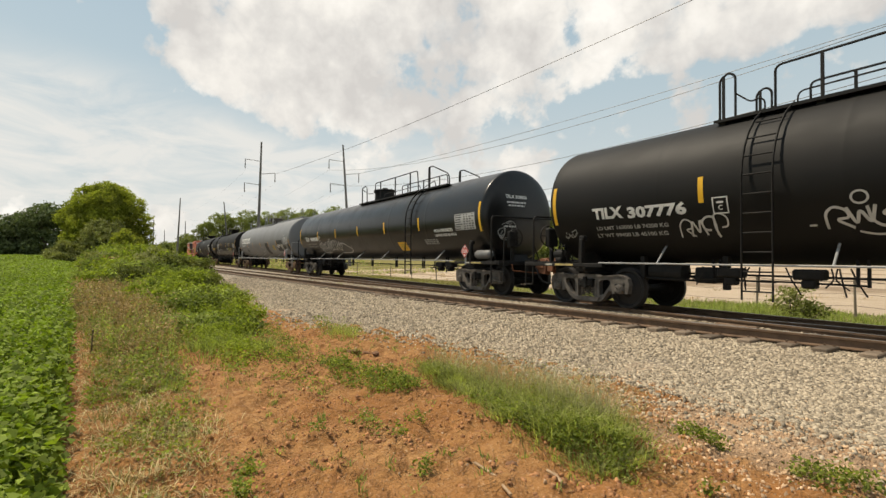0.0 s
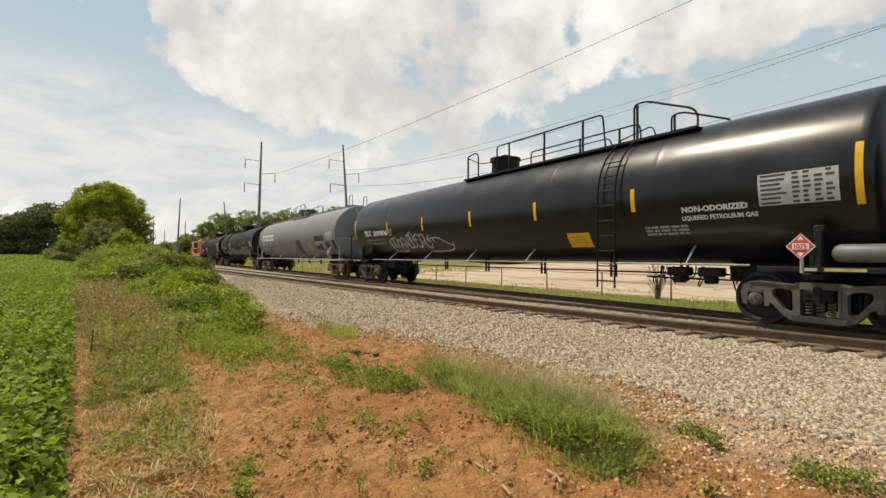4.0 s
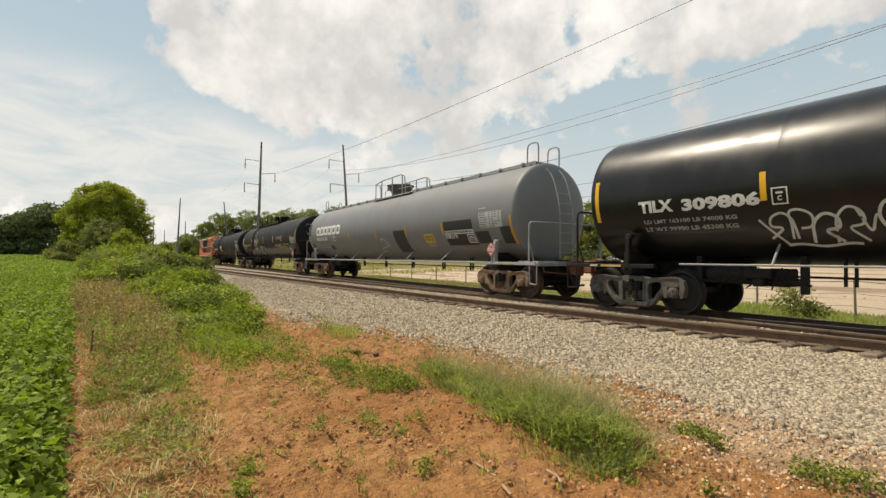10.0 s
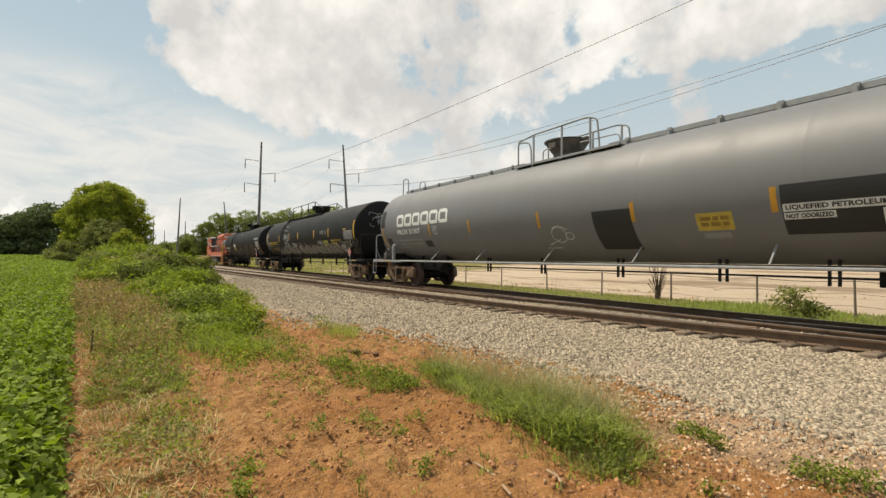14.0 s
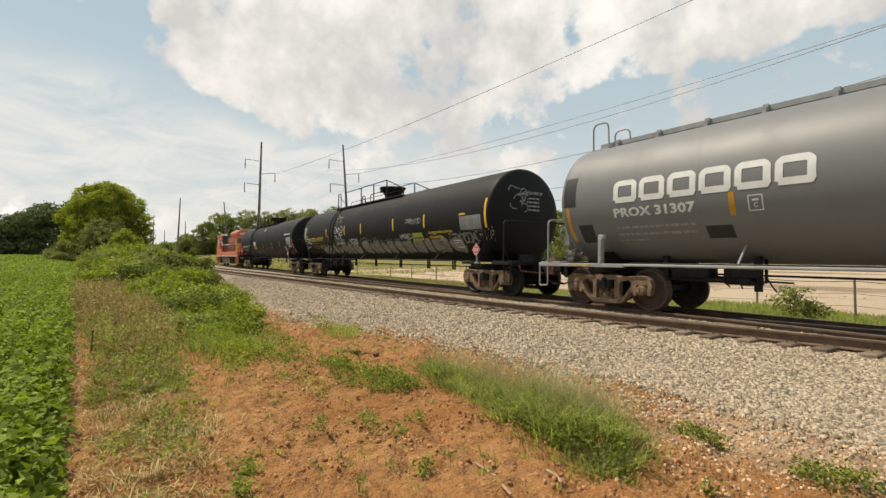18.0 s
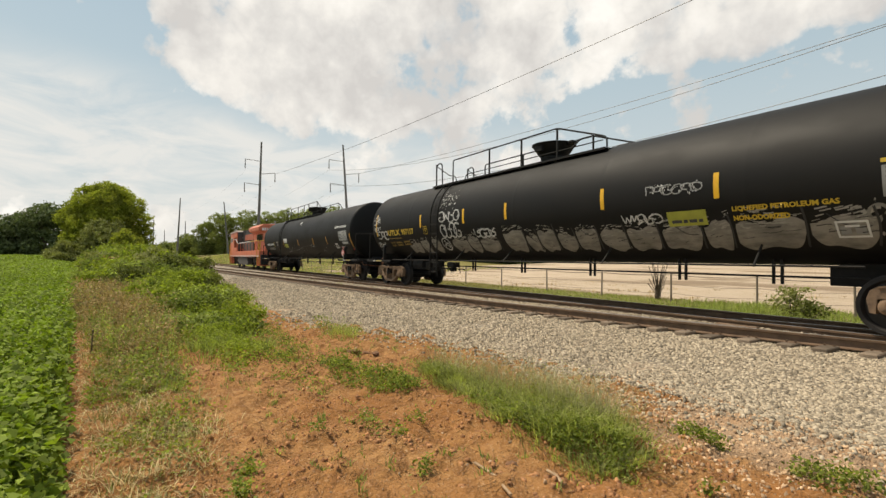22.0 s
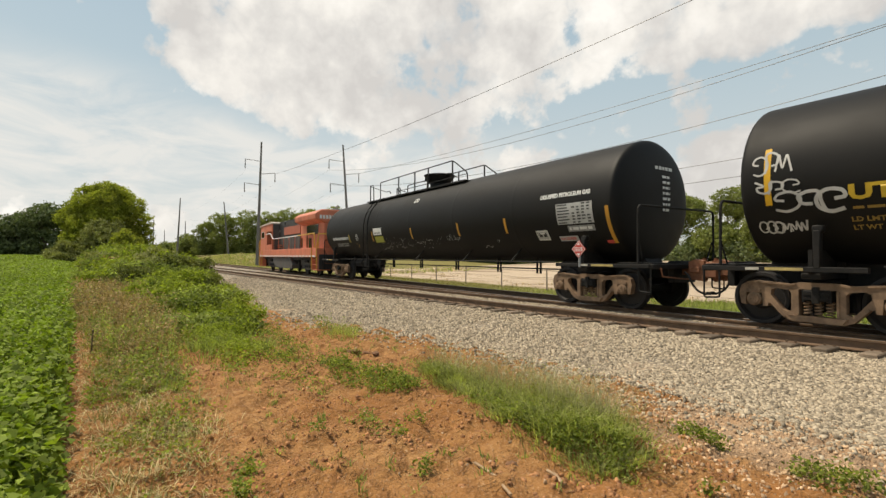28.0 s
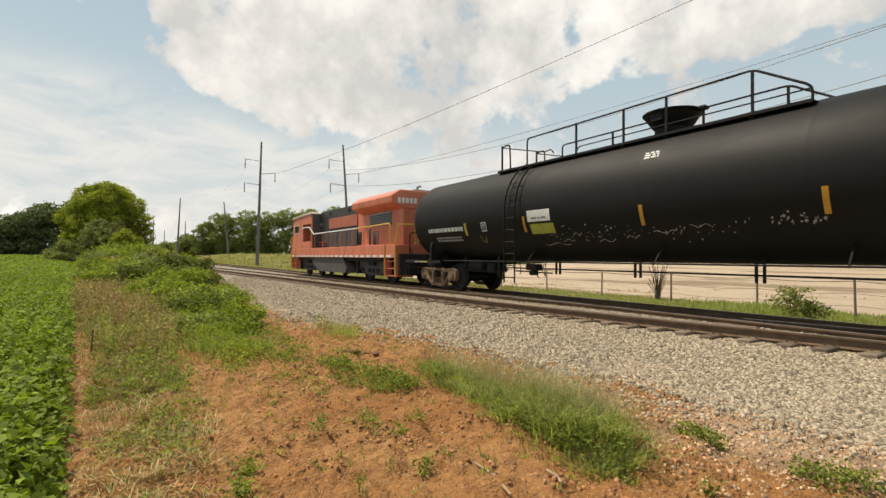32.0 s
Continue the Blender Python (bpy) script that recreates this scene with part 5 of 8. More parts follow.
def head_lettering(car, half, sx, body, y0, z, height, width, material="letter_white"):
    bm = text_mesh(body, height * 1.38, 0.008)
    xs, ys = [v.co.x for v in bm.verts], [v.co.y for v in bm.verts]
    for v in bm.verts:
        v.co = on_head(half, sx, y0 + (v.co.x - min(xs)) / (max(xs) - min(xs)) * width, z + (v.co.y - min(ys)) / (max(ys) - min(ys)) * height)
    part("lettering", bm, material, car)


def head_graffiti(car, half, sx, y0, y1, z0, z1, seed):
    """Sprayed arcs on the domed end."""
    rng = random.Random(seed)
    bm = bmesh.new()
    for i in range(12):
        cy, cz = rng.uniform(y0 + 0.1, y1 - 0.1), rng.uniform(z0 + 0.1, z1 - 0.1)
        ry, rz, a0, turn = rng.uniform(0.06, 0.22), rng.uniform(0.08, 0.24), rng.uniform(0, 6.28), rng.uniform(1.2, 3.2)
        prev = None
        for k in range(10):
            a = a0 + turn * k / 9
            p, q = (cy + ry * math.cos(a), cz + rz * math.sin(a)), (cy + (ry + 0.025) * math.cos(a), cz + (rz + 0.025) * math.sin(a))
            cur = [bm.verts.new(on_head(half, sx, v[0], v[1], 0.008 + 0.0008 * (i % 3))) for v in (p, q)]
            if prev:
                bm.faces.new((prev[0], prev[1], cur[1], cur[0]))
            prev = cur
    bmesh.ops.recalc_face_normals(bm, faces=bm.faces)
    tagged(part("graffiti", bm, "letter_faint", car, "faded white scrawl on the domed end"), kind="stuff")


def clutter(car, x, y, seed, material="frame_black"):
    """Rods, valves and brackets of the brake rigging beside a truck."""
    rng = random.Random(seed)
    bm = bmesh.new()
    box(bm, x - 0.22, x + 0.22, y - 0.12, y + 0.16, 0.80, 0.98, bevel=0.03)
    box(bm, x - 0.10, x + 0.10, y - 0.10, y + 0.12, 0.66, 0.81, bevel=0.03)
    tube(bm, [(x - 0.75, y, 0.76), (x + 0.75, y, 0.74)], 0.018, 6)
    for k in range(5):
        a = x + rng.uniform(-0.6, 0.6)
        tube(bm, rounded([(a, y - 0.05, 1.0), (a + rng.uniform(-0.1, 0.1), y - 0.08, 0.82), (a + rng.uniform(-0.25, 0.25), y - 0.05, rng.uniform(0.55, 0.75))], 0.06), 0.013, 5)
    part("brake_valve", bm, material, car, "black brake valve with its rods")


def letters(bm, x0, x1, z0, z1, n, rng, w, lift=0.008):
    """A row of sprayed letter-like shapes that spell nothing: arcs, hooks, bars and loops."""
    cell = (x1 - x0) / n
    for i in range(n):
        xa, xb = x0 + cell * (i - 0.15), x0 + cell * (i + 1.35)
        flip, turn_over = rng.random() < 0.5, rng.random() < 0.5
        a, b = z0 + (z1 - z0) * rng.uniform(0.0, 0.14), z1 - (z1 - z0) * rng.uniform(0.0, 0.16)
        lean = rng.uniform(-0.12, 0.22) * cell
        kind = rng.choice(("bowl", "hook", "loop", "zig", "arch"))
        shape = {"bowl": [(0.9, 0.85), (0.5, 1.0), (0.1, 0.75), (0.05, 0.3), (0.4, 0.0), (0.85, 0.12), (0.95, 0.4), (0.6, 0.45)],
                 "hook": [(0.1, 0.95), (0.2, 0.5), (0.15, 0.05), (0.5, 0.0), (0.9, 0.2), (0.8, 0.6), (0.45, 0.62)],
                 "loop": [(0.05, 0.5), (0.3, 0.95), (0.75, 0.95), (0.95, 0.5), (0.7, 0.05), (0.3, 0.05), (0.05, 0.45), (0.4, 0.7)],
                 "zig": [(0.05, 0.1), (0.25, 0.95), (0.45, 0.15), (0.7, 0.9), (0.95, 0.05)],
                 "arch": [(0.05, 0.0), (0.08, 0.7), (0.4, 1.0), (0.8, 0.8), (0.85, 0.45), (0.35, 0.42), (0.9, 0.02)]}[kind]
        pts = [Vector((xa + (xb - xa) * (1 - u if flip else u) + lean * v, 0, a + (b - a) * (1 - v if turn_over else v))) for u, v in shape]
        pts = rounded(pts, 0.4 * min(cell, z1 - z0), 5)
        stroke(bm, [(p.x, p.z) for p in pts], w * rng.uniform(0.8, 1.15), lift + 0.0006 * (i % 4))


def tag(car, x0, x1, z0, z1, n, seed, w, material="graffiti", label="sprayed white graffiti"):
    """Letter-like strokes as one sprayed piece."""
    bm = bmesh.new()
    letters(bm, x0, x1, z0, z1, n, random.Random(seed), w)
    return tagged(part("graffiti", bm, material, car, label), kind="stuff")


def curve_tag(car, curves, w, material="graffiti", label="sprayed white line"):
    """Free sprayed lines, each a smooth function of u from 0 to 1."""
    bm = bmesh.new()
    for k, f in enumerate(curves):
        stroke(bm, [f(i / 24) for i in range(25)], w, 0.0075 + 0.0006 * k)
    tagged(part("graffiti", bm, material, car, label), kind="stuff")


def make_cars():
    fb, fg = "frame_black", "frame_grey"
    # first car: only its hind part is seen
    c = tank_car("black tank car with white lettering, graffiti and a side ladder", 16.1, "tank_black", fb, "cast_grey", "wheel_dark", (9.02, 8.22, 9.72, 2.25, 10.45), (9.02, 8.3, 9.9, 2.25, 10.7))
    lettering(c, "TILX", -7.74, 2.03, 0.25, 0.80, "letter_white", 0.016)
    lettering(c, "307776", -6.82, 2.0, 0.25, 1.32, "letter_white", 0.016)
    lettering(c, "LD LMT 163000 LB 74200 KG", -7.72, 1.79, 0.085, 1.78, "letter_faint", 0.004)
    lettering(c, "LT WT 99400 LB 45100 KG", -7.76, 1.63, 0.085, 1.76, "letter_faint", 0.004)
    stripes(c, [-8.92], 1.97, 2.89)
    stripes(c, [-5.2, -2.43, 0.4, 3.3, 6.2], 2.19, 2.67)
    frame_mark(c, -5.0, -4.72, 1.97, 2.27, "letter_white", 0.022, "C")
    tag(c, -5.72, -4.82, 1.52, 2.0, 4, 5, 0.035)
    tag(c, -3.3, -1.5, 1.60, 1.98, 7, 6, 0.04)
    curve_tag(c, [lambda u: (-2.88 + 0.10 * math.cos(6.6 * u), 2.07 + 0.09 * math.sin(6.6 * u)), lambda u: (-3.56 + 0.1 * u, 1.69), lambda u: (-2.95 + 0.5 * u, 1.58 - 0.05 * math.sin(3.1 * u))], 0.03)
    graffiti(c, -8.75, -8.35, 1.62, 1.85, 7, 4, 0.02, "letter_faint", "faint sprayed scrawl")
    ladder(c, -4.19, 0.45, 3.78, fb, 0.48)
    top_rails(c, [("rail", [(-5.22, 0), (-5.22, 0.84), (-5.05, 0.93), (-4.93, 0.84), (-4.93, 0)]), ("post", [(-5.15, 0.86)]), ("knee", [(-4.93, 0.5), (-4.66, 0.26), (-4.5, 0.3), (-4.42, 0.22), (-4.42, 0)]),
                  ("rail", [(-4.25, 0), (-4.25, 0.80), (-0.2, 0.82), (-0.2, 0)]), ("post", [(-3.55, 0.8)]), ("post", [(-2.1, 0.8)]), ("post", [(-0.9, 0.8)]),
                  ("knee", [(-3.91, 0), (-3.9, 0.24), (-0.3, 0.3)])], fb)
    mesh_obj("valve_bonnet", cached("valve_bonnet", bonnet_builder, fb, 40), None, c)
    train_pipe(c, fb, light=fg, valves=(-4.95, -3.7))
    diagonal_struts(c, (-6.15, -3.2, -0.4, 2.2, 5.0), fg)
    brake_cluster(c, -8.95, fb, 3)
    brake_wheel(c, -1, 9.75, fb)
    # second car, glossy
    c = tank_car("glossy black tank car with yellow strips and white graffiti", -5.4, "tank_gloss", fb, "cast_grey", "wheel_dark", (9.86, 9.07, 10.35, 2.25, 11.2), (9.50, 8.78, 9.97, 2.39, 11.05))
    lettering(c, "TILX", -8.66, 2.08, 0.24, 0.75, "letter_white", 0.016)
    lettering(c, "309806", -7.73, 2.06, 0.24, 1.40, "letter_white", 0.016)
    lettering(c, "LD LMT 163100 LB 74000 KG", -8.6, 1.86, 0.08, 1.85, "letter_faint", 0.004)
    lettering(c, "LT WT 99900 LB 45300 KG", -8.6, 1.71, 0.08, 1.84, "letter_faint", 0.004)
    head_lettering(c, 9.50, 1, "TILX 309806", -0.65, 3.0, 0.12, 0.85)
    head_lines(c, 9.50, 1, [(-0.60, 0.15, 2.86, 0.05), (-0.55, 0.1, 2.76, 0.05), (-0.7, -0.2, 2.1, 0.05)])
    head_graffiti(c, 9.50, 1, -0.9, -0.35, 1.75, 2.2, 88)
    stripes(c, [-9.73, 9.42], 1.96, 2.87)
    stripes(c, [-6.28, -3.33, -0.31, 2.64, 5.62], 2.13, 2.61)
    frame_mark(c, -6.16, -5.92, 2.05, 2.33, "letter_white", 0.022, "C")
    tag(c, -6.3, -4.75, 1.42, 1.98, 5, 11, 0.045)
    tag(c, -4.8, -3.1, 1.44, 2.05, 5, 12, 0.045)
    curve_tag(c, [lambda u: (-6.42 + 0.35 * u, 1.82 - 0.42 * u), lambda u: (-6.1 + 1.0 * u, 1.39 + 0.02 * math.sin(9 * u)), lambda u: (-4.62 + 0.4 * u, 1.9 + 0.22 * math.sin(3.1 * u)),
                  lambda u: (-3.25 + 1.62 * u ** 0.8, 1.80 + 0.10 * math.sin(5 * u) - 0.12 * u), lambda u: (-3.35 + 1.72 * math.sin(1.57 * u), 1.385 + 0.30 * u ** 4), lambda u: (-2.75 - 0.1 * u, 1.70 + 0.14 * math.sin(3.1 * u))], 0.04)
    panel = sign(c, "yellow_panel", 3.53, 4.23, 1.42, 1.76, "yellow", "yellow notice panel", slant=0.05)
    bm = bmesh.new()
    bars(bm, 3.68, 4.12, 1.49, 1.70, 3, random.Random(23), 0.008)
    tagged(part("small_print", bm, "panel_yellow", panel), kind="stuff")
    data_panel(c, 8.06, 9.18, 2.04, 2.56, 21, "panel_pale", "panel_dark")
    lettering(c, "NON-ODORIZED", 6.68, 2.03, 0.11, 1.20, "letter_white", 0.008)
    lettering(c, "LIQUEFIED PETROLEUM GAS", 6.66, 1.87, 0.10, 1.36, "letter_white", 0.006)
    small_lines(c, 5.80, 6.74, 1.62, 1.82, 3, 22)
    ladder(c, 5.02, 0.50, 3.78, fb, 0.46)
    top_rails(c, [("rail", [(-1.44, 0), (-1.44, 0.80), (-1.0, 0.86), (-0.84, 0.76), (-0.83, 0.0)]), ("post", [(-1.42, 0.8)]),
                  ("knee", [(-1.40, 0.74), (-0.75, 0.46), (-0.10, 0.40)]),
                  ("rail", [(0.15, 0), (0.15, 0.86), (4.25, 0.86), (4.34, 0)]),
                  ("post", [(0.74, 0.86)]), ("post", [(2.25, 0.86)]), ("post", [(3.63, 0.86)]),
                  ("knee", [(1.12, 0), (1.2, 0.24), (4.45, 0.24), (4.55, 0)]),
                  ("rail", [(5.14, 0), (5.14, 0.86), (5.45, 0.86), (6.5, 0.44), (6.62, 0.3), (6.62, 0)]), ("post", [(5.22, 0.84)]), ("knee", [(4.7, 0.1), (5.6, 0.28), (5.7, 0.0)])], fb)
    mesh_obj("valve_bonnet", cached("valve_bonnet", bonnet_builder, fb, 40), None, c).matrix_basis = pose(-0.3, 0, 0)
    placard(c, 8.69, 1.35)
    bm = bmesh.new()
    lathe(bm, [(9.02, 0.03), (9.06, 0.11), (9.13, 0.14), (9.72, 0.14), (9.80, 0.11), (9.84, 0.03)], "x", 18, centre=(0, -1.25, 1.24))
    part("air_tank", bm, "air_tank_grey", c, "small grey air reservoir on the side sill", smooth=True)
    train_pipe(c, fb, -7.6, 7.7, light=fg, valves=(-6.6, 6.3, 6.95))
    diagonal_struts(c, (-6.18, -3.3, -0.55, 2.2, 6.75), fg)
    brake_wheel(c, 1, 10.2, fb)
    # third car, grey
    c = tank_car("grey tank car with black patches, orange strips and white lettering", -27.5, "tank_grey", fg, "cast_tan", "wheel_rust", (9.46, 8.48, 10.0, 2.12, 10.96), (9.40, 8.47, 10.06, 2.12, 10.75), ("frame_black", "coupler_rust"))
    block_letters(c, -7.99, -4.17, 2.35, 2.83, 6, "white_paint")
    lettering(c, "PROX 31307", -7.98, 2.04, 0.20, 1.84, "letter_white", 0.010)
    small_lines(c, -7.98, -6.18, 1.78, 1.86, 1, 31)
    small_lines(c, -8.0, -6.2, 1.64, 1.72, 1, 30)
    small_lines(c, -8.0, -7.3, 1.53, 1.58, 1, 32)
    frame_mark(c, -5.21, -4.97, 1.98, 2.25, "letter_white", 0.02, "C")
    stripes(c, [-9.30, 9.30], 1.56, 2.35, "orange_strip")
    stripes(c, [-5.48, -3.02, 0.12, 2.98, 5.68], 1.93, 2.34, "orange_strip")
    for x0, x1, z0, z1 in ((1.90, 2.93, 1.36, 2.22), (5.78, 7.46, 1.56, 2.36), (7.54, 8.22, 1.60, 1.96), (8.78, 9.24, 1.57, 2.06), (-6.03, -5.54, 1.54, 1.77), (-9.42, -9.05, 2.37, 3.07), (-9.05, -8.64, 1.52, 1.93)):
        sign(c, "black_patch", x0, x1, z0, z1, "patch_black")
    panel = sign(c, "yellow_panel", 4.32, 4.99, 1.68, 2.0, "panel_yellow", "yellow notice panel")
    bm = bmesh.new()
    bars(bm, 4.40, 4.92, 1.74, 1.95, 2, random.Random(35), 0.008)
    tagged(part("small_print", bm, "letter_dull", panel), kind="stuff")
    sign(c, "white_label", 4.38, 4.88, 1.54, 1.64, "panel_grey")
    sign(c, "white_label", 5.80, 7.46, 1.925, 2.05, "letter_white", lift=0.008)
    lettering(c, "LIQUEFIED PETROLEUM GAS", 5.84, 1.94, 0.09, 1.58, "patch_black", 0.004, 0.011)
    sign(c, "white_label", 5.80, 6.50, 1.80, 1.905, "letter_white", lift=0.008)
    lettering(c, "NOT ODORIZED", 5.83, 1.815, 0.075, 0.64, "patch_black", 0.004, 0.011)
    data_panel(c, 7.84, 8.93, 2.05, 2.53, 33, "panel_pale", "ink_grey")
    small_lines(c, 7.84, 8.2, 2.62, 2.67, 1, 36, "panel_pale")
    frame_mark(c, 7.05, 7.46, 1.63, 1.90, "letter_white", 0.03)
    for x0 in (7.10, 7.27):
        sign(c, "white_label", x0, x0 + 0.14, 1.68, 1.80, "panel_grey", lift=0.009)
    curve_tag(c, [lambda u: (0.72 + 0.24 * math.cos(7 * u), 1.74 + 0.19 * math.sin(7 * u)), lambda u: (1.06 + 0.13 * math.cos(6.4 * u), 1.70 + 0.08 * math.sin(6.4 * u)),
                  lambda u: (0.55 + 0.5 * u, 1.90 + 0.06 * math.sin(4 * u)), lambda u: (0.25 + 0.45 * u, 1.5 + 0.12 * u), lambda u: (0.1 + 0.5 * u, 1.42)], 0.022)
    zb = TANK_Z + TANK_R
    for x0, x1 in ((1.55, 9.2), (-9.2, -1.55)):
        bm = bmesh.new()
        box(bm, x0, x1, -0.34, 0.34, zb + 0.03, zb + 0.06, bevel=0.005)
        box(bm, x0, x1, -0.36, -0.342, zb - 0.03, zb + 0.075)
        board = part("walkway", bm, fg, c, "grey running board along the top of the tank")
        for k in range(7):
            bm = bmesh.new()
            x = x0 + (x1 - x0) * (k + 0.5) / 7
            box(bm, x - 0.04, x + 0.04, -0.46, 0.46, zb - 0.11, zb + 0.028)
            box(bm, x - 0.05, x + 0.05, -0.40, -0.362, zb - 0.06, zb + 0.095)
            part("bracket", bm, fg, board)
    top_rails(c, [("rail", [(-1.55, 0), (-1.55, 0.74), (-1.1, 0.68), (-1.0, 0.5), (-0.98, 0)]), ("rail", [(-1.55, 0.76), (-0.89, 0.86), (1.05, 0.90), (1.40, 0.80), (1.48, 0)]), ("post", [(-0.89, 0.84)]), ("post", [(0.21, 0.86)]), ("post", [(1.18, 0.88)]),
                  ("knee", [(-0.5, 0), (-0.5, 0.34), (-0.2, 0.34)]), ("knee", [(0.85, 0.3), (2.05, 0.28), (2.1, 0)])], fg, -0.62)
    mesh_obj("valve_bonnet", cached("funnel_bonnet", funnel_builder, "cast_grey", 40), None, c).matrix_basis = pose(-0.18, 0, 0)
    for sx in (-1, 1):
        for y, top in ((-0.42, 0.60), (0.42, 0.56)):
            bm = bmesh.new()
            tube(bm, rounded([(sx * 9.38, y, zb - 0.12), (sx * 9.38, y, zb + top), (sx * 8.92, y, zb + top), (sx * 8.90, y, zb)], 0.16), 0.022, 6)
            part("railing", bm, fg, c, "bent grab rail at the end of the running board")
    lad = None
    for y in (-0.25, 0.25):
        bm = bmesh.new()
        tube(bm, rounded([(9.2, y, zb), (9.75, y, zb - 0.35), (10.08, y, zb - 1.3), (10.08, y, 1.05)], 0.5, 8), 0.02, 6)
        p = part("ladder_stile", bm, fg, c, "bent grey stile of the end ladder")
        lad = lad or p
    for k in range(7):
        bm = bmesh.new()
        tube(bm, [(10.04, -0.25, 1.3 + 0.28 * k), (10.04, 0.25, 1.3 + 0.28 * k)], 0.014, 5)
        part("rung", bm, fg, lad)
    placard(c, 8.50, 1.39)
    train_pipe(c, fb, -7.4, 7.4, valves=(-5.5,))
    bm = bmesh.new()
    tube(bm, [(-8.0, -1.39, 1.0), (8.0, -1.39, 1.0)], 0.03, 7)
    part("side_pipe", bm, fg, c, "grey pipe along the side of the underframe")
    diagonal_struts(c, (-5.4, -2.7, 0.3, 2.95, 5.6), fg)
    brake_wheel(c, -1, 9.85, fg)
    brake_cluster(c, -9.35, "cast_grey", 4)
    # fourth car, graffiti
    c = tank_car("black tank car streaked with faded graffiti and yellow lettering", -49.4, "tank_black", fb, "cast_tan", "wheel_dark", (9.42, 8.51, 9.85, 2.2, 10.8), (9.38, 8.80, 10.12, 2.22, 10.94))
    lettering(c, "UTLX", -7.99, 2.03, 0.23, 1.06, "letter_yellow", 0.014)
    lettering(c, "957117", -6.80, 2.03, 0.23, 1.00, "letter_yellow", 0.014)
    small_lines(c, -7.96, -6.9, 1.89, 1.95, 1, 40, "letter_dull")
    lettering(c, "LD LMT", -8.0, 1.72, 0.07, 0.40, "letter_dull", 0.003)
    lettering(c, "LT WT", -8.0, 1.60, 0.07, 0.34, "letter_dull", 0.003)
    small_lines(c, -7.5, -7.02, 1.60, 1.80, 2, 41, "letter_dull")
    small_lines(c, -6.84, -6.36, 1.62, 1.82, 2, 39, "letter_dull")
    stripes(c, [-9.06], 2.04, 2.98)
    stripes(c, [9.29], 2.06, 2.95)
    stripes(c, [-5.2, -2.43, -0.32, 3.07, 5.61], 2.24, 2.71)
    frame_mark(c, -5.02, -4.77, 2.0, 2.28, "letter_yellow", 0.02, "Y")
    graffiti_fill(c, [(-6.5, -5.62), (-5.56, -5.0), (-4.75, -4.2), (-3.42, -2.5), (-2.46, -1.9), (-1.85, -0.95)], 1.34, 1.90, 42)
    graffiti_fill(c, [(-0.62, 0.24), (0.3, 0.75), (0.8, 1.42), (1.48, 2.05), (2.1, 2.75), (2.82, 3.5), (3.56, 4.3), (4.38, 5.2), (5.26, 5.75), (5.82, 6.9), (6.96, 7.8)], 1.34, 2.02, 43)
    tag(c, -3.88, -2.72, 2.30, 2.74, 4, 44, 0.05)
    tag(c, -3.85, -2.72, 1.80, 2.36, 4, 64, 0.055)
    curve_tag(c, [lambda u: (-3.82 + 0.24 * math.cos(6.5 * u), 1.62 + 0.20 * math.sin(6.5 * u)), lambda u: (-3.88 + 0.06 * math.sin(5 * u), 1.74 - 0.2 * u), lambda u: (-3.72 + 0.06 * math.cos(6.3 * u), 1.58 + 0.07 * math.sin(6.3 * u))], 0.035)
    tag(c, -1.92, -0.95, 1.76, 2.08, 4, 46, 0.05)
    tag(c, 3.55, 4.45, 1.84, 2.1, 5, 47, 0.03)
    head_graffiti(c, 9.38, 1, -0.75, 0.05, 2.60, 3.35, 59)
    head_lettering(c, 9.38, 1, "UTLX 957117", -0.1, 3.12, 0.10, 0.72, "letter_faint")
    head_lines(c, 9.38, 1, [(0.0, 0.45, 2.98 - 0.12 * k, 0.05) for k in range(4)], "letter_faint")
    tag(c, 4.15, 5.3, 2.40, 2.62, 6, 48, 0.022, "letter_faint", "thin scrawl")
    tag(c, -9.28, -8.75, 2.52, 2.92, 3, 49, 0.03)
    tag(c, -9.25, -8.66, 2.20, 2.46, 3, 65, 0.03)
    tag(c, -8.95, -8.08, 1.86, 2.28, 3, 63, 0.05)
    tag(c, -9.28, -8.6, 1.58, 1.80, 6, 50, 0.028)
    tag(c, 7.7, 8.6, 1.6, 2.02, 4, 51, 0.05, "graffiti_dull", "faded scrawl")
    specks(c, 7.5, 9.6, 1.55, 2.12, 80, 52, "graffiti_streak")
    specks(c, -3.95, -2.9, 2.75, 3.4, 60, 53, "graffiti", 0.026)
    specks(c, 4.2, 5.35, 2.40, 2.64, 40, 58, "graffiti", 0.02)
    panel = sign(c, "yellow_panel", 4.60, 5.38, 1.79, 2.07, "panel_lime", "dirty yellow notice panel", lift=0.0115)
    bm = bmesh.new()
    bars(bm, 4.68, 5.30, 1.83, 1.92, 1, random.Random(54), 0.0145)
    tagged(part("small_print", bm, "panel_dark", panel), kind="stuff")
    lettering(c, "LIQUEFIED PETROLEUM GAS", 5.85, 1.98, 0.10, 1.56, "letter_yellow", 0.006, 0.0125)
    lettering(c, "NON-ODORIZED", 5.85, 1.83, 0.09, 0.88, "letter_yellow", 0.006, 0.0125)
    data_panel(c, 7.91, 9.06, 2.04, 2.48, 55, "panel_grey", "ink_grey")
    sign(c, "yellow_label", 7.90, 8.24, 2.52, 2.58, "letter_yellow")
    frame_mark(c, 7.29, 7.70, 1.49, 1.74, "letter_white", 0.03)
    for x0 in (7.34, 7.52):
        sign(c, "white_label", x0, x0 + 0.13, 1.54, 1.66, "panel_grey", lift=0.009)
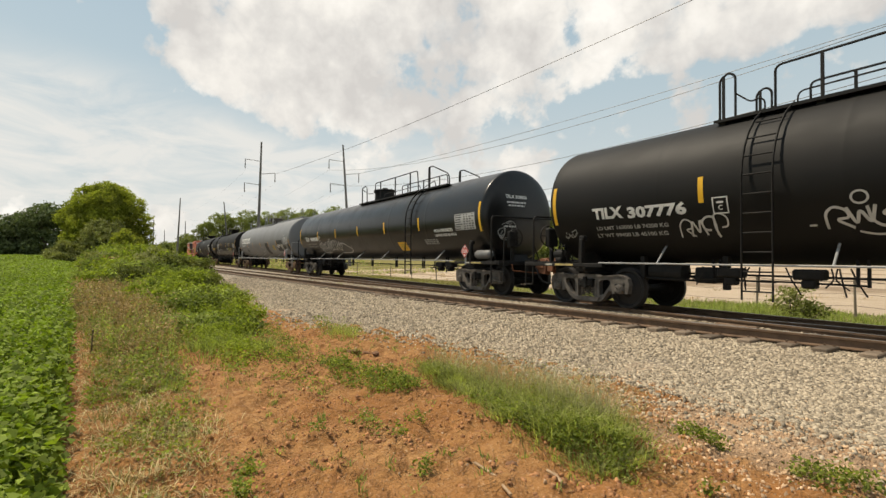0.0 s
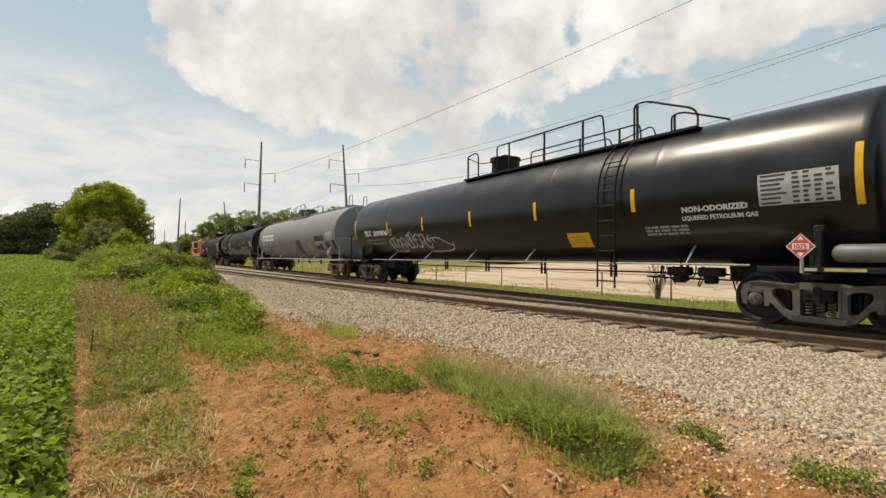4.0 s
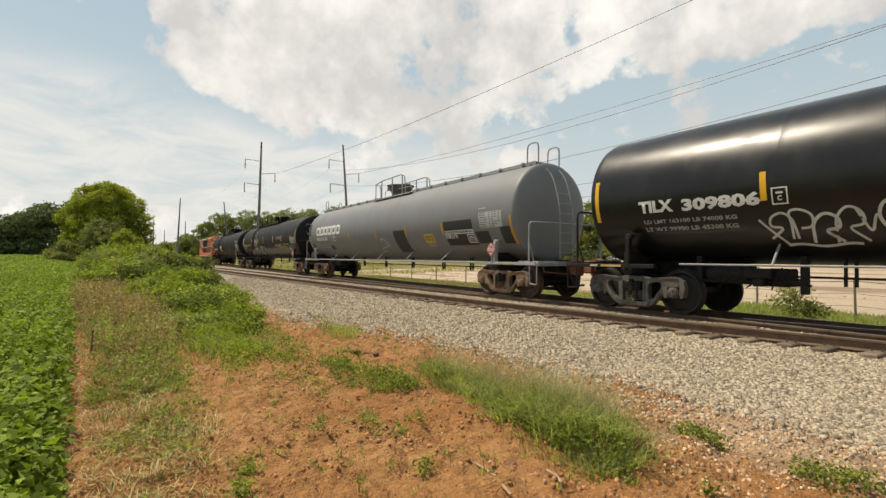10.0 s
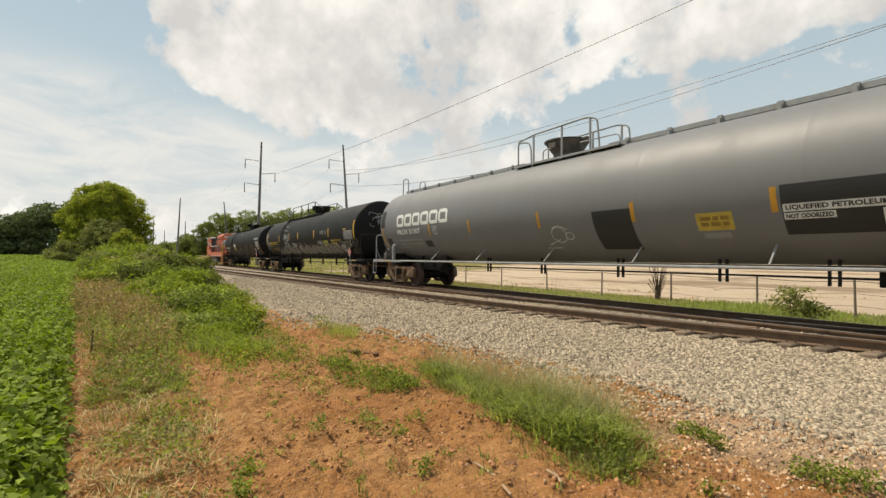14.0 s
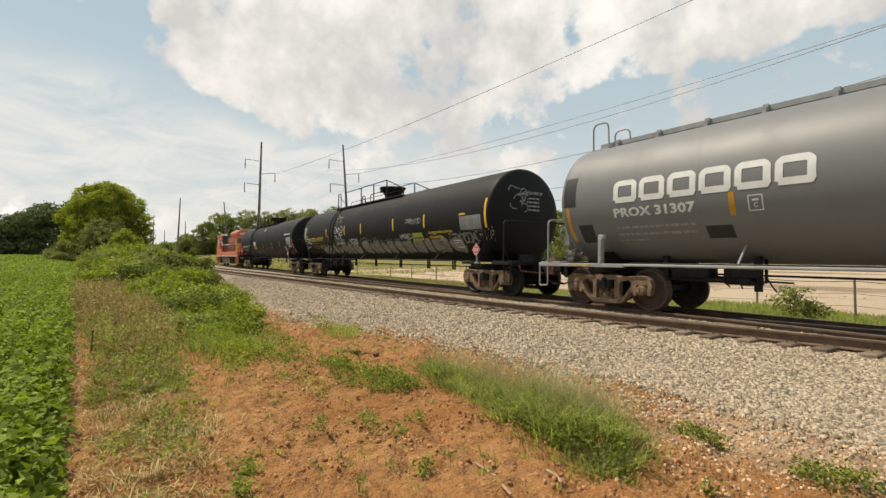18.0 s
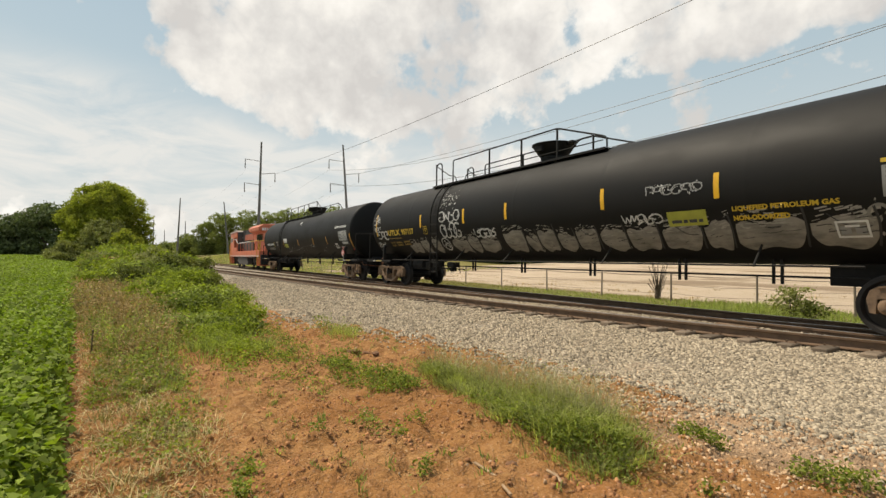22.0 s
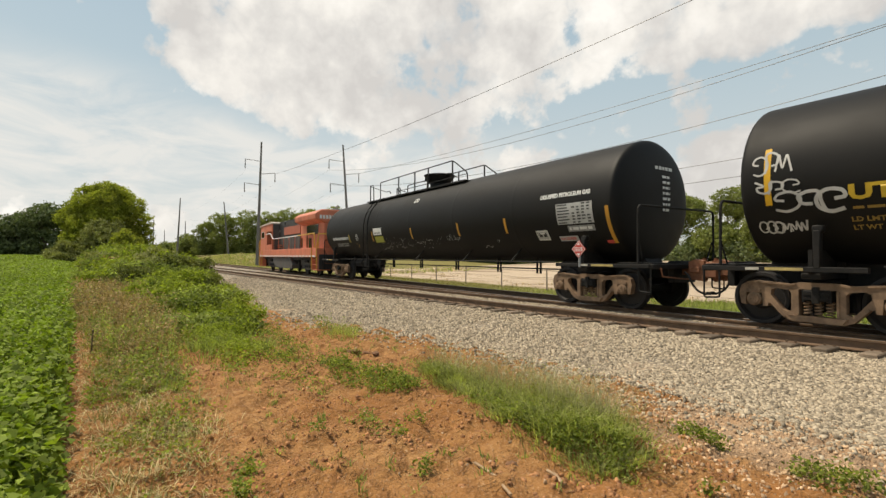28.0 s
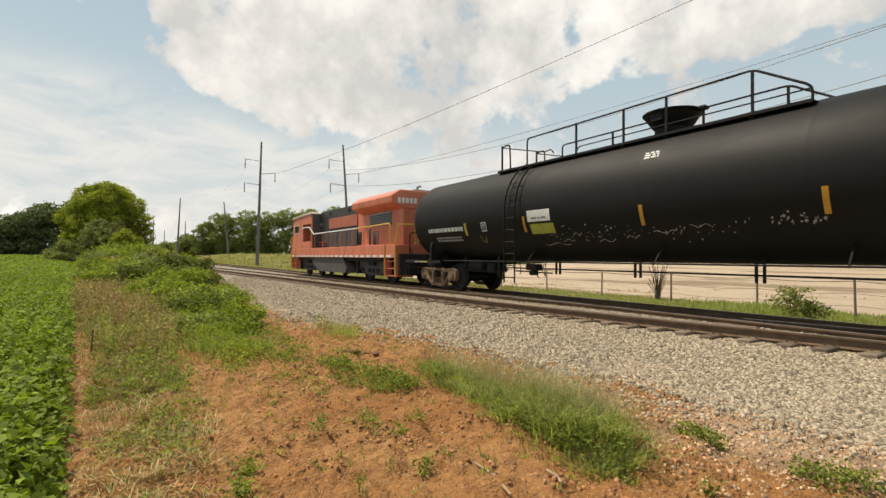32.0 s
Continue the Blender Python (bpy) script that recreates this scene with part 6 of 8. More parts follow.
    ladder(c, -4.07, 0.50, 3.78, fb, 0.46)
    top_rails(c, [("post", [(-5.25, 0.86)]), ("rail", [(-5.25, 0.80), (-5.1, 0.88), (-4.86, 0.84), (-4.83, 0)]), ("knee", [(-5.25, 0.80), (-4.3, 0.30), (-4.0, 0.28), (-3.9, 0.1)]),
                  ("rail", [(-4.12, 0), (-4.12, 0.84), (0.98, 0.86), (2.62, 0.30), (2.62, 0)]),
                  ("post", [(-2.0, 0.84)]), ("post", [(-0.46, 0.84)]), ("post", [(0.98, 0.86)]), ("knee", [(-3.4, 0), (-3.3, 0.22), (2.5, 0.24)]), ("rail", [(1.5, 0.2), (1.75, 0.40), (2.2, 0.40)])], fb)
    mesh_obj("valve_bonnet", cached("funnel_bonnet", funnel_builder, fb, 40), None, c).matrix_basis = pose(0.14, 0, 0)
    placard(c, 8.88, 1.39)
    train_pipe(c, fb, valves=(-4.9, -3.9))
    diagonal_struts(c, (-6.5, -3.0, -0.5, 3.0, 6.2), fb)
    # fifth car, behind the locomotive
    c = tank_car("black tank car for liquefied petroleum gas coupled to the locomotive", -71.05, "tank_black", fb, "cast_tan", "wheel_dark", (9.52, 8.5, 10.0, 2.1, 10.5), (9.40, 8.51, 10.1, 2.28, 10.85))
    small_lines(c, -8.59, -6.4, 1.98, 2.18, 1, 60, "letter_white")
    stripes(c, [-6.28], 1.86, 2.24, "panel_yellow", 0.12)
    small_lines(c, -8.2, -6.6, 1.68, 1.86, 2, 61)
    frame_mark(c, -5.43, -5.18, 1.95, 2.22, "letter_white", 0.03, "U")
    curve_tag(c, [lambda u: (-5.62 + 0.28 * u, 1.82 - 0.2 * math.sin(3.1 * u))], 0.03, "letter_dull", "faint red-brown sprayed mark")
    stripes(c, [9.32], 1.50, 2.33, "orange_strip")
    stripes(c, [-3.50, 0.12, 3.33, 5.75], 1.85, 2.27, "orange_strip", 0.09)
    sign(c, "white_label", -3.34, -2.50, 2.11, 2.41, "white_paint", "white label panel")
    sign(c, "lime_label", -3.28, -2.42, 1.79, 2.05, "panel_lime", "yellow-green label panel")
    small_lines(c, -3.2, -2.65, 2.16, 2.24, 1, 62, "panel_grey")
    small_lines(c, 0.08, 0.42, 3.24, 3.40, 3, 63, "letter_white")
    specks(c, -2.8, 2.2, 1.55, 1.90, 90, 64, "letter_faint", 0.018)
    specks(c, 2.5, 3.3, 1.68, 1.9, 34, 65, "letter_faint", 0.022)
    bm = bmesh.new()
    for x, z, ln in ((-3.0, 1.52, 0.9), (-2.3, 1.60, 0.4), (-1.9, 1.74, 0.3), (-1.2, 1.56, 0.5), (-0.4, 1.62, 0.35), (0.3, 1.70, 0.5), (1.1, 1.78, 0.4), (4.4, 1.50, 0.4), (5.15, 1.66, 0.12)):
        stroke(bm, [(x + ln * k / 8, z + 0.03 * math.sin(k * 1.1 + x)) for k in range(9)], 0.014, 0.007)
    tagged(part("scratches", bm, "letter_faint", c, "pale scraped lines"), kind="stuff")
    head_lines(c, 9.40, 1, [(-0.1, 0.6, 3.24, 0.08)] + [(0.15, 0.45, 3.05 - 0.13 * k, 0.06) for k in range(7)])
    lettering(c, "LIQUEFIED PETROLEUM GAS", 7.24, 2.63, 0.13, 1.63, "letter_white", 0.010)
    data_panel(c, 7.78, 8.92, 1.98, 2.48, 66, "panel_pale", "panel_dark")
    sign(c, "white_label", 8.07, 8.90, 1.80, 1.94, "panel_grey")
    small_lines(c, 8.12, 8.86, 1.82, 1.92, 1, 67, "letter_white")
    sign(c, "white_label", 7.68, 8.29, 1.58, 1.70, "panel_pale")
    lettering(c, "NON-ODORIZED", 7.72, 1.61, 0.06, 0.50, "placard_red", 0.003, 0.009)
    sign(c, "red_label", 9.08, 9.27, 1.50, 1.57, "placard_red")
    frame_mark(c, 6.93, 7.36, 1.62, 1.87, "letter_white", 0.03)
    sign(c, "white_label", 6.96, 7.33, 1.65, 1.84, "panel_pale", lift=0.004)
    for x0 in (7.0, 7.16):
        sign(c, "dark_field", x0, x0 + 0.12, 1.70, 1.80, "patch_black", lift=0.008)
    ladder(c, -3.92, 0.45, 3.78, fb, 0.44)
    top_rails(c, [("post", [(-5.26, 0.82)]), ("rail", [(-5.26, 0.76), (-5.1, 0.80), (-4.9, 0.80), (-4.86, 0)]), ("knee", [(-5.24, 0.76), (-3.4, 0.30), (-3.15, 0.34), (-3.05, 0.2)]),
                  ("rail", [(-4.12, 0), (-4.12, 0.82), (2.0, 0.84), (2.92, 0.28), (2.92, 0)]), ("post", [(-2.26, 0.84)]), ("post", [(-0.82, 0.84)]), ("post", [(0.26, 0.84)]), ("post", [(1.98, 0.84)]),
                  ("knee", [(-2.3, 0), (-2.2, 0.22), (2.88, 0.24)])], fb)
    mesh_obj("valve_bonnet", cached("funnel_bonnet", funnel_builder, fb, 40), None, c).matrix_basis = pose(-0.05, 0, 0)
    placard(c, 8.55, 1.36)
    train_pipe(c, fb, valves=(-3.7,))
    diagonal_struts(c, (-3.4, 0.4, 3.6, 6.0), fb)


make_cars()


# ---- locomotive ----
def loco_truck(car, xc):
    for d in (-1.25, 1.25):
        wheelset(car, xc + d, 0.50, "wheel_dark", "cast_grey")
    for s in (-1, 1):
        bm = bmesh.new()
        y0, y1 = sorted((s * 0.95, s * 1.12))
        prism(bm, [(-1.85, 0.62), (-1.75, 1.05), (-0.6, 1.12), (0.6, 1.12), (1.75, 1.05), (1.85, 0.62), (1.2, 0.50), (0.7, 0.32), (-0.7, 0.32), (-1.2, 0.50)], y0, y1)
        for d in (-1.25, 1.25):
            box(bm, d - 0.2, d + 0.2, y0, y1 + 0.03, 0.34, 0.66, bevel=0.03)
        for d in (-0.45, 0.0, 0.45):
            lathe(bm, [(0.44, 0.09), (0.62, 0.09)], "z", 10, centre=(d, s * 1.15, 0))
        f = part("side_frame", bm, "loco_black", car)
        f.matrix_basis = pose(xc, 0, 0)
        bm = bmesh.new()
        lathe(bm, [(-0.35, 0.09), (0.25, 0.09)], "x", 12, centre=(0, s * 1.17, 0.86))
        b = part("brake_cylinder", bm, "frame_black", f)


def make_loco():
    loco = tagged(anchor("diesel_locomotive"), "faded orange diesel locomotive with black hood and yellow rails", "locomotive")
    MOVERS.append((loco, -89.75))
    for x in (-4.9, 4.75):
        loco_truck(loco, x)
    H = 7.75
    bm = bmesh.new()
    box(bm, -H, H, -1.52, 1.52, 1.12, 1.66, bevel=0.02)
    box(bm, -H + 0.3, H - 0.3, -0.6, 0.6, 0.85, 1.29, bevel=0.02)
    part("frame", bm, "loco_orange", loco, "orange underframe with walkway")
    # black underframe; its box and cross plates also fill in for shade round the trucks
    bm = bmesh.new()
    box(bm, -6.9, 6.9, -1.30, 1.30, 0.94, 1.119)
    for x in (-6.75, -3.1, 2.95, 6.7):
        box(bm, x - 0.12, x + 0.12, -1.2, 1.2, 0.35, 1.05)
    part("underframe", bm, "frame_black", loco, "black underframe, with dark plates added for the shade around the trucks")
    bm = bmesh.new()
    for k in range(22):
        x = -H + 0.2 + k * (2 * H - 0.4) / 22
        box(bm, x, x + 0.45, -1.526, -1.521, 1.14, 1.23)
    tagged(part("sill_stripe", bm, "white_paint", loco, "row of pale reflective marks"), kind="stuff")
    bm = bmesh.new()
    prism(bm, [(-3.3, 1.11), (1.55, 1.11), (2.1, 0.62), (1.95, 0.34), (-2.25, 0.34), (-3.3, 0.78)], -1.42, 1.42)
    part("fuel_tank", bm, "loco_grey", loco, "dull grey fuel tank")
    # long hood
    bm = bmesh.new()
    prism(bm, [(-5.15, 1.67), (2.4, 1.67), (2.4, 3.76), (2.3, 3.83), (-5.05, 3.83), (-5.15, 3.76)], -0.93, 0.93)
    bmesh.ops.bevel(bm, geom=[e for e in bm.edges if e.calc_face_angle(0) > 0.8], offset=0.06, segments=2, affect="EDGES")
    hood = part("hood", bm, "loco_black", loco, "black long hood")
    for i, (x0, x1) in enumerate([(-4.75 + 0.71 * k, -4.1 + 0.71 * k) for k in range(10)]):
        bm = bmesh.new()
        box(bm, x0, x1, -0.965, -0.931, 1.72, 2.46, bevel=0.012)
        for k in range(3):
            z = 1.86 + 0.17 * k
            box(bm, x0 + 0.08, x1 - 0.08, -0.975, -0.966, z, z + 0.06)
        part("hood_door", bm, "loco_grey", hood, "weathered dark grey hood door")
    bm = bmesh.new()
    box(bm, -1.85, 2.35, -0.975, -0.936, 2.74, 3.32, bevel=0.01)
    part("hood_panel", bm, "loco_red", hood, "faded red panel")
    for x, z in ((-4.35, 3.35), (-3.3, 3.1), (-1.75, 3.62), (1.15, 3.6)):
        bm = bmesh.new()
        lathe(bm, [(0.935, 0.11), (0.96, 0.11), (0.962, 0.07)], "y", 12, centre=(x, 0, z))
        for v in bm.verts:
            v.co.y = -v.co.y
        part("hood_vent", bm, "frame_black" if z > 3.4 else "frame_grey", hood)
    for x in (-2.6, -0.6, 1.4):
        bm = bmesh.new()
        box(bm, x, x + 0.5, -0.3, 0.3, 3.82, 3.95, bevel=0.04)
        part("roof_hatch", bm, "loco_black", hood)
    # radiator section with its overhanging wings
    bm = bmesh.new()
    box(bm, 2.41, 7.0, -0.95, 0.95, 1.665, 3.3, bevel=0.03)
    rad = part("radiator_house", bm, "loco_orange", loco, "orange radiator section")
    bm = bmesh.new()
    sec = [(-0.95, 3.18), (-1.5, 3.40), (-1.53, 3.70), (-1.15, 3.96), (1.15, 3.96), (1.53, 3.70), (1.5, 3.40), (0.95, 3.18)]
    A = [bm.verts.new((2.95, y, z)) for y, z in sec]
    B = [bm.verts.new((7.35, y, z)) for y, z in sec]
    bm.faces.new(A), bm.faces.new(B[::-1])
    for i in range(len(sec)):
        bm.faces.new((A[i], A[(i + 1) % 8], B[(i + 1) % 8], B[i]))
    bmesh.ops.recalc_face_normals(bm, faces=bm.faces)
    bmesh.ops.bevel(bm, geom=bm.edges[:], offset=0.04, segments=1, affect="EDGES")
    part("radiator_wing", bm, "loco_orange", rad)
    bm = bmesh.new()
    box(bm, 3.86, 6.21, -0.965, -0.951, 2.55, 3.15, bevel=0.005)
    part("grille", bm, "glass_dark", rad, "dark intake grille")
    for x0, x1, z0, z1 in ((2.47, 2.9, 1.75, 2.38), (4.28, 4.87, 1.73, 2.34), (3.82, 4.0, 1.73, 2.5)):
        bm = bmesh.new()
        box(bm, x0, x1, -0.965, -0.951, z0, z1, bevel=0.005)
        part("side_door", bm, "glass_dark", rad, "dark open side door")
    for k in range(6):
        bm = bmesh.new()
        z = 2.58 + 0.09 * k
        box(bm, 3.9, 6.17, -0.98, -0.966, z, z + 0.035)
        part("louvre", bm, "frame_black", rad)
    bm = bmesh.new()
    for k in range(5):
        box(bm, 7.355, 7.37, -1.25 + 0.19 * k, -1.12 + 0.19 * k, 3.40, 3.62)
    tagged(part("number_marks", bm, "white_paint", rad), kind="stuff")
    bm = bmesh.new()
    box(bm, 6.98, 7.3, -0.95, 0.95, 1.67, 3.42, bevel=0.03)
    part("end_wall", bm, "loco_orange", rad, "orange hood end")
    bm = bmesh.new()
    lathe(bm, [(7.3, 0.15), (7.42, 0.15), (7.43, 0.11)], "x", 16, centre=(0, 0, 3.25))
    part("headlight", bm, "white_paint", rad)
    bm = bmesh.new()
    box(bm, 6.7, 7.2, -0.4, 0.4, 3.95, 4.04, bevel=0.02)
    tube(bm, [(6.95, -0.1, 4.02), (6.95, -0.1, 4.18), (7.2, -0.1, 4.18)], 0.05, 8)
    part("horn", bm, "frame_grey", rad)
    # cab and nose
    bm = bmesh.new()
    prism(bm, [(-7.55, 1.67), (-5.2, 1.67), (-5.2, 3.68), (-7.3, 3.60)], -1.5, 1.5)
    cab = part("cab", bm, "loco_orange", loco, "orange driver's cab")
    bm = bmesh.new()
    prism(bm, [(-7.5, 3.585), (-7.42, 3.70), (-3.6, 3.83), (-3.42, 3.76), (-3.42, 3.69), (-5.2, 3.685), (-7.3, 3.605)], -1.56, 1.56)
    part("roof", bm, "loco_pale", cab, "pale cab roof")
    for x0, x1, z0, z1 in ((-7.0, -6.05, 2.68, 3.12),):
        bm = bmesh.new()
        box(bm, x0, x1, -1.515, -1.49, z0, z1, bevel=0.01)
        w = part("window", bm, "glass_dark", cab, "dark cab side window")
        bm = bmesh.new()
        for p, q, c, d in ((x0 - 0.05, x1 + 0.05, z1 + 0.005, z1 + 0.05), (x0 - 0.05, x1 + 0.05, z0 - 0.05, z0 - 0.005), (x0 - 0.05, x0 - 0.005, z0, z1), (x1 + 0.005, x1 + 0.05, z0, z1)):
            box(bm, p, q, -1.525, -1.495, c, d)
        part("window_frame", bm, "loco_pale", w)
    # the open bay behind the cab: dado, post and dark back wall
    bm = bmesh.new()
    box(bm, -5.19, -3.42, -1.5, -1.42, 1.67, 2.08, bevel=0.01)
    box(bm, -3.56, -3.42, -1.5, -1.42, 2.085, 3.68, bevel=0.01)
    box(bm, -5.19, -3.57, -1.5, -1.42, 3.12, 3.68, bevel=0.01)
    part("bay_side", bm, "loco_orange", cab, "orange side of the open bay behind the cab")
    bm = bmesh.new()
    box(bm, -5.19, -3.42, -1.41, -0.94, 1.67, 1.72)
    box(bm, -3.50, -3.44, -1.41, -0.94, 1.73, 3.66)
    part("bay_floor", bm, "loco_grey", cab)
    bm = bmesh.new()
    for z in (1.82, 1.98):
        box(bm, -3.40, -2.2, -1.1, -0.97, z, z + 0.035)
    part("hood_step", bm, "loco_orange", loco)
    bm = bmesh.new()
    prism(bm, [(-7.95, 1.67), (-7.56, 1.67), (-7.45, 2.55), (-7.8, 2.45), (-7.95, 2.2)], -0.95, 0.95)
    part("nose", bm, "loco_orange", loco, "low orange nose")
    # steps, rails, couplers
    for sx in (-1, 1):
        for s in (-1, 1):
            bm = bmesh.new()
            box(bm, sx * 7.7 - 0.03, sx * 7.7 + 0.03, s * 1.1 - 0.4, s * 1.1 + 0.4, 0.34, 1.115, bevel=0.01)
            box(bm, sx * 6.72 - 0.03, sx * 6.72 + 0.03, s * 1.1 - 0.4, s * 1.1 + 0.4, 0.34, 1.115, bevel=0.01)
            for z in (0.36, 0.66, 0.96):
                box(bm, sx * 7.21 - 0.46, sx * 7.21 + 0.46, s * 1.25 - 0.2, s * 1.25 + 0.2, z, z + 0.04)
            part("step", bm, "loco_orange", loco, "orange corner step")
            bm = bmesh.new()
            tube(bm, [(sx * 6.75, s * 1.54, 0.4), (sx * 6.75, s * 1.54, 1.7)], 0.028, 6)
            part("step_rail", bm, "loco_yellow", loco, "yellow step rail")
            bm = bmesh.new()
            tube(bm, rounded([(sx * 7.72, s * 1.54, 0.45), (sx * 7.72, s * 1.54, 1.75), (sx * 7.95, s * 1.5, 2.46), (sx * 7.95, s * 0.75, 2.46), (sx * 7.95, s * 0.75, 1.67)], 0.15), 0.028, 7)
            part("grab_rail", bm, "loco_yellow", loco, "yellow grab rail")
        bm = bmesh.new()
        box(bm, sx * 7.86 - 0.06, sx * 7.86 + 0.06, -1.45, 1.45, 0.42, 1.28, bevel=0.02)
        part("end_plate", bm, "loco_black", loco)
        bm = bmesh.new()
        for y in (-1.45, -0.5, 0.5, 1.45):
            tube(bm, [(sx * 7.75, y, 1.6), (sx * 7.75, y, 2.5)], 0.025, 6)
        tube(bm, [(sx * 7.75, -1.45, 2.5), (sx * 7.75, 1.45, 2.5)], 0.025, 6)
        part("end_rail", bm, "loco_yellow", loco)
        c = mesh_obj("coupler", cached("coupler", coupler_builder, "coupler_rust", 40), None, loco)
        c.matrix_basis = pose(0, 0, 0, 0, 0, 0 if sx > 0 else 180) @ pose(7.8, 0, 0)
        h = mesh_obj("air_hose", cached("air_hose", hose_builder, "rubber", 40), None, loco)
        h.matrix_basis = pose(0, 0, 0, 0, 0, 0 if sx > 0 else 180) @ pose(7.8, 0, 0)
    for s in (-1, 1):
        bm = bmesh.new()
        tube(bm, rounded([(-5.3, s * 1.53, 2.93), (-3.85, s * 1.53, 2.93), (-3.0, s * 1.5, 2.48), (3.7, s * 1.5, 2.5)], 0.1), 0.03, 7)
        rail = part("walkway_rail", bm, "white_paint", loco, "pale tube rail along the walkway")
        for k in range(7):
            x = -2.8 + k * 1.45
            bm = bmesh.new()
            tube(bm, [(x, s * 1.5, 1.66), (x, s * 1.5, 2.49)], 0.022, 6)
            part("stanchion", bm, "loco_orange", rail)
        bm = bmesh.new()
        tube(bm, rounded([(3.72, s * 1.5, 2.5), (7.15, s * 1.5, 2.54), (7.2, s * 1.5, 1.66)], 0.12), 0.032, 7)
        part("rear_rail", bm, "loco_yellow", loco, "yellow walkway rail")


make_loco()


# ---- power line ----
def pole_thing(base, top, arms, thick=0.30):
    base, top = Vector(base), Vector(top)
    p = tagged(anchor("utility_pole"), "tall slender steel transmission pole with short arms", "utility pole", "poles of the power line")
    p.matrix_basis = Matrix.Translation(base)
    d = top - base
    bm = bmesh.new()
    n = 8
    rings = []
    for i in range(5):
        c, r = d * (i / 4), thick * (1 - 0.55 * i / 4)
        rings.append([bm.verts.new(c + Vector((r * math.cos(a), r * math.sin(a), 0))) for a in (2 * math.pi * k / n for k in range(n))])
    for A, B in zip(rings, rings[1:]):
        for k in range(n):
            bm.faces.new((A[k], A[(k + 1) % n], B[(k + 1) % n], B[k]))
    bm.faces.new(rings[-1])
    part("shaft", bm, "pole_steel", p)
    for side, h, length in arms:
        c = d * ((h - base.z) / d.z)
        along = Vector((0.30, 0.954, 0.0)) * side
        bm = bmesh.new()
        tube(bm, [c, c + along * length + Vector((0, 0, 0.25))], 0.045, 6)
        arm = part("arm", bm, "pole_steel", p)
        bm = bmesh.new()
        tip = c + along * length + Vector((0, 0, 0.25))
        lathe(bm, [(-1.5, 0.04), (-1.45, 0.09), (-1.2, 0.09), (-1.15, 0.05), (-0.8, 0.09), (-0.6, 0.05), (-0.3, 0.08), (0.05, 0.04)], "z", 8, centre=tip)
        part("insulator", bm, "pole_steel", arm)
    return p


def wire(a, b, sag, r=0.019, name="power_cable"):
    a, b = Vector(a), Vector(b)
    bm = bmesh.new()
    pts = []
    for i in range(33):
        u = i / 32
        q = a.lerp(b, u)
        pts.append((q.x, q.y, q.z - 4 * sag * u * (1 - u)))
    tube(bm, pts, r, 5)
    return tagged(bm_obj(name, bm, "wire"), "thin dark overhead power cable", "cable", "cables of the power line")


def make_power_line():
    A = [((-84.1, 16.8, -0.6), (-83.4, 17.1, 20.1)), ((-182.3, 11.1, 0.5), (-181.5, 11.8, 20.3)), ((-279.8, 6.5, 0.5), (-279.5, 6.7, 19.0)), ((-377, 1.4, 0.5), (-377, 1.4, 19.0)), ((14.5, 22.4, -0.6), (14.5, 22.4, 20.1))]
    B = [((-75.8, 29.8, -0.6), (-76.2, 28.5, 19.7)), ((-173.2, 25.6, 0.5), (-173.8, 24.0, 19.1)), ((-271, 20, 0.5), (-271.1, 20.0, 18.6)), ((-368, 15, 0.5), (-368, 15, 18.6)), ((21.6, 33.0, -0.6), (21.6, 33.0, 19.7))]
    for row in (A, B):
        for i, (b, t) in enumerate(row):
            pole_thing(b, t, [(-1, 16.9, 2.4), (1, 14.8, 2.3), (-1, 13.0, 2.4)] if i in (0, 4) else [], 0.30 if i in (0, 4) else 0.34)
    wire((-83.0, 19.4, 15.0), (14.9, 24.6, 15.0), 1.2)
    wire((-75.6, 30.7, 15.0), (22.2, 35.2, 15.0), 1.35)
    wire((-76.8, 26.4, 15.4), (21.0, 30.9, 15.4), 3.9)
    wire((-76.8, 26.4, 13.0), (21.0, 30.9, 13.0), 3.8)
    wire((-76.0, 28.9, 9.6), (21.6, 33.2, 9.6), 2.3)
    wire((-76.0, 28.9, 8.2), (21.6, 33.2, 8.2), 2.0)
    for (a, b) in ((A[0][1], A[1][1]), (B[0][1], B[1][1])):
        for z, o in ((15.4, -2.2), (13.4, 2.2), (11.6, -2.2)):
            wire((a[0], a[1] + o, z), (b[0], b[1] + o, z), 2.5, 0.006)


make_power_line()


# ---- fence behind the line ----
def make_fence():
    f = tagged(anchor("wire_fence"), "low rusty wire fence on thin metal posts", "fence")
    xs = [-5.73, -8.49, -11.74, -15.24, -18.84, -22.62]
    while xs[-1] > -75:
        xs.append(xs[-1] - 3.75)
    xs = [3.3, 0.3, -2.7] + xs
    rng = random.Random(8)
    for x in xs:
        bm = bmesh.new()
        z = 0.56 + rng.uniform(-0.05, 0.05)
        tube(bm, [(0, 0, 0), (rng.uniform(-0.03, 0.03), 0, z + 0.62)], 0.035, 7)
        p = part("post", bm, "fence_metal", f)
        p.matrix_basis = pose(x, 18.5, -0.62)
    for z in (0.50, 0.12, -0.25):
        bm = bmesh.new()
        pts = []
        for a, b in zip(xs, xs[1:]):
            for k in range(4):
                u = k / 4
                pts.append((a + (b - a) * u, 18.5, z - 0.06 * 4 * u * (1 - u)))
        tube(bm, pts, 0.014 if z > 0.4 else 0.007, 5)
        part("strand", bm, "fence_metal", f)


make_fence()


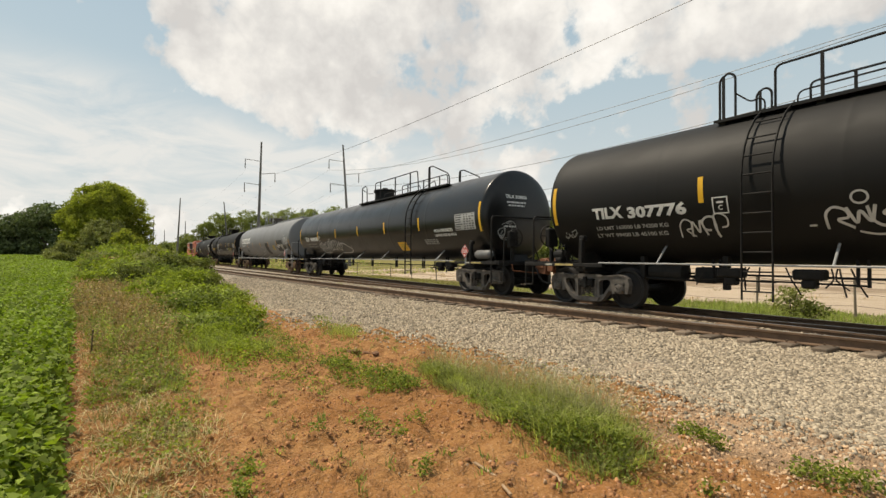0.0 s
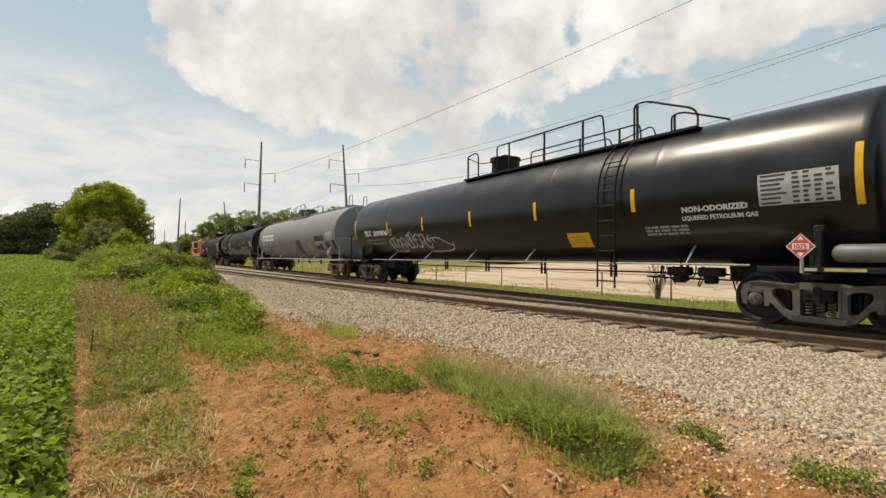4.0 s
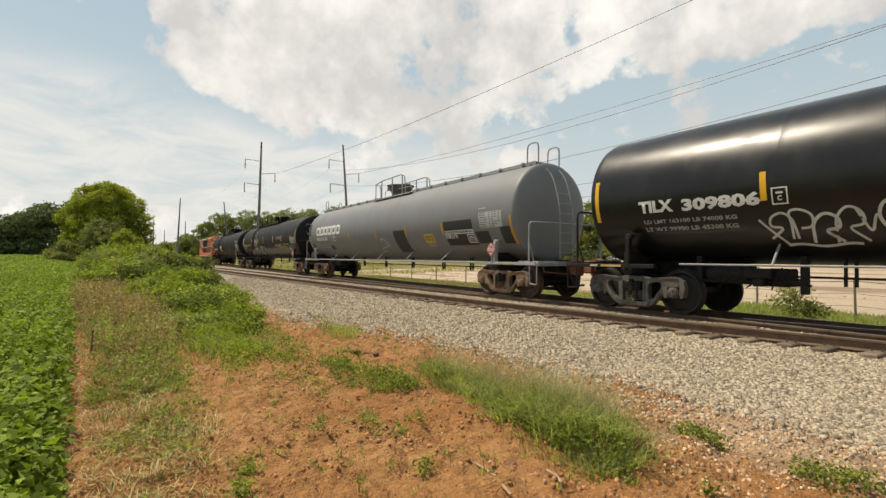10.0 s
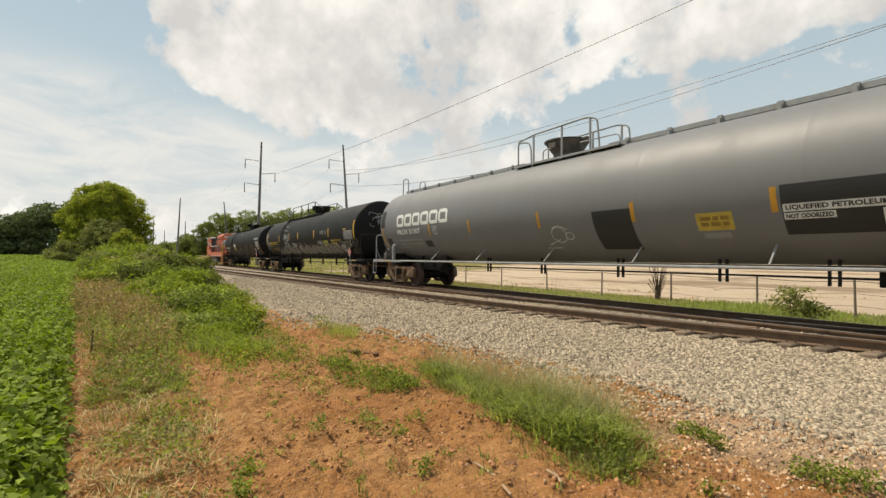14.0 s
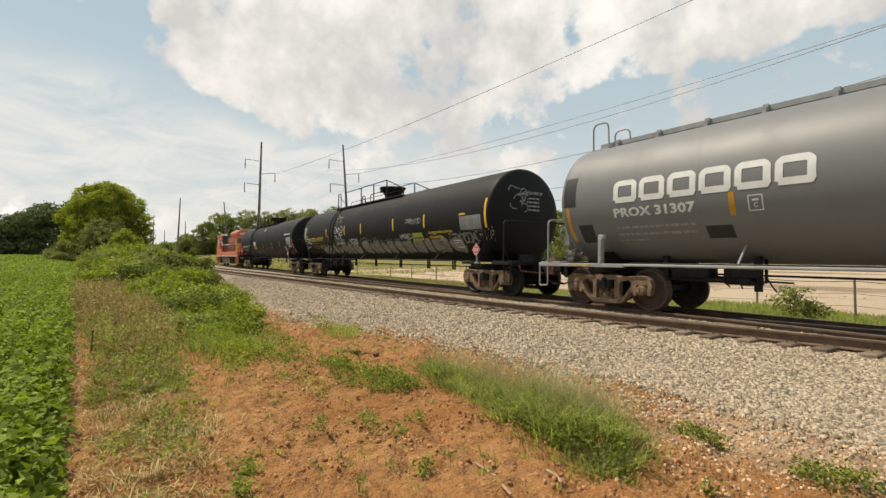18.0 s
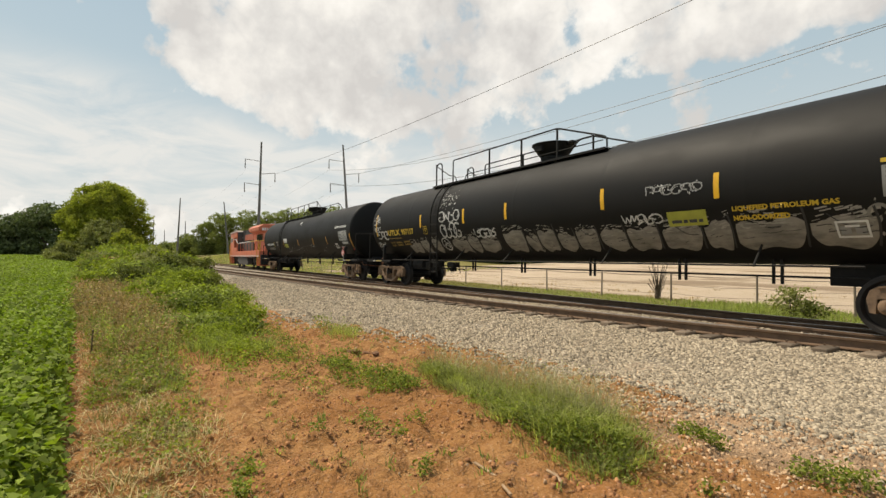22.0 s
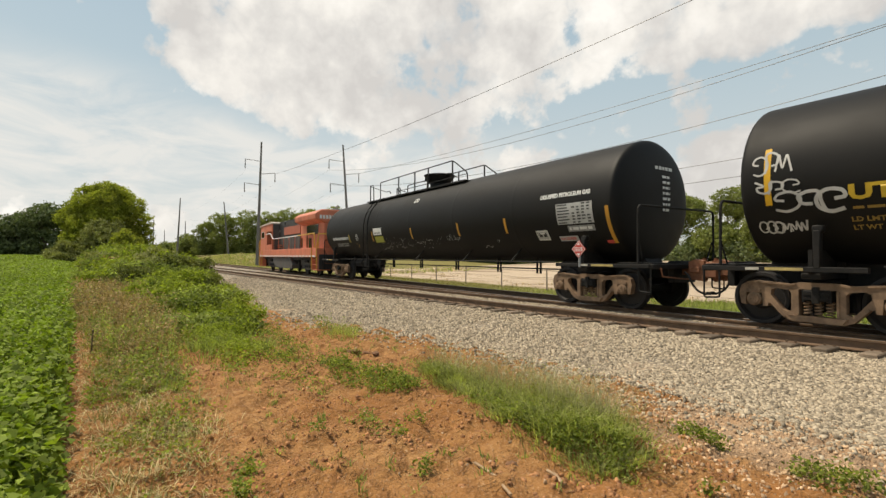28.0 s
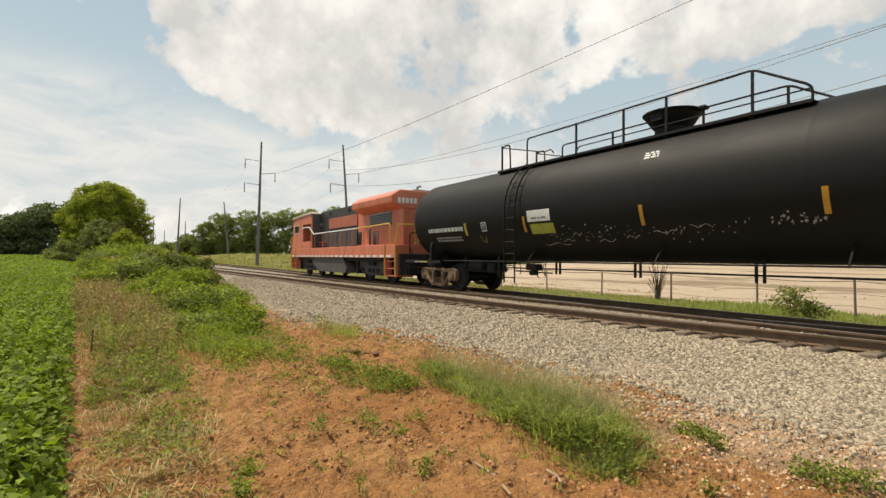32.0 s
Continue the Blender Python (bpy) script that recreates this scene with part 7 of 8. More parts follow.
# ---- plants ----
def leaf_quads(P, size, rs, up=0.35, long=1.7):
    """Small folded leaves at the places P: vertices and faces."""
    n = len(P)
    nrm = rs.normal(0, 1, (n, 3))
    nrm[:, 2] += up * 2
    nrm /= np.linalg.norm(nrm, axis=1, keepdims=True)
    t = np.cross(nrm, rs.normal(0, 1, (n, 3)))
    t /= np.linalg.norm(t, axis=1, keepdims=True)
    w = np.cross(nrm, t)
    s = (size * rs.uniform(0.6, 1.35, n))[:, None] if np.isscalar(size) else (size * rs.uniform(0.6, 1.35, n))[:, None]
    a, b = P - t * s * long / 2, P + t * s * long / 2
    fold = nrm * s * 0.22
    c, d = P + w * s * 0.5 + fold, P - w * s * 0.5 + fold
    V = np.stack([a, c, b, d], 1).reshape(-1, 3)
    F = np.arange(4 * n).reshape(n, 4)
    return V, F


def blades(P, height, rs, lean=0.35, width=0.006, heading=None):
    """Grass blades: a bent quad and a tip, as two quads each."""
    n = len(P)
    h = height * rs.uniform(0.55, 1.25, n)
    a = rs.uniform(0, 2 * np.pi, n) if heading is None else heading + rs.normal(0, 0.5, n)
    d = np.stack([np.cos(a), np.sin(a), np.zeros(n)], -1)
    s = np.stack([-np.sin(a), np.cos(a), np.zeros(n)], -1) * (width * rs.uniform(0.7, 1.4, n))[:, None]
    l = (lean * rs.uniform(0.2, 1.5, n) * h)[:, None]
    z = np.array([0, 0, 1.0])
    p1 = P + d * l * 0.3 + z * (h * 0.55)[:, None]
    p2 = P + d * l + z * h[:, None]
    V = np.stack([P - s, P + s, p1 + s * 0.8, p1 - s * 0.8, p2 + s * 0.15, p2 - s * 0.15], 1).reshape(-1, 3)
    i = 6 * np.arange(n)[:, None]
    F = np.concatenate([i + np.array([[0, 1, 2, 3]]), i + np.array([[3, 2, 4, 5]])], 1).reshape(-1, 4)
    return V, F


def stuff(name, V, F, material, label, category):
    return tagged(mesh_obj(name, np_mesh(name, V, F, material)), label, category, kind="stuff")


def crown_points(rs, blobs, clumps, per, spread_r):
    """Leaf places in clumps near the skins of several lobes."""
    out = []
    vol = np.array([b[1][0] * b[1][1] * b[1][2] for b in blobs]) ** 0.67
    for (c, r), k in zip(blobs, (vol / vol.sum() * clumps).astype(int) + 1):
        u = rs.normal(0, 1, (k, 3))
        u /= np.linalg.norm(u, axis=1, keepdims=True)
        rad = rs.uniform(0.55, 1.0, (k, 1)) ** 0.4 * (1 + 0.10 * np.sin(5 * u[:, :1] + 3 * u[:, 1:2]) + 0.05 * rs.normal(0, 1, (k, 1)))
        cc = np.array(c) + u * rad * np.array(r)
        pts = np.repeat(cc, per, 0) + rs.normal(0, 1, (k * per, 3)) * spread_r * np.array([1, 1, 0.6])
        out.append(pts)
    return np.concatenate(out)


def limb(bm, a, b, ra, rb, sides=7):
    a, b = Vector(a), Vector(b)
    mid = a.lerp(b, 0.5) + Vector((0.06, -0.04, 0.03)) * (b - a).length
    pts, rs_ = [a, mid, b], [ra, (ra + rb) / 2, rb]
    rings = []
    t = (b - a).normalized()
    s = t.orthogonal().normalized()
    w = t.cross(s)
    for p, r in zip(pts, rs_):
        rings.append([bm.verts.new(p + r * (math.cos(u) * s + math.sin(u) * w)) for u in (2 * math.pi * k / sides for k in range(sides))])
    for A, B in zip(rings, rings[1:]):
        for k in range(sides):
            bm.faces.new((A[k], A[(k + 1) % sides], B[(k + 1) % sides], B[k]))


def tree(x, y, height, width, seed, material="leaf_mid", clumps=260, per=16, leaf=0.30, low=0.22, label="", group="trees along the fields", full=False):
    rs = np.random.RandomState(seed)
    rng = random.Random(seed)
    z0 = float(ground_z(x, y)) - 0.1
    t = tagged(anchor("tree"), label or "broad leafy green tree with a rounded crown", "tree", group)
    t.matrix_basis = pose(x, y, z0)
    bm = bmesh.new()
    limb(bm, (0, 0, 0), (0.1 * width * 0.2, 0, height * 0.45), height * 0.028, height * 0.018)
    blobs = []
    for k in range(7):
        a = 2 * math.pi * k / 7 + rng.uniform(-0.3, 0.3)
        rr, zz = width * rng.uniform(0.18, 0.30), height * rng.uniform(low + 0.18, 0.78)
        c = (rr * math.cos(a), rr * math.sin(a), zz)
        limb(bm, (0, 0, height * rng.uniform(0.15, 0.4)), (c[0] * 0.9, c[1] * 0.9, c[2]), height * 0.012, height * 0.004, 5)
        q = rng.uniform(0.22, 0.32)
        blobs.append((c, (width * q, width * q, height * rng.uniform(0.14, 0.22))))
    if full:
        # a broad round crown of many lobes, flat-topped
        blobs = []
        for n, zz, rr, q in ((9, 0.34, 0.36, 0.17), (9, 0.52, 0.40, 0.17), (8, 0.68, 0.33, 0.17), (5, 0.81, 0.19, 0.16)):
            for k in range(n):
                a = 2 * math.pi * (k + rng.uniform(-0.3, 0.3)) / n
                r = width * rr * rng.uniform(0.85, 1.12)
                g = width * q * rng.uniform(0.8, 1.2)
                blobs.append(((r * math.cos(a), r * math.sin(a), height * (zz + rng.uniform(-0.04, 0.04))), (g, g, g * 0.8)))
    blobs.append(((rng.uniform(-0.1, 0.1) * width, 0, height * 0.80), (width * 0.27, width * 0.27, height * 0.18)))
    blobs.append(((0, 0, height * (low + 0.22)), (width * 0.40, width * 0.40, height * 0.20)))
    part("trunk", bm, "bark", t)
    P = crown_points(rs, blobs, clumps, per, leaf * 1.35)
    V, F = leaf_quads(P, leaf, rs, 0.4, 1.5)
    mesh_obj("crown", np_mesh("crown", V, F, material), None, t)
    return t


def make_trees():
    # the lone bright tree by the field and the dark wood behind it
    tree(-91, -4.1, 13.3, 11.6, 1, "leaf_tree", 3800, 24, 0.17, 0.06, "large olive-green field tree with a broad round crown", full=True)
    tree(-84, -3.7, 7.0, 6.4, 2, "leaf_dusty", 900, 20, 0.17, 0.02, "smaller dusty green tree in front of the large one", full=True)
    tree(-86, -8.2, 3.6, 5.0, 3, "leaf_dusty", 420, 20, 0.17, 0.0, "low dusty green tree at the field corner")
    tree(-79, -1.3, 5.2, 3.6, 4, "leaf_tree", 360, 20, 0.16, 0.02, "small bright green tree on the bank")
    for i, (x, y, h, w) in enumerate([(-150, -13.5, 14.2, 11), (-152, -19, 13.6, 11), (-156, -24.5, 11.0, 10), (-160, -30, 9.2, 10), (-165, -37, 8.5, 10), (-172, -46, 10, 12), (-149, -9.5, 9, 8), (-180, -58, 10, 13)]):
        tree(x, y, h, w, 20 + i, "leaf_dark", 560, 16, 0.38, 0.0, "dark green wood-edge tree behind the field", "dark trees behind the field")
    # the wood behind the line
    rows = [(-178, 8, 6, 8), (-172, 13, 8.0, 8), (-167, 18, 10.5, 9), (-163, 23, 13.2, 10), (-159, 28.5, 14.4, 10), (-156, 34, 14.0, 10), (-152, 39, 14.6, 10), (-148, 45, 14.8, 10), (-143, 51, 15.5, 11), (-136, 56, 14.2, 11),
            (-127, 60, 13.6, 11), (-117, 64, 13.2, 11), (-106, 67, 12.6, 11), (-95, 69, 12.5, 11), (-84, 70, 12.2, 11), (-73, 71, 12, 11), (-62, 71, 11.6, 11), (-52, 70, 11.4, 10), (-43, 69, 11.6, 10), (-34, 66, 11.0, 9),
            (-26, 63, 9.3, 8.5), (-18.5, 62, 13.0, 8), (-11, 63, 11.2, 9), (-3, 64, 12.0, 10), (6, 64, 12.0, 10), (16, 65, 12.0, 10)]
    for i, (x, y, h, w) in enumerate(rows):
        near, back = x > -60, 1.2 if x < -140 else 1.0
        x, y, h, w = x * back, y * back, h * back, w * back
        tree(x, y, h * (0.9 if near else 1.0), w, 60 + i, "leaf_wood", 1500 if near else 800, 16, 0.19 if near else 0.32, 0.0, "green wood-edge tree beyond the sandy lot", "trees beyond the line")
    # dark undergrowth at the foot of the wood
    rs = np.random.RandomState(19)
    pts = []
    for x, y, h, w in rows[8:]:
        for k in range(5):
            c = np.array([x + rs.uniform(-6, 6), y - rs.uniform(0.5, 3.5), 0.0])
            c[2] = float(ground_z(c[0], c[1])) + 0.9
            pts.append(crown_points(rs, [(c, (2.2, 1.6, rs.uniform(1.1, 2.0)))], 60, 12, 0.3))
    V, F = leaf_quads(np.concatenate(pts), 0.24, rs, 0.4, 1.5)
    stuff("undergrowth", V, F, "leaf_dark", "dark undergrowth at the foot of the wood", "undergrowth")
    # far woods on the skyline
    rs = np.random.RandomState(9)
    pts = []
    for k in range(46):
        a = radians(168 + 0.55 * k)
        d = rs.uniform(330, 480)
        c = np.array([d * math.cos(a), d * math.sin(a), 0.5])
        pts.append(crown_points(rs, [(c + (0, 0, 3.2), (8, 8, rs.uniform(3.5, 6.0)))], 70, 8, 1.6))
    V, F = leaf_quads(np.concatenate(pts), 1.5, rs, 0.4, 1.4)
    stuff("distant_trees", V, F, "leaf_dark", "hazy distant line of dark trees", "trees")


def shrub(x, y, h, w, seed, material, leaf=0.07, clumps=70, per=22, label="leafy green roadside shrub"):
    rs = np.random.RandomState(seed)
    rng = random.Random(seed)
    z0 = float(ground_z(x, y)) - 0.03
    s = tagged(anchor("shrub"), label, "shrub", "shrubs on the bank")
    s.matrix_basis = pose(x, y, z0)
    bm = bmesh.new()
    blobs = []
    for k in range(5):
        a = 2 * math.pi * k / 5 + rng.uniform(-0.5, 0.5)
        r = w * rng.uniform(0.15, 0.34)
        c = (r * math.cos(a), r * math.sin(a), h * rng.uniform(0.35, 0.75))
        tube(bm, [(0, 0, 0), (c[0] * 0.4, c[1] * 0.4, c[2] * 0.6), c], 0.012, 4)
        blobs.append((c, (w * rng.uniform(0.2, 0.3), w * rng.uniform(0.2, 0.3), h * rng.uniform(0.22, 0.36))))
    part("stems", bm, "bark", s)
    P = crown_points(rs, blobs, clumps, per, leaf * 1.8)
    P[:, 2] = np.abs(P[:, 2])
    V, F = leaf_quads(P, leaf, rs, 0.5, 1.5)
    mesh_obj("foliage", np_mesh("foliage", V, F, material), None, s)


def make_shrubs():
    rng = random.Random(21)
    # brush between the field and the siding, from far to near
    k = 0
    for x in np.arange(-82, -26, 3.1):
        e, t = float(field_edge(x)), float(toe(x))
        n = 3 if x < -40 else 2
        for j in range(n):
            u = (j + 0.5) / n
            y = e + 0.9 + (min(t, siding_near(x) - 2.4) - e - 1.7) * u + rng.uniform(-0.5, 0.5)
            k += 1
            far = min(1.0, (-x - 20) / 40)
            shrub(x + rng.uniform(-1, 1), y, rng.uniform(0.7, 1.9) * (0.65 + 0.5 * far), rng.uniform(1.8, 3.4), 300 + k, ("leaf_bright", "leaf_mid", "grass_green", "leaf_mid", "leaf_bright", "weed_brown", "leaf_olive")[k % 7], 0.08 + 0.05 * far, 110, 24)
    for i, (x, y, h, w, m) in enumerate([(-24, 1.8, 1.15, 2.6, "leaf_mid"), (-22, 0.6, 1.2, 2.4, "leaf_bright"), (-21, 2.2, 0.8, 2.0, "grass_green"), (-19, 1.2, 1.1, 2.2, "leaf_mid"), (-17.4, 1.7, 0.8, 1.9, "leaf_bright"),
                                         (-16.2, 0.7, 1.1, 2.0, "leaf_bright"), (-14.6, 1.5, 0.95, 1.8, "grass_green"), (-13.2, 1.0, 0.8, 1.6, "leaf_mid"), (-12.6, 1.45, 0.55, 1.4, "leaf_bright"), (-11.4, 1.0, 0.5, 1.2, "grass_green"), (-10.6, 1.55, 0.32, 1.0, "leaf_bright"),
                                         (-26, 2.3, 0.8, 2.4, "grass_green"), (-27, 0.2, 1.5, 2.6, "leaf_mid"), (-25.5, -0.9, 1.3, 2.2, "leaf_bright"), (-30, -1.4, 1.6, 2.6, "leaf_mid"), (-28.5, 1.6, 1.7, 1.6, "leaf_olive"), (-23.2, 0.1, 1.4, 1.4, "leaf_olive"), (-18.2, 1.95, 0.95, 1.1, "leaf_olive"), (-31.5, 3.0, 1.7, 1.6, "leaf_olive"), (-25.0, 2.6, 1.1, 1.2, "leaf_olive")]):
        shrub(x, y, h * 0.82, w, 500 + i, m, 0.045 + 0.0022 * (-x - 10), 110, 26)
    # taller leafy plants standing out of the brush
    for i, (x, y, h, w, m) in enumerate([(-35, 2.75, 2.1, 1.3, "leaf_bright"), (-31.5, -0.75, 1.5, 2.2, "leaf_bright"), (-29.5, 0.5, 1.2, 1.8, "leaf_dusty"), (-37, 1.0, 1.9, 2.4, "leaf_dusty"), (-44, 0.6, 2.1, 3.0, "leaf_bright"),
                                         (-42, -1.7, 1.7, 2.6, "leaf_dusty"), (-52, 0.4, 2.3, 3.2, "leaf_mid"), (-56, -2.2, 2.1, 3.0, "leaf_bright"), (-63, -2.0, 2.6, 3.6, "leaf_bright"), (-66, 0.3, 2.4, 3.4, "leaf_dusty"), (-72, -2.2, 3.0, 3.8, "leaf_bright"),
                                         (-18.4, 1.3, 1.0, 1.6, "leaf_bright"), (-15.2, 2.0, 0.7, 1.5, "leaf_bright"), (-12.3, 1.9, 0.42, 1.3, "leaf_bright"), (-11.0, 1.75, 0.3, 1.1, "leaf_mid")]):
        shrub(x, y, h, w, 540 + i, m, 0.05 + 0.0022 * (-x - 10), 90, 26, "leafy plant standing out of the brush")
    # small bushes in the grass behind the line
    shrub(-6.3, 15.7, 1.05, 1.3, 560, "leaf_dusty", 0.05, 60, 16, "green bush by the wire fence")
    shrub(-5.75, 15.4, 0.6, 1.0, 561, "leaf_olive", 0.06, 36, 14, "low dark bush by the wire fence")
    # a bare bush
    bm = bmesh.new()
    r = random.Random(5)
    for k in range(26):
        a, l = r.uniform(0, 6.28), r.uniform(0.7, 1.7)
        tube(bm, [(r.uniform(-0.1, 0.1), r.uniform(-0.1, 0.1), 0), (0.10 * math.cos(a), 0.1 * math.sin(a), l * 0.4), (0.42 * math.cos(a) * r.uniform(0.3, 1), 0.4 * math.sin(a), l)], 0.014, 4)
    b = tagged(bm_obj("dead_bush", bm, "bark"), "leafless brown bush beside the fence", "bush")
    b.matrix_basis = pose(-12.6, 18.9, -0.62)


def patch_points(rs, x, y, rx, ry, n, turn=0.0):
    a, r = rs.uniform(0, 2 * np.pi, n), np.sqrt(rs.uniform(0, 1, n))
    u, v = rx * r * np.cos(a), ry * r * np.sin(a)
    c, s = math.cos(turn), math.sin(turn)
    px, py = x + u * c - v * s, y + u * s + v * c
    base = np.where(py > toe(px), ballast_z(px, py), ground_z(px, py))
    return np.stack([px, py, base - 0.01], -1)


def make_soy():
    rs = np.random.RandomState(31)

    def area(n, x0, x1, power=1.0):
        x = x0 + (x1 - x0) * rs.uniform(0, 1, n) ** power
        e = field_edge(x)
        y = e - np.abs(0.27 * x - e) * rs.uniform(0, 1, n)
        return x, y

    # near plants: three-part leaves over a canopy with rows
    x, y = area(44000, -2.4, -34, 1.35)
    row = np.abs(((y - field_edge(x)) / 0.55) % 1.0 - 0.5) * 2
    edge = np.clip((field_edge(x) - y) / 0.28, 0, 1)
    top = 0.30 + 0.22 * (1 - row ** 2) + 0.05 * fbm(x * 2.5, y * 2.5, 8)
    z = ground_z(x, y) + (top * (0.45 + 0.55 * edge)) * (1 - 0.55 * rs.uniform(0, 1, len(x)) ** 2)
    P = np.stack([x, y + rs.normal(0, 0.05, len(x)), z], -1)
    V, F = leaf_quads(P, 0.050 + 0.0013 * (-x), rs, 0.9, 1.3)
    stuff("soybean_plants", V, F, "leaf_soy", "dense green soybean plants in rows", "crop")
    # the crop beside and behind the camera
    n = 26000
    x = rs.uniform(-22, 14, n)
    y = field_edge(x) - 11 * rs.uniform(0, 1, n) ** 1.3
    keep = (x > -2.4) | (y < 0.27 * x)
    x, y = x[keep], y[keep]
    row = np.abs(((y - field_edge(x)) / 0.55) % 1.0 - 0.5) * 2
    z = ground_z(x, y) + (0.30 + 0.20 * (1 - row ** 2)) * np.clip(0.5 + (field_edge(x) - y) / 0.5, 0.5, 1) * (1 - 0.5 * rs.uniform(0, 1, len(x)) ** 2)
    V, F = leaf_quads(np.stack([x, y, z], -1), 0.085, rs, 0.9, 1.35)
    stuff("soybean_rows", V, F, "leaf_soy", "green soybean rows along the verge", "crop")
    x, y = area(42000, -34, -150, 1.2)
    z = ground_z(x, y) + 0.46 + 0.10 * fbm(x * 0.8, y * 1.6, 9) - 0.12 * rs.uniform(0, 1, len(x))
    V, F = leaf_quads(np.stack([x, y, z], -1), 0.11 + 0.0016 * (-x - 34), rs, 1.2, 1.3)
    stuff("far_soybean_plants", V, F, "leaf_soy", "dense green soybean field reaching to the trees", "crop")


def tufts(rs, C, radius, per):
    """Places of blades round the tuft centres C, and the way each leans."""
    off = rs.normal(0, 1, (len(C) * per, 2)) * radius
    P = np.repeat(C, per, 0)
    x, y = P[:, 0] + off[:, 0], P[:, 1] + off[:, 1]
    base = np.where(y > toe(x), ballast_z(x, y), ground_z(x, y))
    return np.stack([x, y, base - 0.012], -1), np.arctan2(off[:, 1], off[:, 0])


def along(rs, spine, n):
    """Random places in a band that follows a spine of (x, y, half width)."""
    S = np.array(spine)
    u = rs.uniform(0, len(S) - 1.001, n)
    i = u.astype(int)
    f = (u - i)[:, None]
    p = S[i] * (1 - f) + S[i + 1] * f
    return np.stack([p[:, 0] + rs.normal(0, 0.08, n), p[:, 1] + p[:, 2] * rs.uniform(-1, 1, n)], -1)


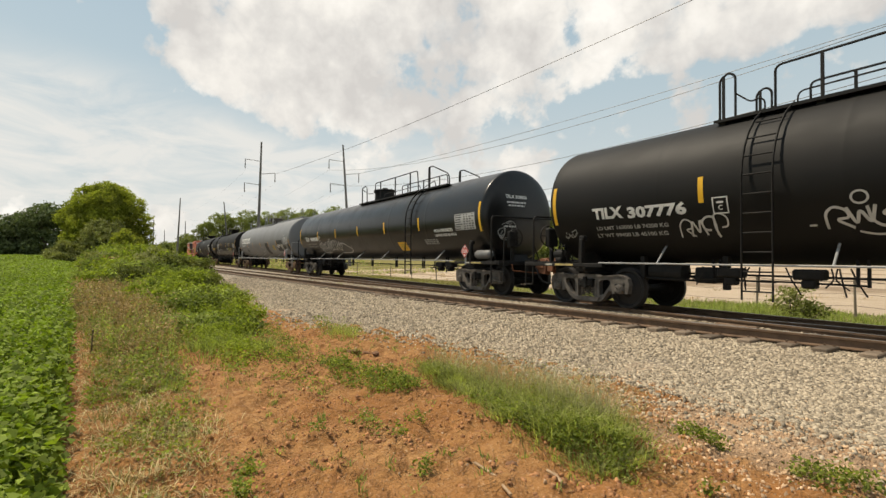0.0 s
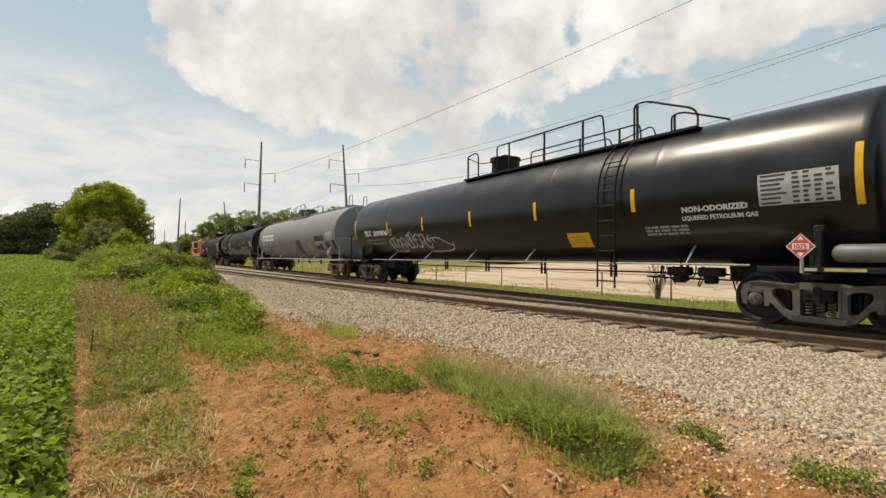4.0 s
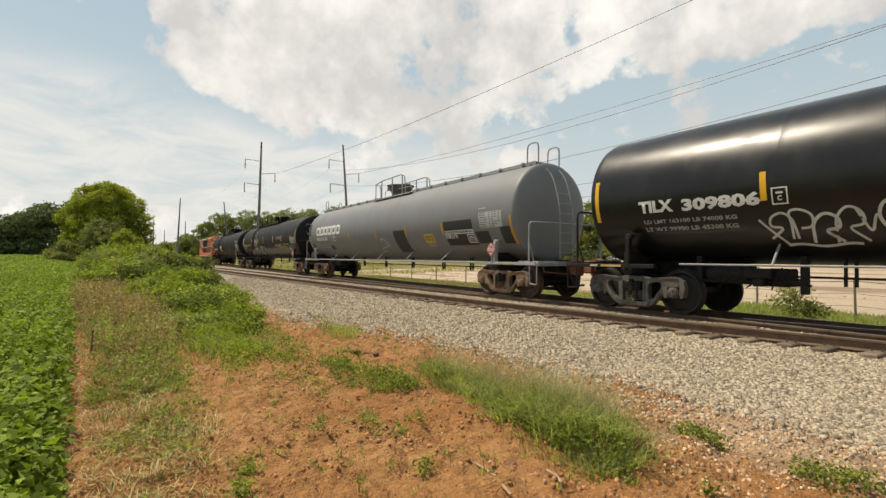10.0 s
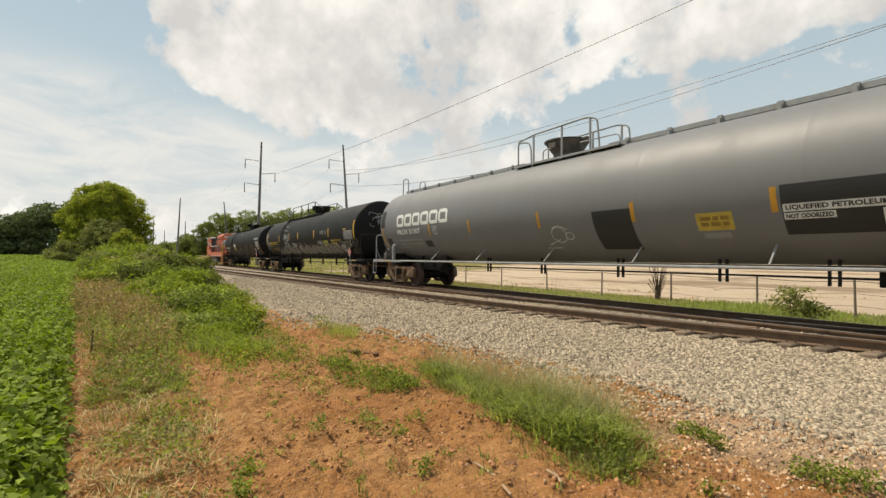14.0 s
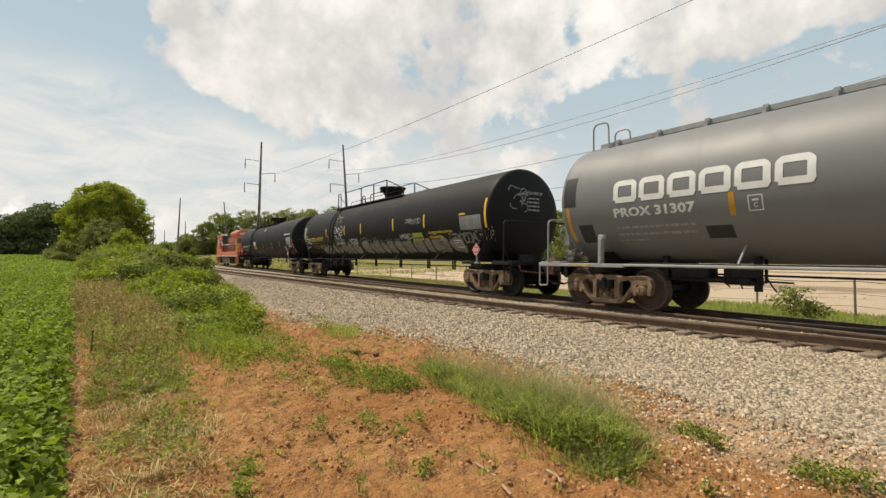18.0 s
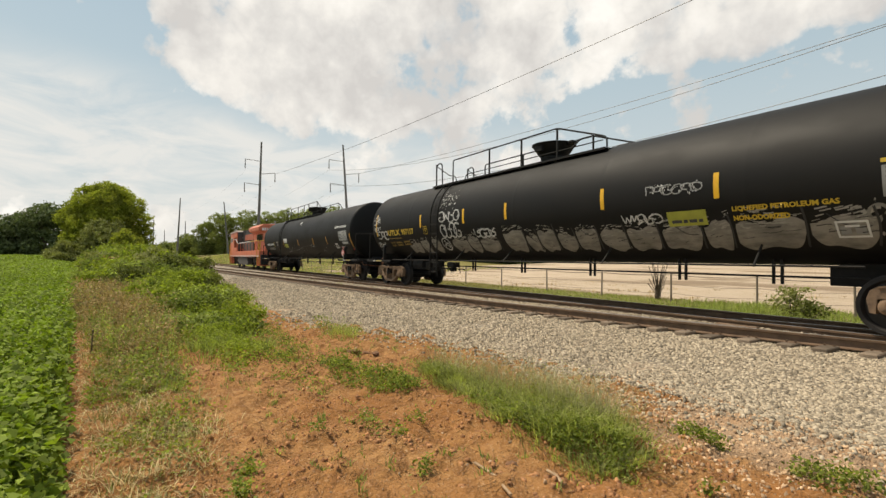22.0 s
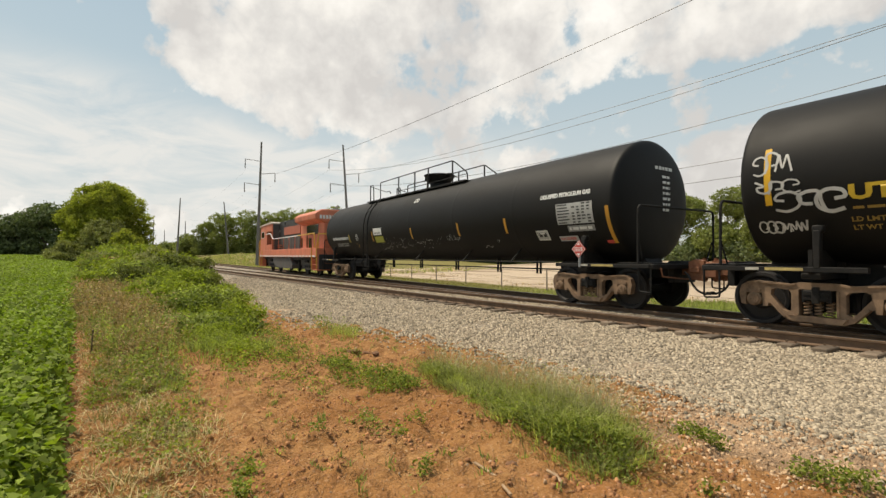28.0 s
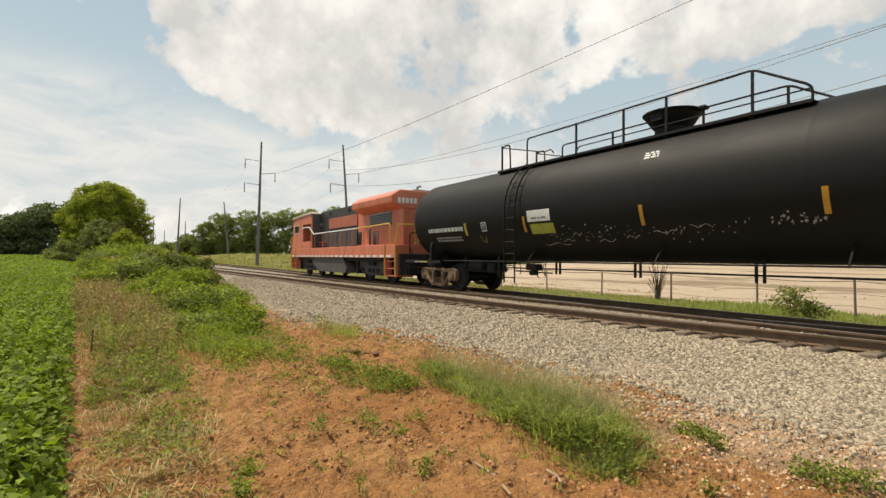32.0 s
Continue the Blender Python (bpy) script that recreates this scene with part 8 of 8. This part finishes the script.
def make_grass():
    rs = np.random.RandomState(41)
    # the ragged grass on the spoil beside the ballast
    spine = [(-6.0, 3.62, 0.10), (-5.4, 3.62, 0.20), (-4.8, 3.62, 0.30), (-4.1, 3.58, 0.36), (-3.6, 3.54, 0.42), (-3.15, 3.50, 0.44), (-2.75, 3.42, 0.34), (-2.5, 3.22, 0.16)]
    C = along(rs, spine, 330)
    C = C[fbm(C[:, 0] * 3.4, C[:, 1] * 3.4, 51) > -0.25]
    P, a = tufts(rs, C, 0.075, 36)
    tall = np.repeat(np.clip(0.11 + 0.10 * fbm(C[:, 0] * 3.0, C[:, 1] * 3.0, 17) + rs.normal(0, 0.05, len(C)), 0.05, 0.30), 36)
    V, F = blades(P, tall, rs, 1.3, 0.0032, a)
    B = V.reshape(-1, 6, 3)
    pick = fbm(B[:, 0, 0] * 2.2, B[:, 0, 1] * 2.2, 52) > -0.1
    L = np.concatenate([B[pick, 2], B[pick, 4]]) + rs.normal(0, 0.02, (2 * pick.sum(), 3))
    V2, F2 = leaf_quads(L[::2], 0.011, rs, 0.6, 2.2)
    stuff("grass_leaves", V2, F2, "leaf_bright", "small yellow-green leaves among the grass", "weeds")
    stuff("tall_grass", V, F, "grass_tuft", "ragged tufts of fine green grass beside the ballast", "grass")
    P, a = tufts(rs, along(rs, spine, 200) + [0.05, -0.10], 0.07, 26)
    V, F = blades(P, 0.10, rs, 1.3, 0.005, a)
    stuff("grass_under_tufts", V, F, "grass_tuft", "darker short grass at the foot of the tufts", "grass")
    P, a = tufts(rs, along(rs, [(-6.1, 3.7, 0.1), (-5.0, 3.85, 0.2), (-4.2, 3.95, 0.26), (-3.5, 3.9, 0.25), (-3.0, 3.8, 0.2)], 130), 0.08, 18)
    V, F = blades(P, 0.34, rs, 0.7, 0.0016, a)
    tip = V.reshape(-1, 6, 3)[:, 4]
    stuff("dry_seed_grass", V, F, "grass_seed", "pale dry seed stalks among the grass", "grass")
    V, F = leaf_quads(np.repeat(tip, 2, 0) + rs.normal(0, 0.02, (len(tip) * 2, 3)), 0.007, rs, 0.2, 2.0)
    stuff("seed_heads", V, F, "grass_seed", "pale feathery seed heads", "grass")
    P, a = tufts(rs, patch_points(rs, -9.5, 3.6, 0.55, 0.25, 26)[:, :2], 0.09, 20)
    V, F = blades(P, 0.22, rs, 0.8, 0.0028, a)
    stuff("wispy_grass", V, F, "grass_tuft", "wispy pale green grass at the foot of the ballast", "grass")
    # low leafy weeds
    spots = [(-6.9, 2.5, 0.5, 0.22, 420), (-6.2, 2.5, 0.55, 0.28, 700), (-5.5, 2.68, 0.38, 0.28, 640), (-5.2, 2.75, 0.25, 0.2, 300), (-8.0, 1.95, 0.5, 0.25, 340), (-8.9, 1.7, 0.6, 0.3, 420), (-3.75, 3.28, 0.4, 0.14, 420), (-3.2, 3.15, 0.3, 0.12, 300), (-3.4, 3.62, 0.5, 0.2, 260),
             (-2.42, 4.22, 0.22, 0.16, 330), (-1.45, 4.25, 0.28, 0.2, 330), (-2.62, 3.4, 0.1, 0.1, 90), (-2.75, 3.2, 0.25, 0.1, 90), (-3.5, 3.12, 0.3, 0.08, 260), (-2.95, 3.1, 0.2, 0.1, 200), (-2.5, 3.2, 0.15, 0.12, 60), (-4.3, 3.3, 0.3, 0.1, 160), (-3.9, 3.9, 0.3, 0.12, 120),
             (-3.86, 0.72, 0.10, 0.07, 90), (-3.5, 0.62, 0.12, 0.06, 90), (-6.9, -0.38, 0.6, 0.1, 160), (-8.3, 1.3, 0.5, 0.2, 120), (-4.1, 1.85, 0.18, 0.08, 50), (-4.35, 1.42, 0.08, 0.07, 50), (-3.2, 1.87, 0.07, 0.05, 50), (-1.9, 3.45, 0.04, 0.05, 40), (-4.46, 1.92, 0.14, 0.07, 40), (-3.85, 2.0, 0.12, 0.06, 40), (-4.3, 2.4, 0.16, 0.08, 50), (-10.5, 3.6, 0.5, 0.2, 140), (-12.0, 4.0, 0.4, 0.2, 100), (-9.9, 3.95, 0.35, 0.2, 120), (-7.6, 2.9, 0.4, 0.25, 130),
             (-7.0, 1.95, 0.5, 0.25, 130), (-7.9, 2.2, 0.5, 0.25, 170), (-8.6, 2.35, 0.5, 0.25, 150), (-6.2, 2.0, 0.4, 0.15, 60), (-3.1, 3.35, 0.3, 0.16, 220), (-3.6, 3.4, 0.3, 0.12, 200), (-23.6, 7.2, 0.22, 0.18, 60), (-20.4, 7.5, 0.2, 0.16, 50), (-9.9, 2.3, 0.7, 0.3, 420), (-11.0, 2.3, 0.7, 0.4, 420), (-7.4, 1.2, 0.4, 0.2, 120), (-6.6, 1.6, 0.3, 0.2, 60)]
    P = np.concatenate([patch_points(rs, a, b, c, d, n) for a, b, c, d, n in spots])
    P[:, 2] += 0.02 + 0.12 * rs.uniform(0, 1, len(P)) ** 1.4
    P = np.concatenate([P, P + rs.normal(0, 0.045, P.shape) * (1, 1, 0.4)])
    pick = rs.uniform(0, 1, len(P)) < 0.6
    V, F = leaf_quads(P[pick], 0.022, rs, 0.7, 1.6)
    stuff("leafy_weeds", V, F, "leaf_mid", "low leafy green weeds on the clay", "weeds")
    V, F = leaf_quads(P[~pick], 0.02, rs, 0.7, 1.6)
    stuff("bright_weeds", V, F, "leaf_bright", "bright yellow-green weed leaves on the clay", "weeds")
    # sparse tufts over the clay
    n = 420
    x, y = rs.uniform(-13, -2.3, n), rs.uniform(0.3, 4.6, n)
    P = np.concatenate([patch_points(rs, a, b, 0.05, 0.05, rs.randint(4, 16)) for a, b in zip(x, y)])
    V, F = blades(P, 0.06, rs, 0.8, 0.005)
    stuff("clay_tufts", V, F, "grass_green", "scattered small tufts on the red clay", "grass")
    # the verge along the field: a mixed stand that starts past a bare strip
    n = 1900
    x = -2.7 - 22 * rs.uniform(0, 1, n) ** 1.25
    y = field_edge(x) + np.clip(0.26 + 0.045 * (x + 7), 0.03, 0.26) + rs.beta(1.3, 1.9, n) * (0.80 + 0.085 * (-x - 3))
    C = np.stack([x, y], -1)[fbm(x * 2.6, y * 2.6, 12) > -0.08]
    kind = rs.uniform(0, 1, len(C)) + 0.35 * fbm(C[:, 0] * 1.1, C[:, 1] * 1.1, 33) + 0.02 * (-C[:, 0] - 6)
    for lo, hi, name, material, h, lean, label in ((-9, 0.42, "dry_verge_grass", "grass_dry", 0.085, 1.5, "dry straw-coloured grass on the field verge"),
                                                   (0.42, 0.78, "verge_grass", "grass_olive", 0.095, 1.2, "olive grass on the field verge"),
                                                   (0.78, 9, "verge_herbs", "leaf_dusty", 0.12, 1.0, "dusty green herbs on the field verge")):
        Q = C[(kind >= lo) & (kind < hi)]
        P, a = tufts(rs, Q, 0.07, 17)
        k = np.repeat(rs.uniform(0.45, 1.4, len(Q)) * np.clip(0.62 + 0.06 * (-Q[:, 0] - 3), 0.62, 1.2), 17)
        V, F = blades(P, h * k, rs, lean, 0.0030, a)
        stuff(name, V, F, material, label, "grass")
    # leafy weeds in small plants
    n = 900
    x = -3.0 - 17 * rs.uniform(0, 1, n) ** 0.95
    y = field_edge(x) + 0.24 + rs.beta(1.2, 1.8, n) * (0.8 + 0.09 * (-x - 3))
    C = np.stack([x, y], -1)[fbm(x * 1.4, y * 1.4, 14) > -0.1]
    P, a = tufts(rs, C, 0.075, 20)
    P[:, 2] += np.repeat(rs.uniform(0.04, 0.24, len(C)) * np.clip(0.5 + 0.07 * (-C[:, 0] - 3), 0.5, 1), 20) * rs.uniform(0.1, 1, len(P))
    V, F = leaf_quads(P, 0.016 + 0.0014 * (-P[:, 0]), rs, 0.7, 1.5)
    half = np.repeat(rs.uniform(0, 1, len(C)) < 0.6, 20)
    W = V.reshape(-1, 4, 3)
    for sel, name, material, label in ((half, "verge_weeds", "leaf_bright", "yellow-green leafy weeds on the verge"), (~half, "dull_verge_weeds", "leaf_dusty", "dull olive leafy weeds on the verge")):
        stuff(name, W[sel].reshape(-1, 3), np.arange(4 * sel.sum()).reshape(-1, 4), material, label, "weeds")
    # long grass at the foot of the brush
    C = np.concatenate([patch_points(rs, -11.2, 1.5, 1.2, 0.5, 60), patch_points(rs, -13.5, 1.9, 1.6, 0.7, 80), patch_points(rs, -9.6, 1.75, 0.9, 0.35, 40), patch_points(rs, -16.5, 2.6, 2.0, 0.6, 60), patch_points(rs, -21, 3.2, 3.0, 0.6, 70), patch_points(rs, -9.2, 1.0, 0.8, 0.3, 30)])
    P, a = tufts(rs, C[:, :2], 0.12, 22)
    V, F = blades(P, 0.17 * np.repeat(rs.uniform(0.6, 1.4, len(C)), 22), rs, 1.0, 0.005, a)
    stuff("bank_grass", V, F, "grass_green", "light green grass at the foot of the brush", "grass")
    # leafy bank herbs between the brush and the clay
    C = np.concatenate([patch_points(rs, -11.0, 1.15, 1.3, 0.45, 130), patch_points(rs, -12.6, 1.75, 1.5, 0.6, 160), patch_points(rs, -9.4, 1.35, 0.9, 0.30, 70), patch_points(rs, -16.0, 2.3, 2.2, 0.7, 150), patch_points(rs, -8.3, 1.45, 0.6, 0.22, 30)])
    P, a = tufts(rs, C[:, :2], 0.11, 26)
    P[:, 2] += np.repeat(rs.uniform(0.08, 0.30, len(C)), 26) * rs.uniform(0.1, 1, len(P))
    V, F = leaf_quads(P, 0.030, rs, 0.7, 1.6)
    stuff("bank_herbs", V, F, "leaf_bright", "bright leafy herbs at the foot of the brush", "weeds")
    # straw lying on the bare strip at the crop's edge
    n = 3600
    x = -2.4 - 12 * rs.uniform(0, 1, n) ** 1.5
    y = field_edge(x) + 0.03 + np.abs(rs.normal(0, 0.30, n)) + 0.4 * (rs.uniform(0, 1, n) < 0.3)
    P = np.stack([x, y, ground_z(x, y) + 0.004], -1)
    V, F = blades(P, 0.028, rs, 3.6, 0.0032)
    stuff("straw_litter", V, F, "grass_dry", "pale straw lying on bare soil", "straw")
    # tall brown weeds, thin and branching, and green ones among them
    n = 1500
    x = -6.2 - 21 * rs.uniform(0, 1, n) ** 0.9
    y = field_edge(x) + np.clip(0.50 + 0.05 * (x + 8), 0.06, 0.50) + rs.uniform(0, 1, n) ** 0.9 * (0.95 + 0.05 * (-x - 6))
    keep = fbm(x * 0.8, y * 0.8, 15) > -0.30
    C = np.stack([x, y], -1)[keep]
    grow = np.clip((-C[:, 0] - 5.5) / 5.5, 0.12, 1)
    brown = rs.uniform(0, 1, len(C)) < np.clip(0.45 + 0.05 * (-C[:, 0] - 6), 0.45, 0.85)
    for sel, stem, leafy, name, label in ((brown, "weed_brown", "weed_brown", "brown_weed", "tall brown dried weed"), (~brown, "grass_green", "grass_green", "green_weed", "tall light green weed")):
        Q, g = C[sel], np.repeat(grow[sel] * rs.uniform(0.6, 1.3, sel.sum()), 9)
        P, a = tufts(rs, Q, 0.05, 9)
        V, F = blades(P, 0.50 * g, rs, 0.45, 0.0035, a)
        stuff(name + "_stalks", V, F, stem, label + " stalks on the verge", "weeds")
        mid = V.reshape(-1, 6, 3)
        L = np.concatenate([mid[:, 2] * (1 - f) + mid[:, 4] * f + rs.normal(0, 0.022, mid[:, 2].shape) for f in (-0.7, -0.3, 0.0, 0.35, 0.7, 1.0)])
        V, F = leaf_quads(L, 0.016 + 0.0009 * (-L[:, 0]), rs, 0.4, 1.8)
        stuff(name + "_leaves", V, F, leafy, label + " leaves and seed heads", "weeds")
    # a dark stake in the verge
    tagged(bm_obj("stake", tube(bmesh.new(), [(-9.9, -0.62, -0.52), (-9.88, -0.60, -0.1)], 0.014, 5), "bark"), "thin dark stake standing in the weeds", "stake")
    # rough grass on the rise beyond the line
    n = 26000
    x = -46 - 120 * rs.uniform(0, 1, n) ** 1.1
    y = 13.6 + 26 * rs.uniform(0, 1, n) ** 1.3
    P = np.stack([x, y, ground_z(x, y) - 0.02], -1)
    h = np.clip(0.22 + 0.22 * fbm(x * 0.35, y * 0.35, 25), 0.05, 0.6) * np.where(x > -70, 0.6, 1.0)
    pick = rs.uniform(0, 1, n) < 0.55
    V, F = blades(P[pick], h[pick], rs, 0.6, 0.05)
    stuff("rough_grass", V, F, "grass_green", "rough green grass on the rise beyond the line", "grass")
    V, F = blades(P[~pick], h[~pick], rs, 0.6, 0.05)
    stuff("rough_dry_grass", V, F, "grass_dry", "dry yellow grass on the rise beyond the line", "grass")
    # dry tufts on the sandy lot
    n = 420
    x, y = rs.uniform(-48, 2, n), 19.8 + 20 * rs.uniform(0, 1, n) ** 1.4
    C = np.stack([x, y], -1)[fbm(x * 0.5, y * 0.9, 71) > 0.0]
    P, a = tufts(rs, C, 0.22, 16)
    V, F = blades(P, 0.16, rs, 0.9, 0.012, a)
    stuff("lot_weeds", V, F, "weed_brown", "sparse brown weeds on the sandy lot", "weeds")
    # grass strip behind the line
    n = 26000
    x = -2 - 40 * rs.uniform(0, 1, n) ** 1.25
    y = rs.uniform(13.4, 19.6, n)
    P = np.stack([x, y, ground_z(x, y) - 0.01], -1)
    tall = 0.09 + 0.20 * np.clip((x + 13) / 4, 0, 1) * (0.6 + 0.6 * fbm(x, y, 23))
    dull = (fbm(x * 0.45, y * 1.2, 27) + rs.normal(0, 0.25, n) - 0.10 * (x + 14)) > 0.35
    for sel, name, material, label in ((~dull, "strip_grass", "grass_green", "green grass strip between the line and the fence"), (dull, "strip_dry_grass", "grass_olive", "dull olive grass between the line and the fence")):
        V, F = blades(P[sel], np.maximum(tall[sel], 0.05), rs, 0.7, 0.010)
        stuff(name, V, F, material, label, "grass")


def make_litter():
    # dead sticks and clods on the clay
    rng = random.Random(77)
    for (a, b, r) in (((-3.04, 2.23), (-2.51, 2.14), 0.011), ((-2.56, 2.52), (-2.38, 2.48), 0.012)):
        bm = bmesh.new()
        za, zb = float(ground_z(*a)) + r + 0.012, float(ground_z(*b)) + r + 0.012
        tube(bm, [(a[0], a[1], za), ((a[0] + b[0]) / 2, (a[1] + b[1]) / 2 + 0.02, max((za + zb) / 2, float(ground_z((a[0] + b[0]) / 2, (a[1] + b[1]) / 2 + 0.02)) + r)), (b[0], b[1], zb)], r, 6)
        tagged(bm_obj("stick", bm, "dead_wood"), "bleached dead stick lying on the clay", "stick")
    for i, (x, y, s) in enumerate([(-3.0, 2.57, 0.045), (-7.7, 3.1, 0.07), (-7.55, 3.25, 0.05), (-7.35, 3.35, 0.06)]):
        bm = bmesh.new()
        bmesh.ops.create_icosphere(bm, subdivisions=2, radius=s)
        for v in bm.verts:
            v.co = Vector((v.co.x * 1.7, v.co.y, v.co.z * 0.5)) * (1 + 0.6 * noise.noise(v.co * 30 + Vector((i, 0, 0))))
        ob = tagged(bm_obj("clod", bm, "clod_dark", smooth=False), "dark broken clod of clay", "clod")
        ob.matrix_basis = pose(x, y, float(ground_z(x, y)) + s * 0.4, 0, 0, rng.uniform(0, 180))
    # flat broken clods turned up along the wheel rut
    rs = np.random.RandomState(6)
    n = 1000
    x = -2.3 - 6.5 * rs.uniform(0, 1, n) ** 1.2
    c = 2.35 + ((x + 4.6) * 0.30 - 0.15 * np.sin(x * 1.3)) / 0.9
    y = c + rs.choice([-0.55, 0.5], n) + rs.normal(0, 0.16, n)
    keep = fbm(x * 1.6, y * 1.6, 62) > -0.1
    x, y = x[keep], y[keep]
    P = np.stack([x, y, ground_z(x, y) + 0.004], -1)
    me = scatter_stones("clay_clods", P, 0.007 + 0.021 * rs.uniform(0, 1, len(x)) ** 2.4, 7, "clod", 0.45)
    tagged(mesh_obj("clay_clods", me), "flat broken clods of red clay along the wheel rut", "clay", kind="stuff")
    rs = np.random.RandomState(5)
    n = 13000
    x, y = -1.9 - 10 * rs.uniform(0, 1, n) ** 1.3, rs.uniform(0.1, 4.8, n)
    keep = fbm(x * 1.8, y * 1.8, 61) > -0.15
    x, y = x[keep], y[keep]
    n = len(x)
    P = np.stack([x, y, ground_z(x, y) + 0.002], -1)
    tagged(mesh_obj("clay_crumbs", scatter_stones("clay_crumbs", P, 0.004 + 0.016 * rs.uniform(0, 1, n) ** 2.5, 6, "clod")), "crumbled lumps of red clay", "clay", kind="stuff")


M["clod_dark"] = mat("clod_dark", (0.20, 0.10, 0.05), 0.95, vary=0.3, scale=14, bump=0.5, bump_scale=50)
M["clod"] = mat("clod", (0.42, 0.20, 0.085), 0.95, vary=0.25, scale=9, bump=0.4, bump_scale=50, island=0.35)
make_trees()
make_shrubs()
make_soy()
make_grass()
make_litter()


# ---- movement ----
def motions():
    for car, x0 in MOVERS:
        walk(car, [(float(t), pose(x0 + s, TRACK_Y, 0)) for t, s in enumerate(TRAVEL)])
    for ws, x0, r in ROLLING:
        walk(ws, spin_path(x0, 0, r))


motions()
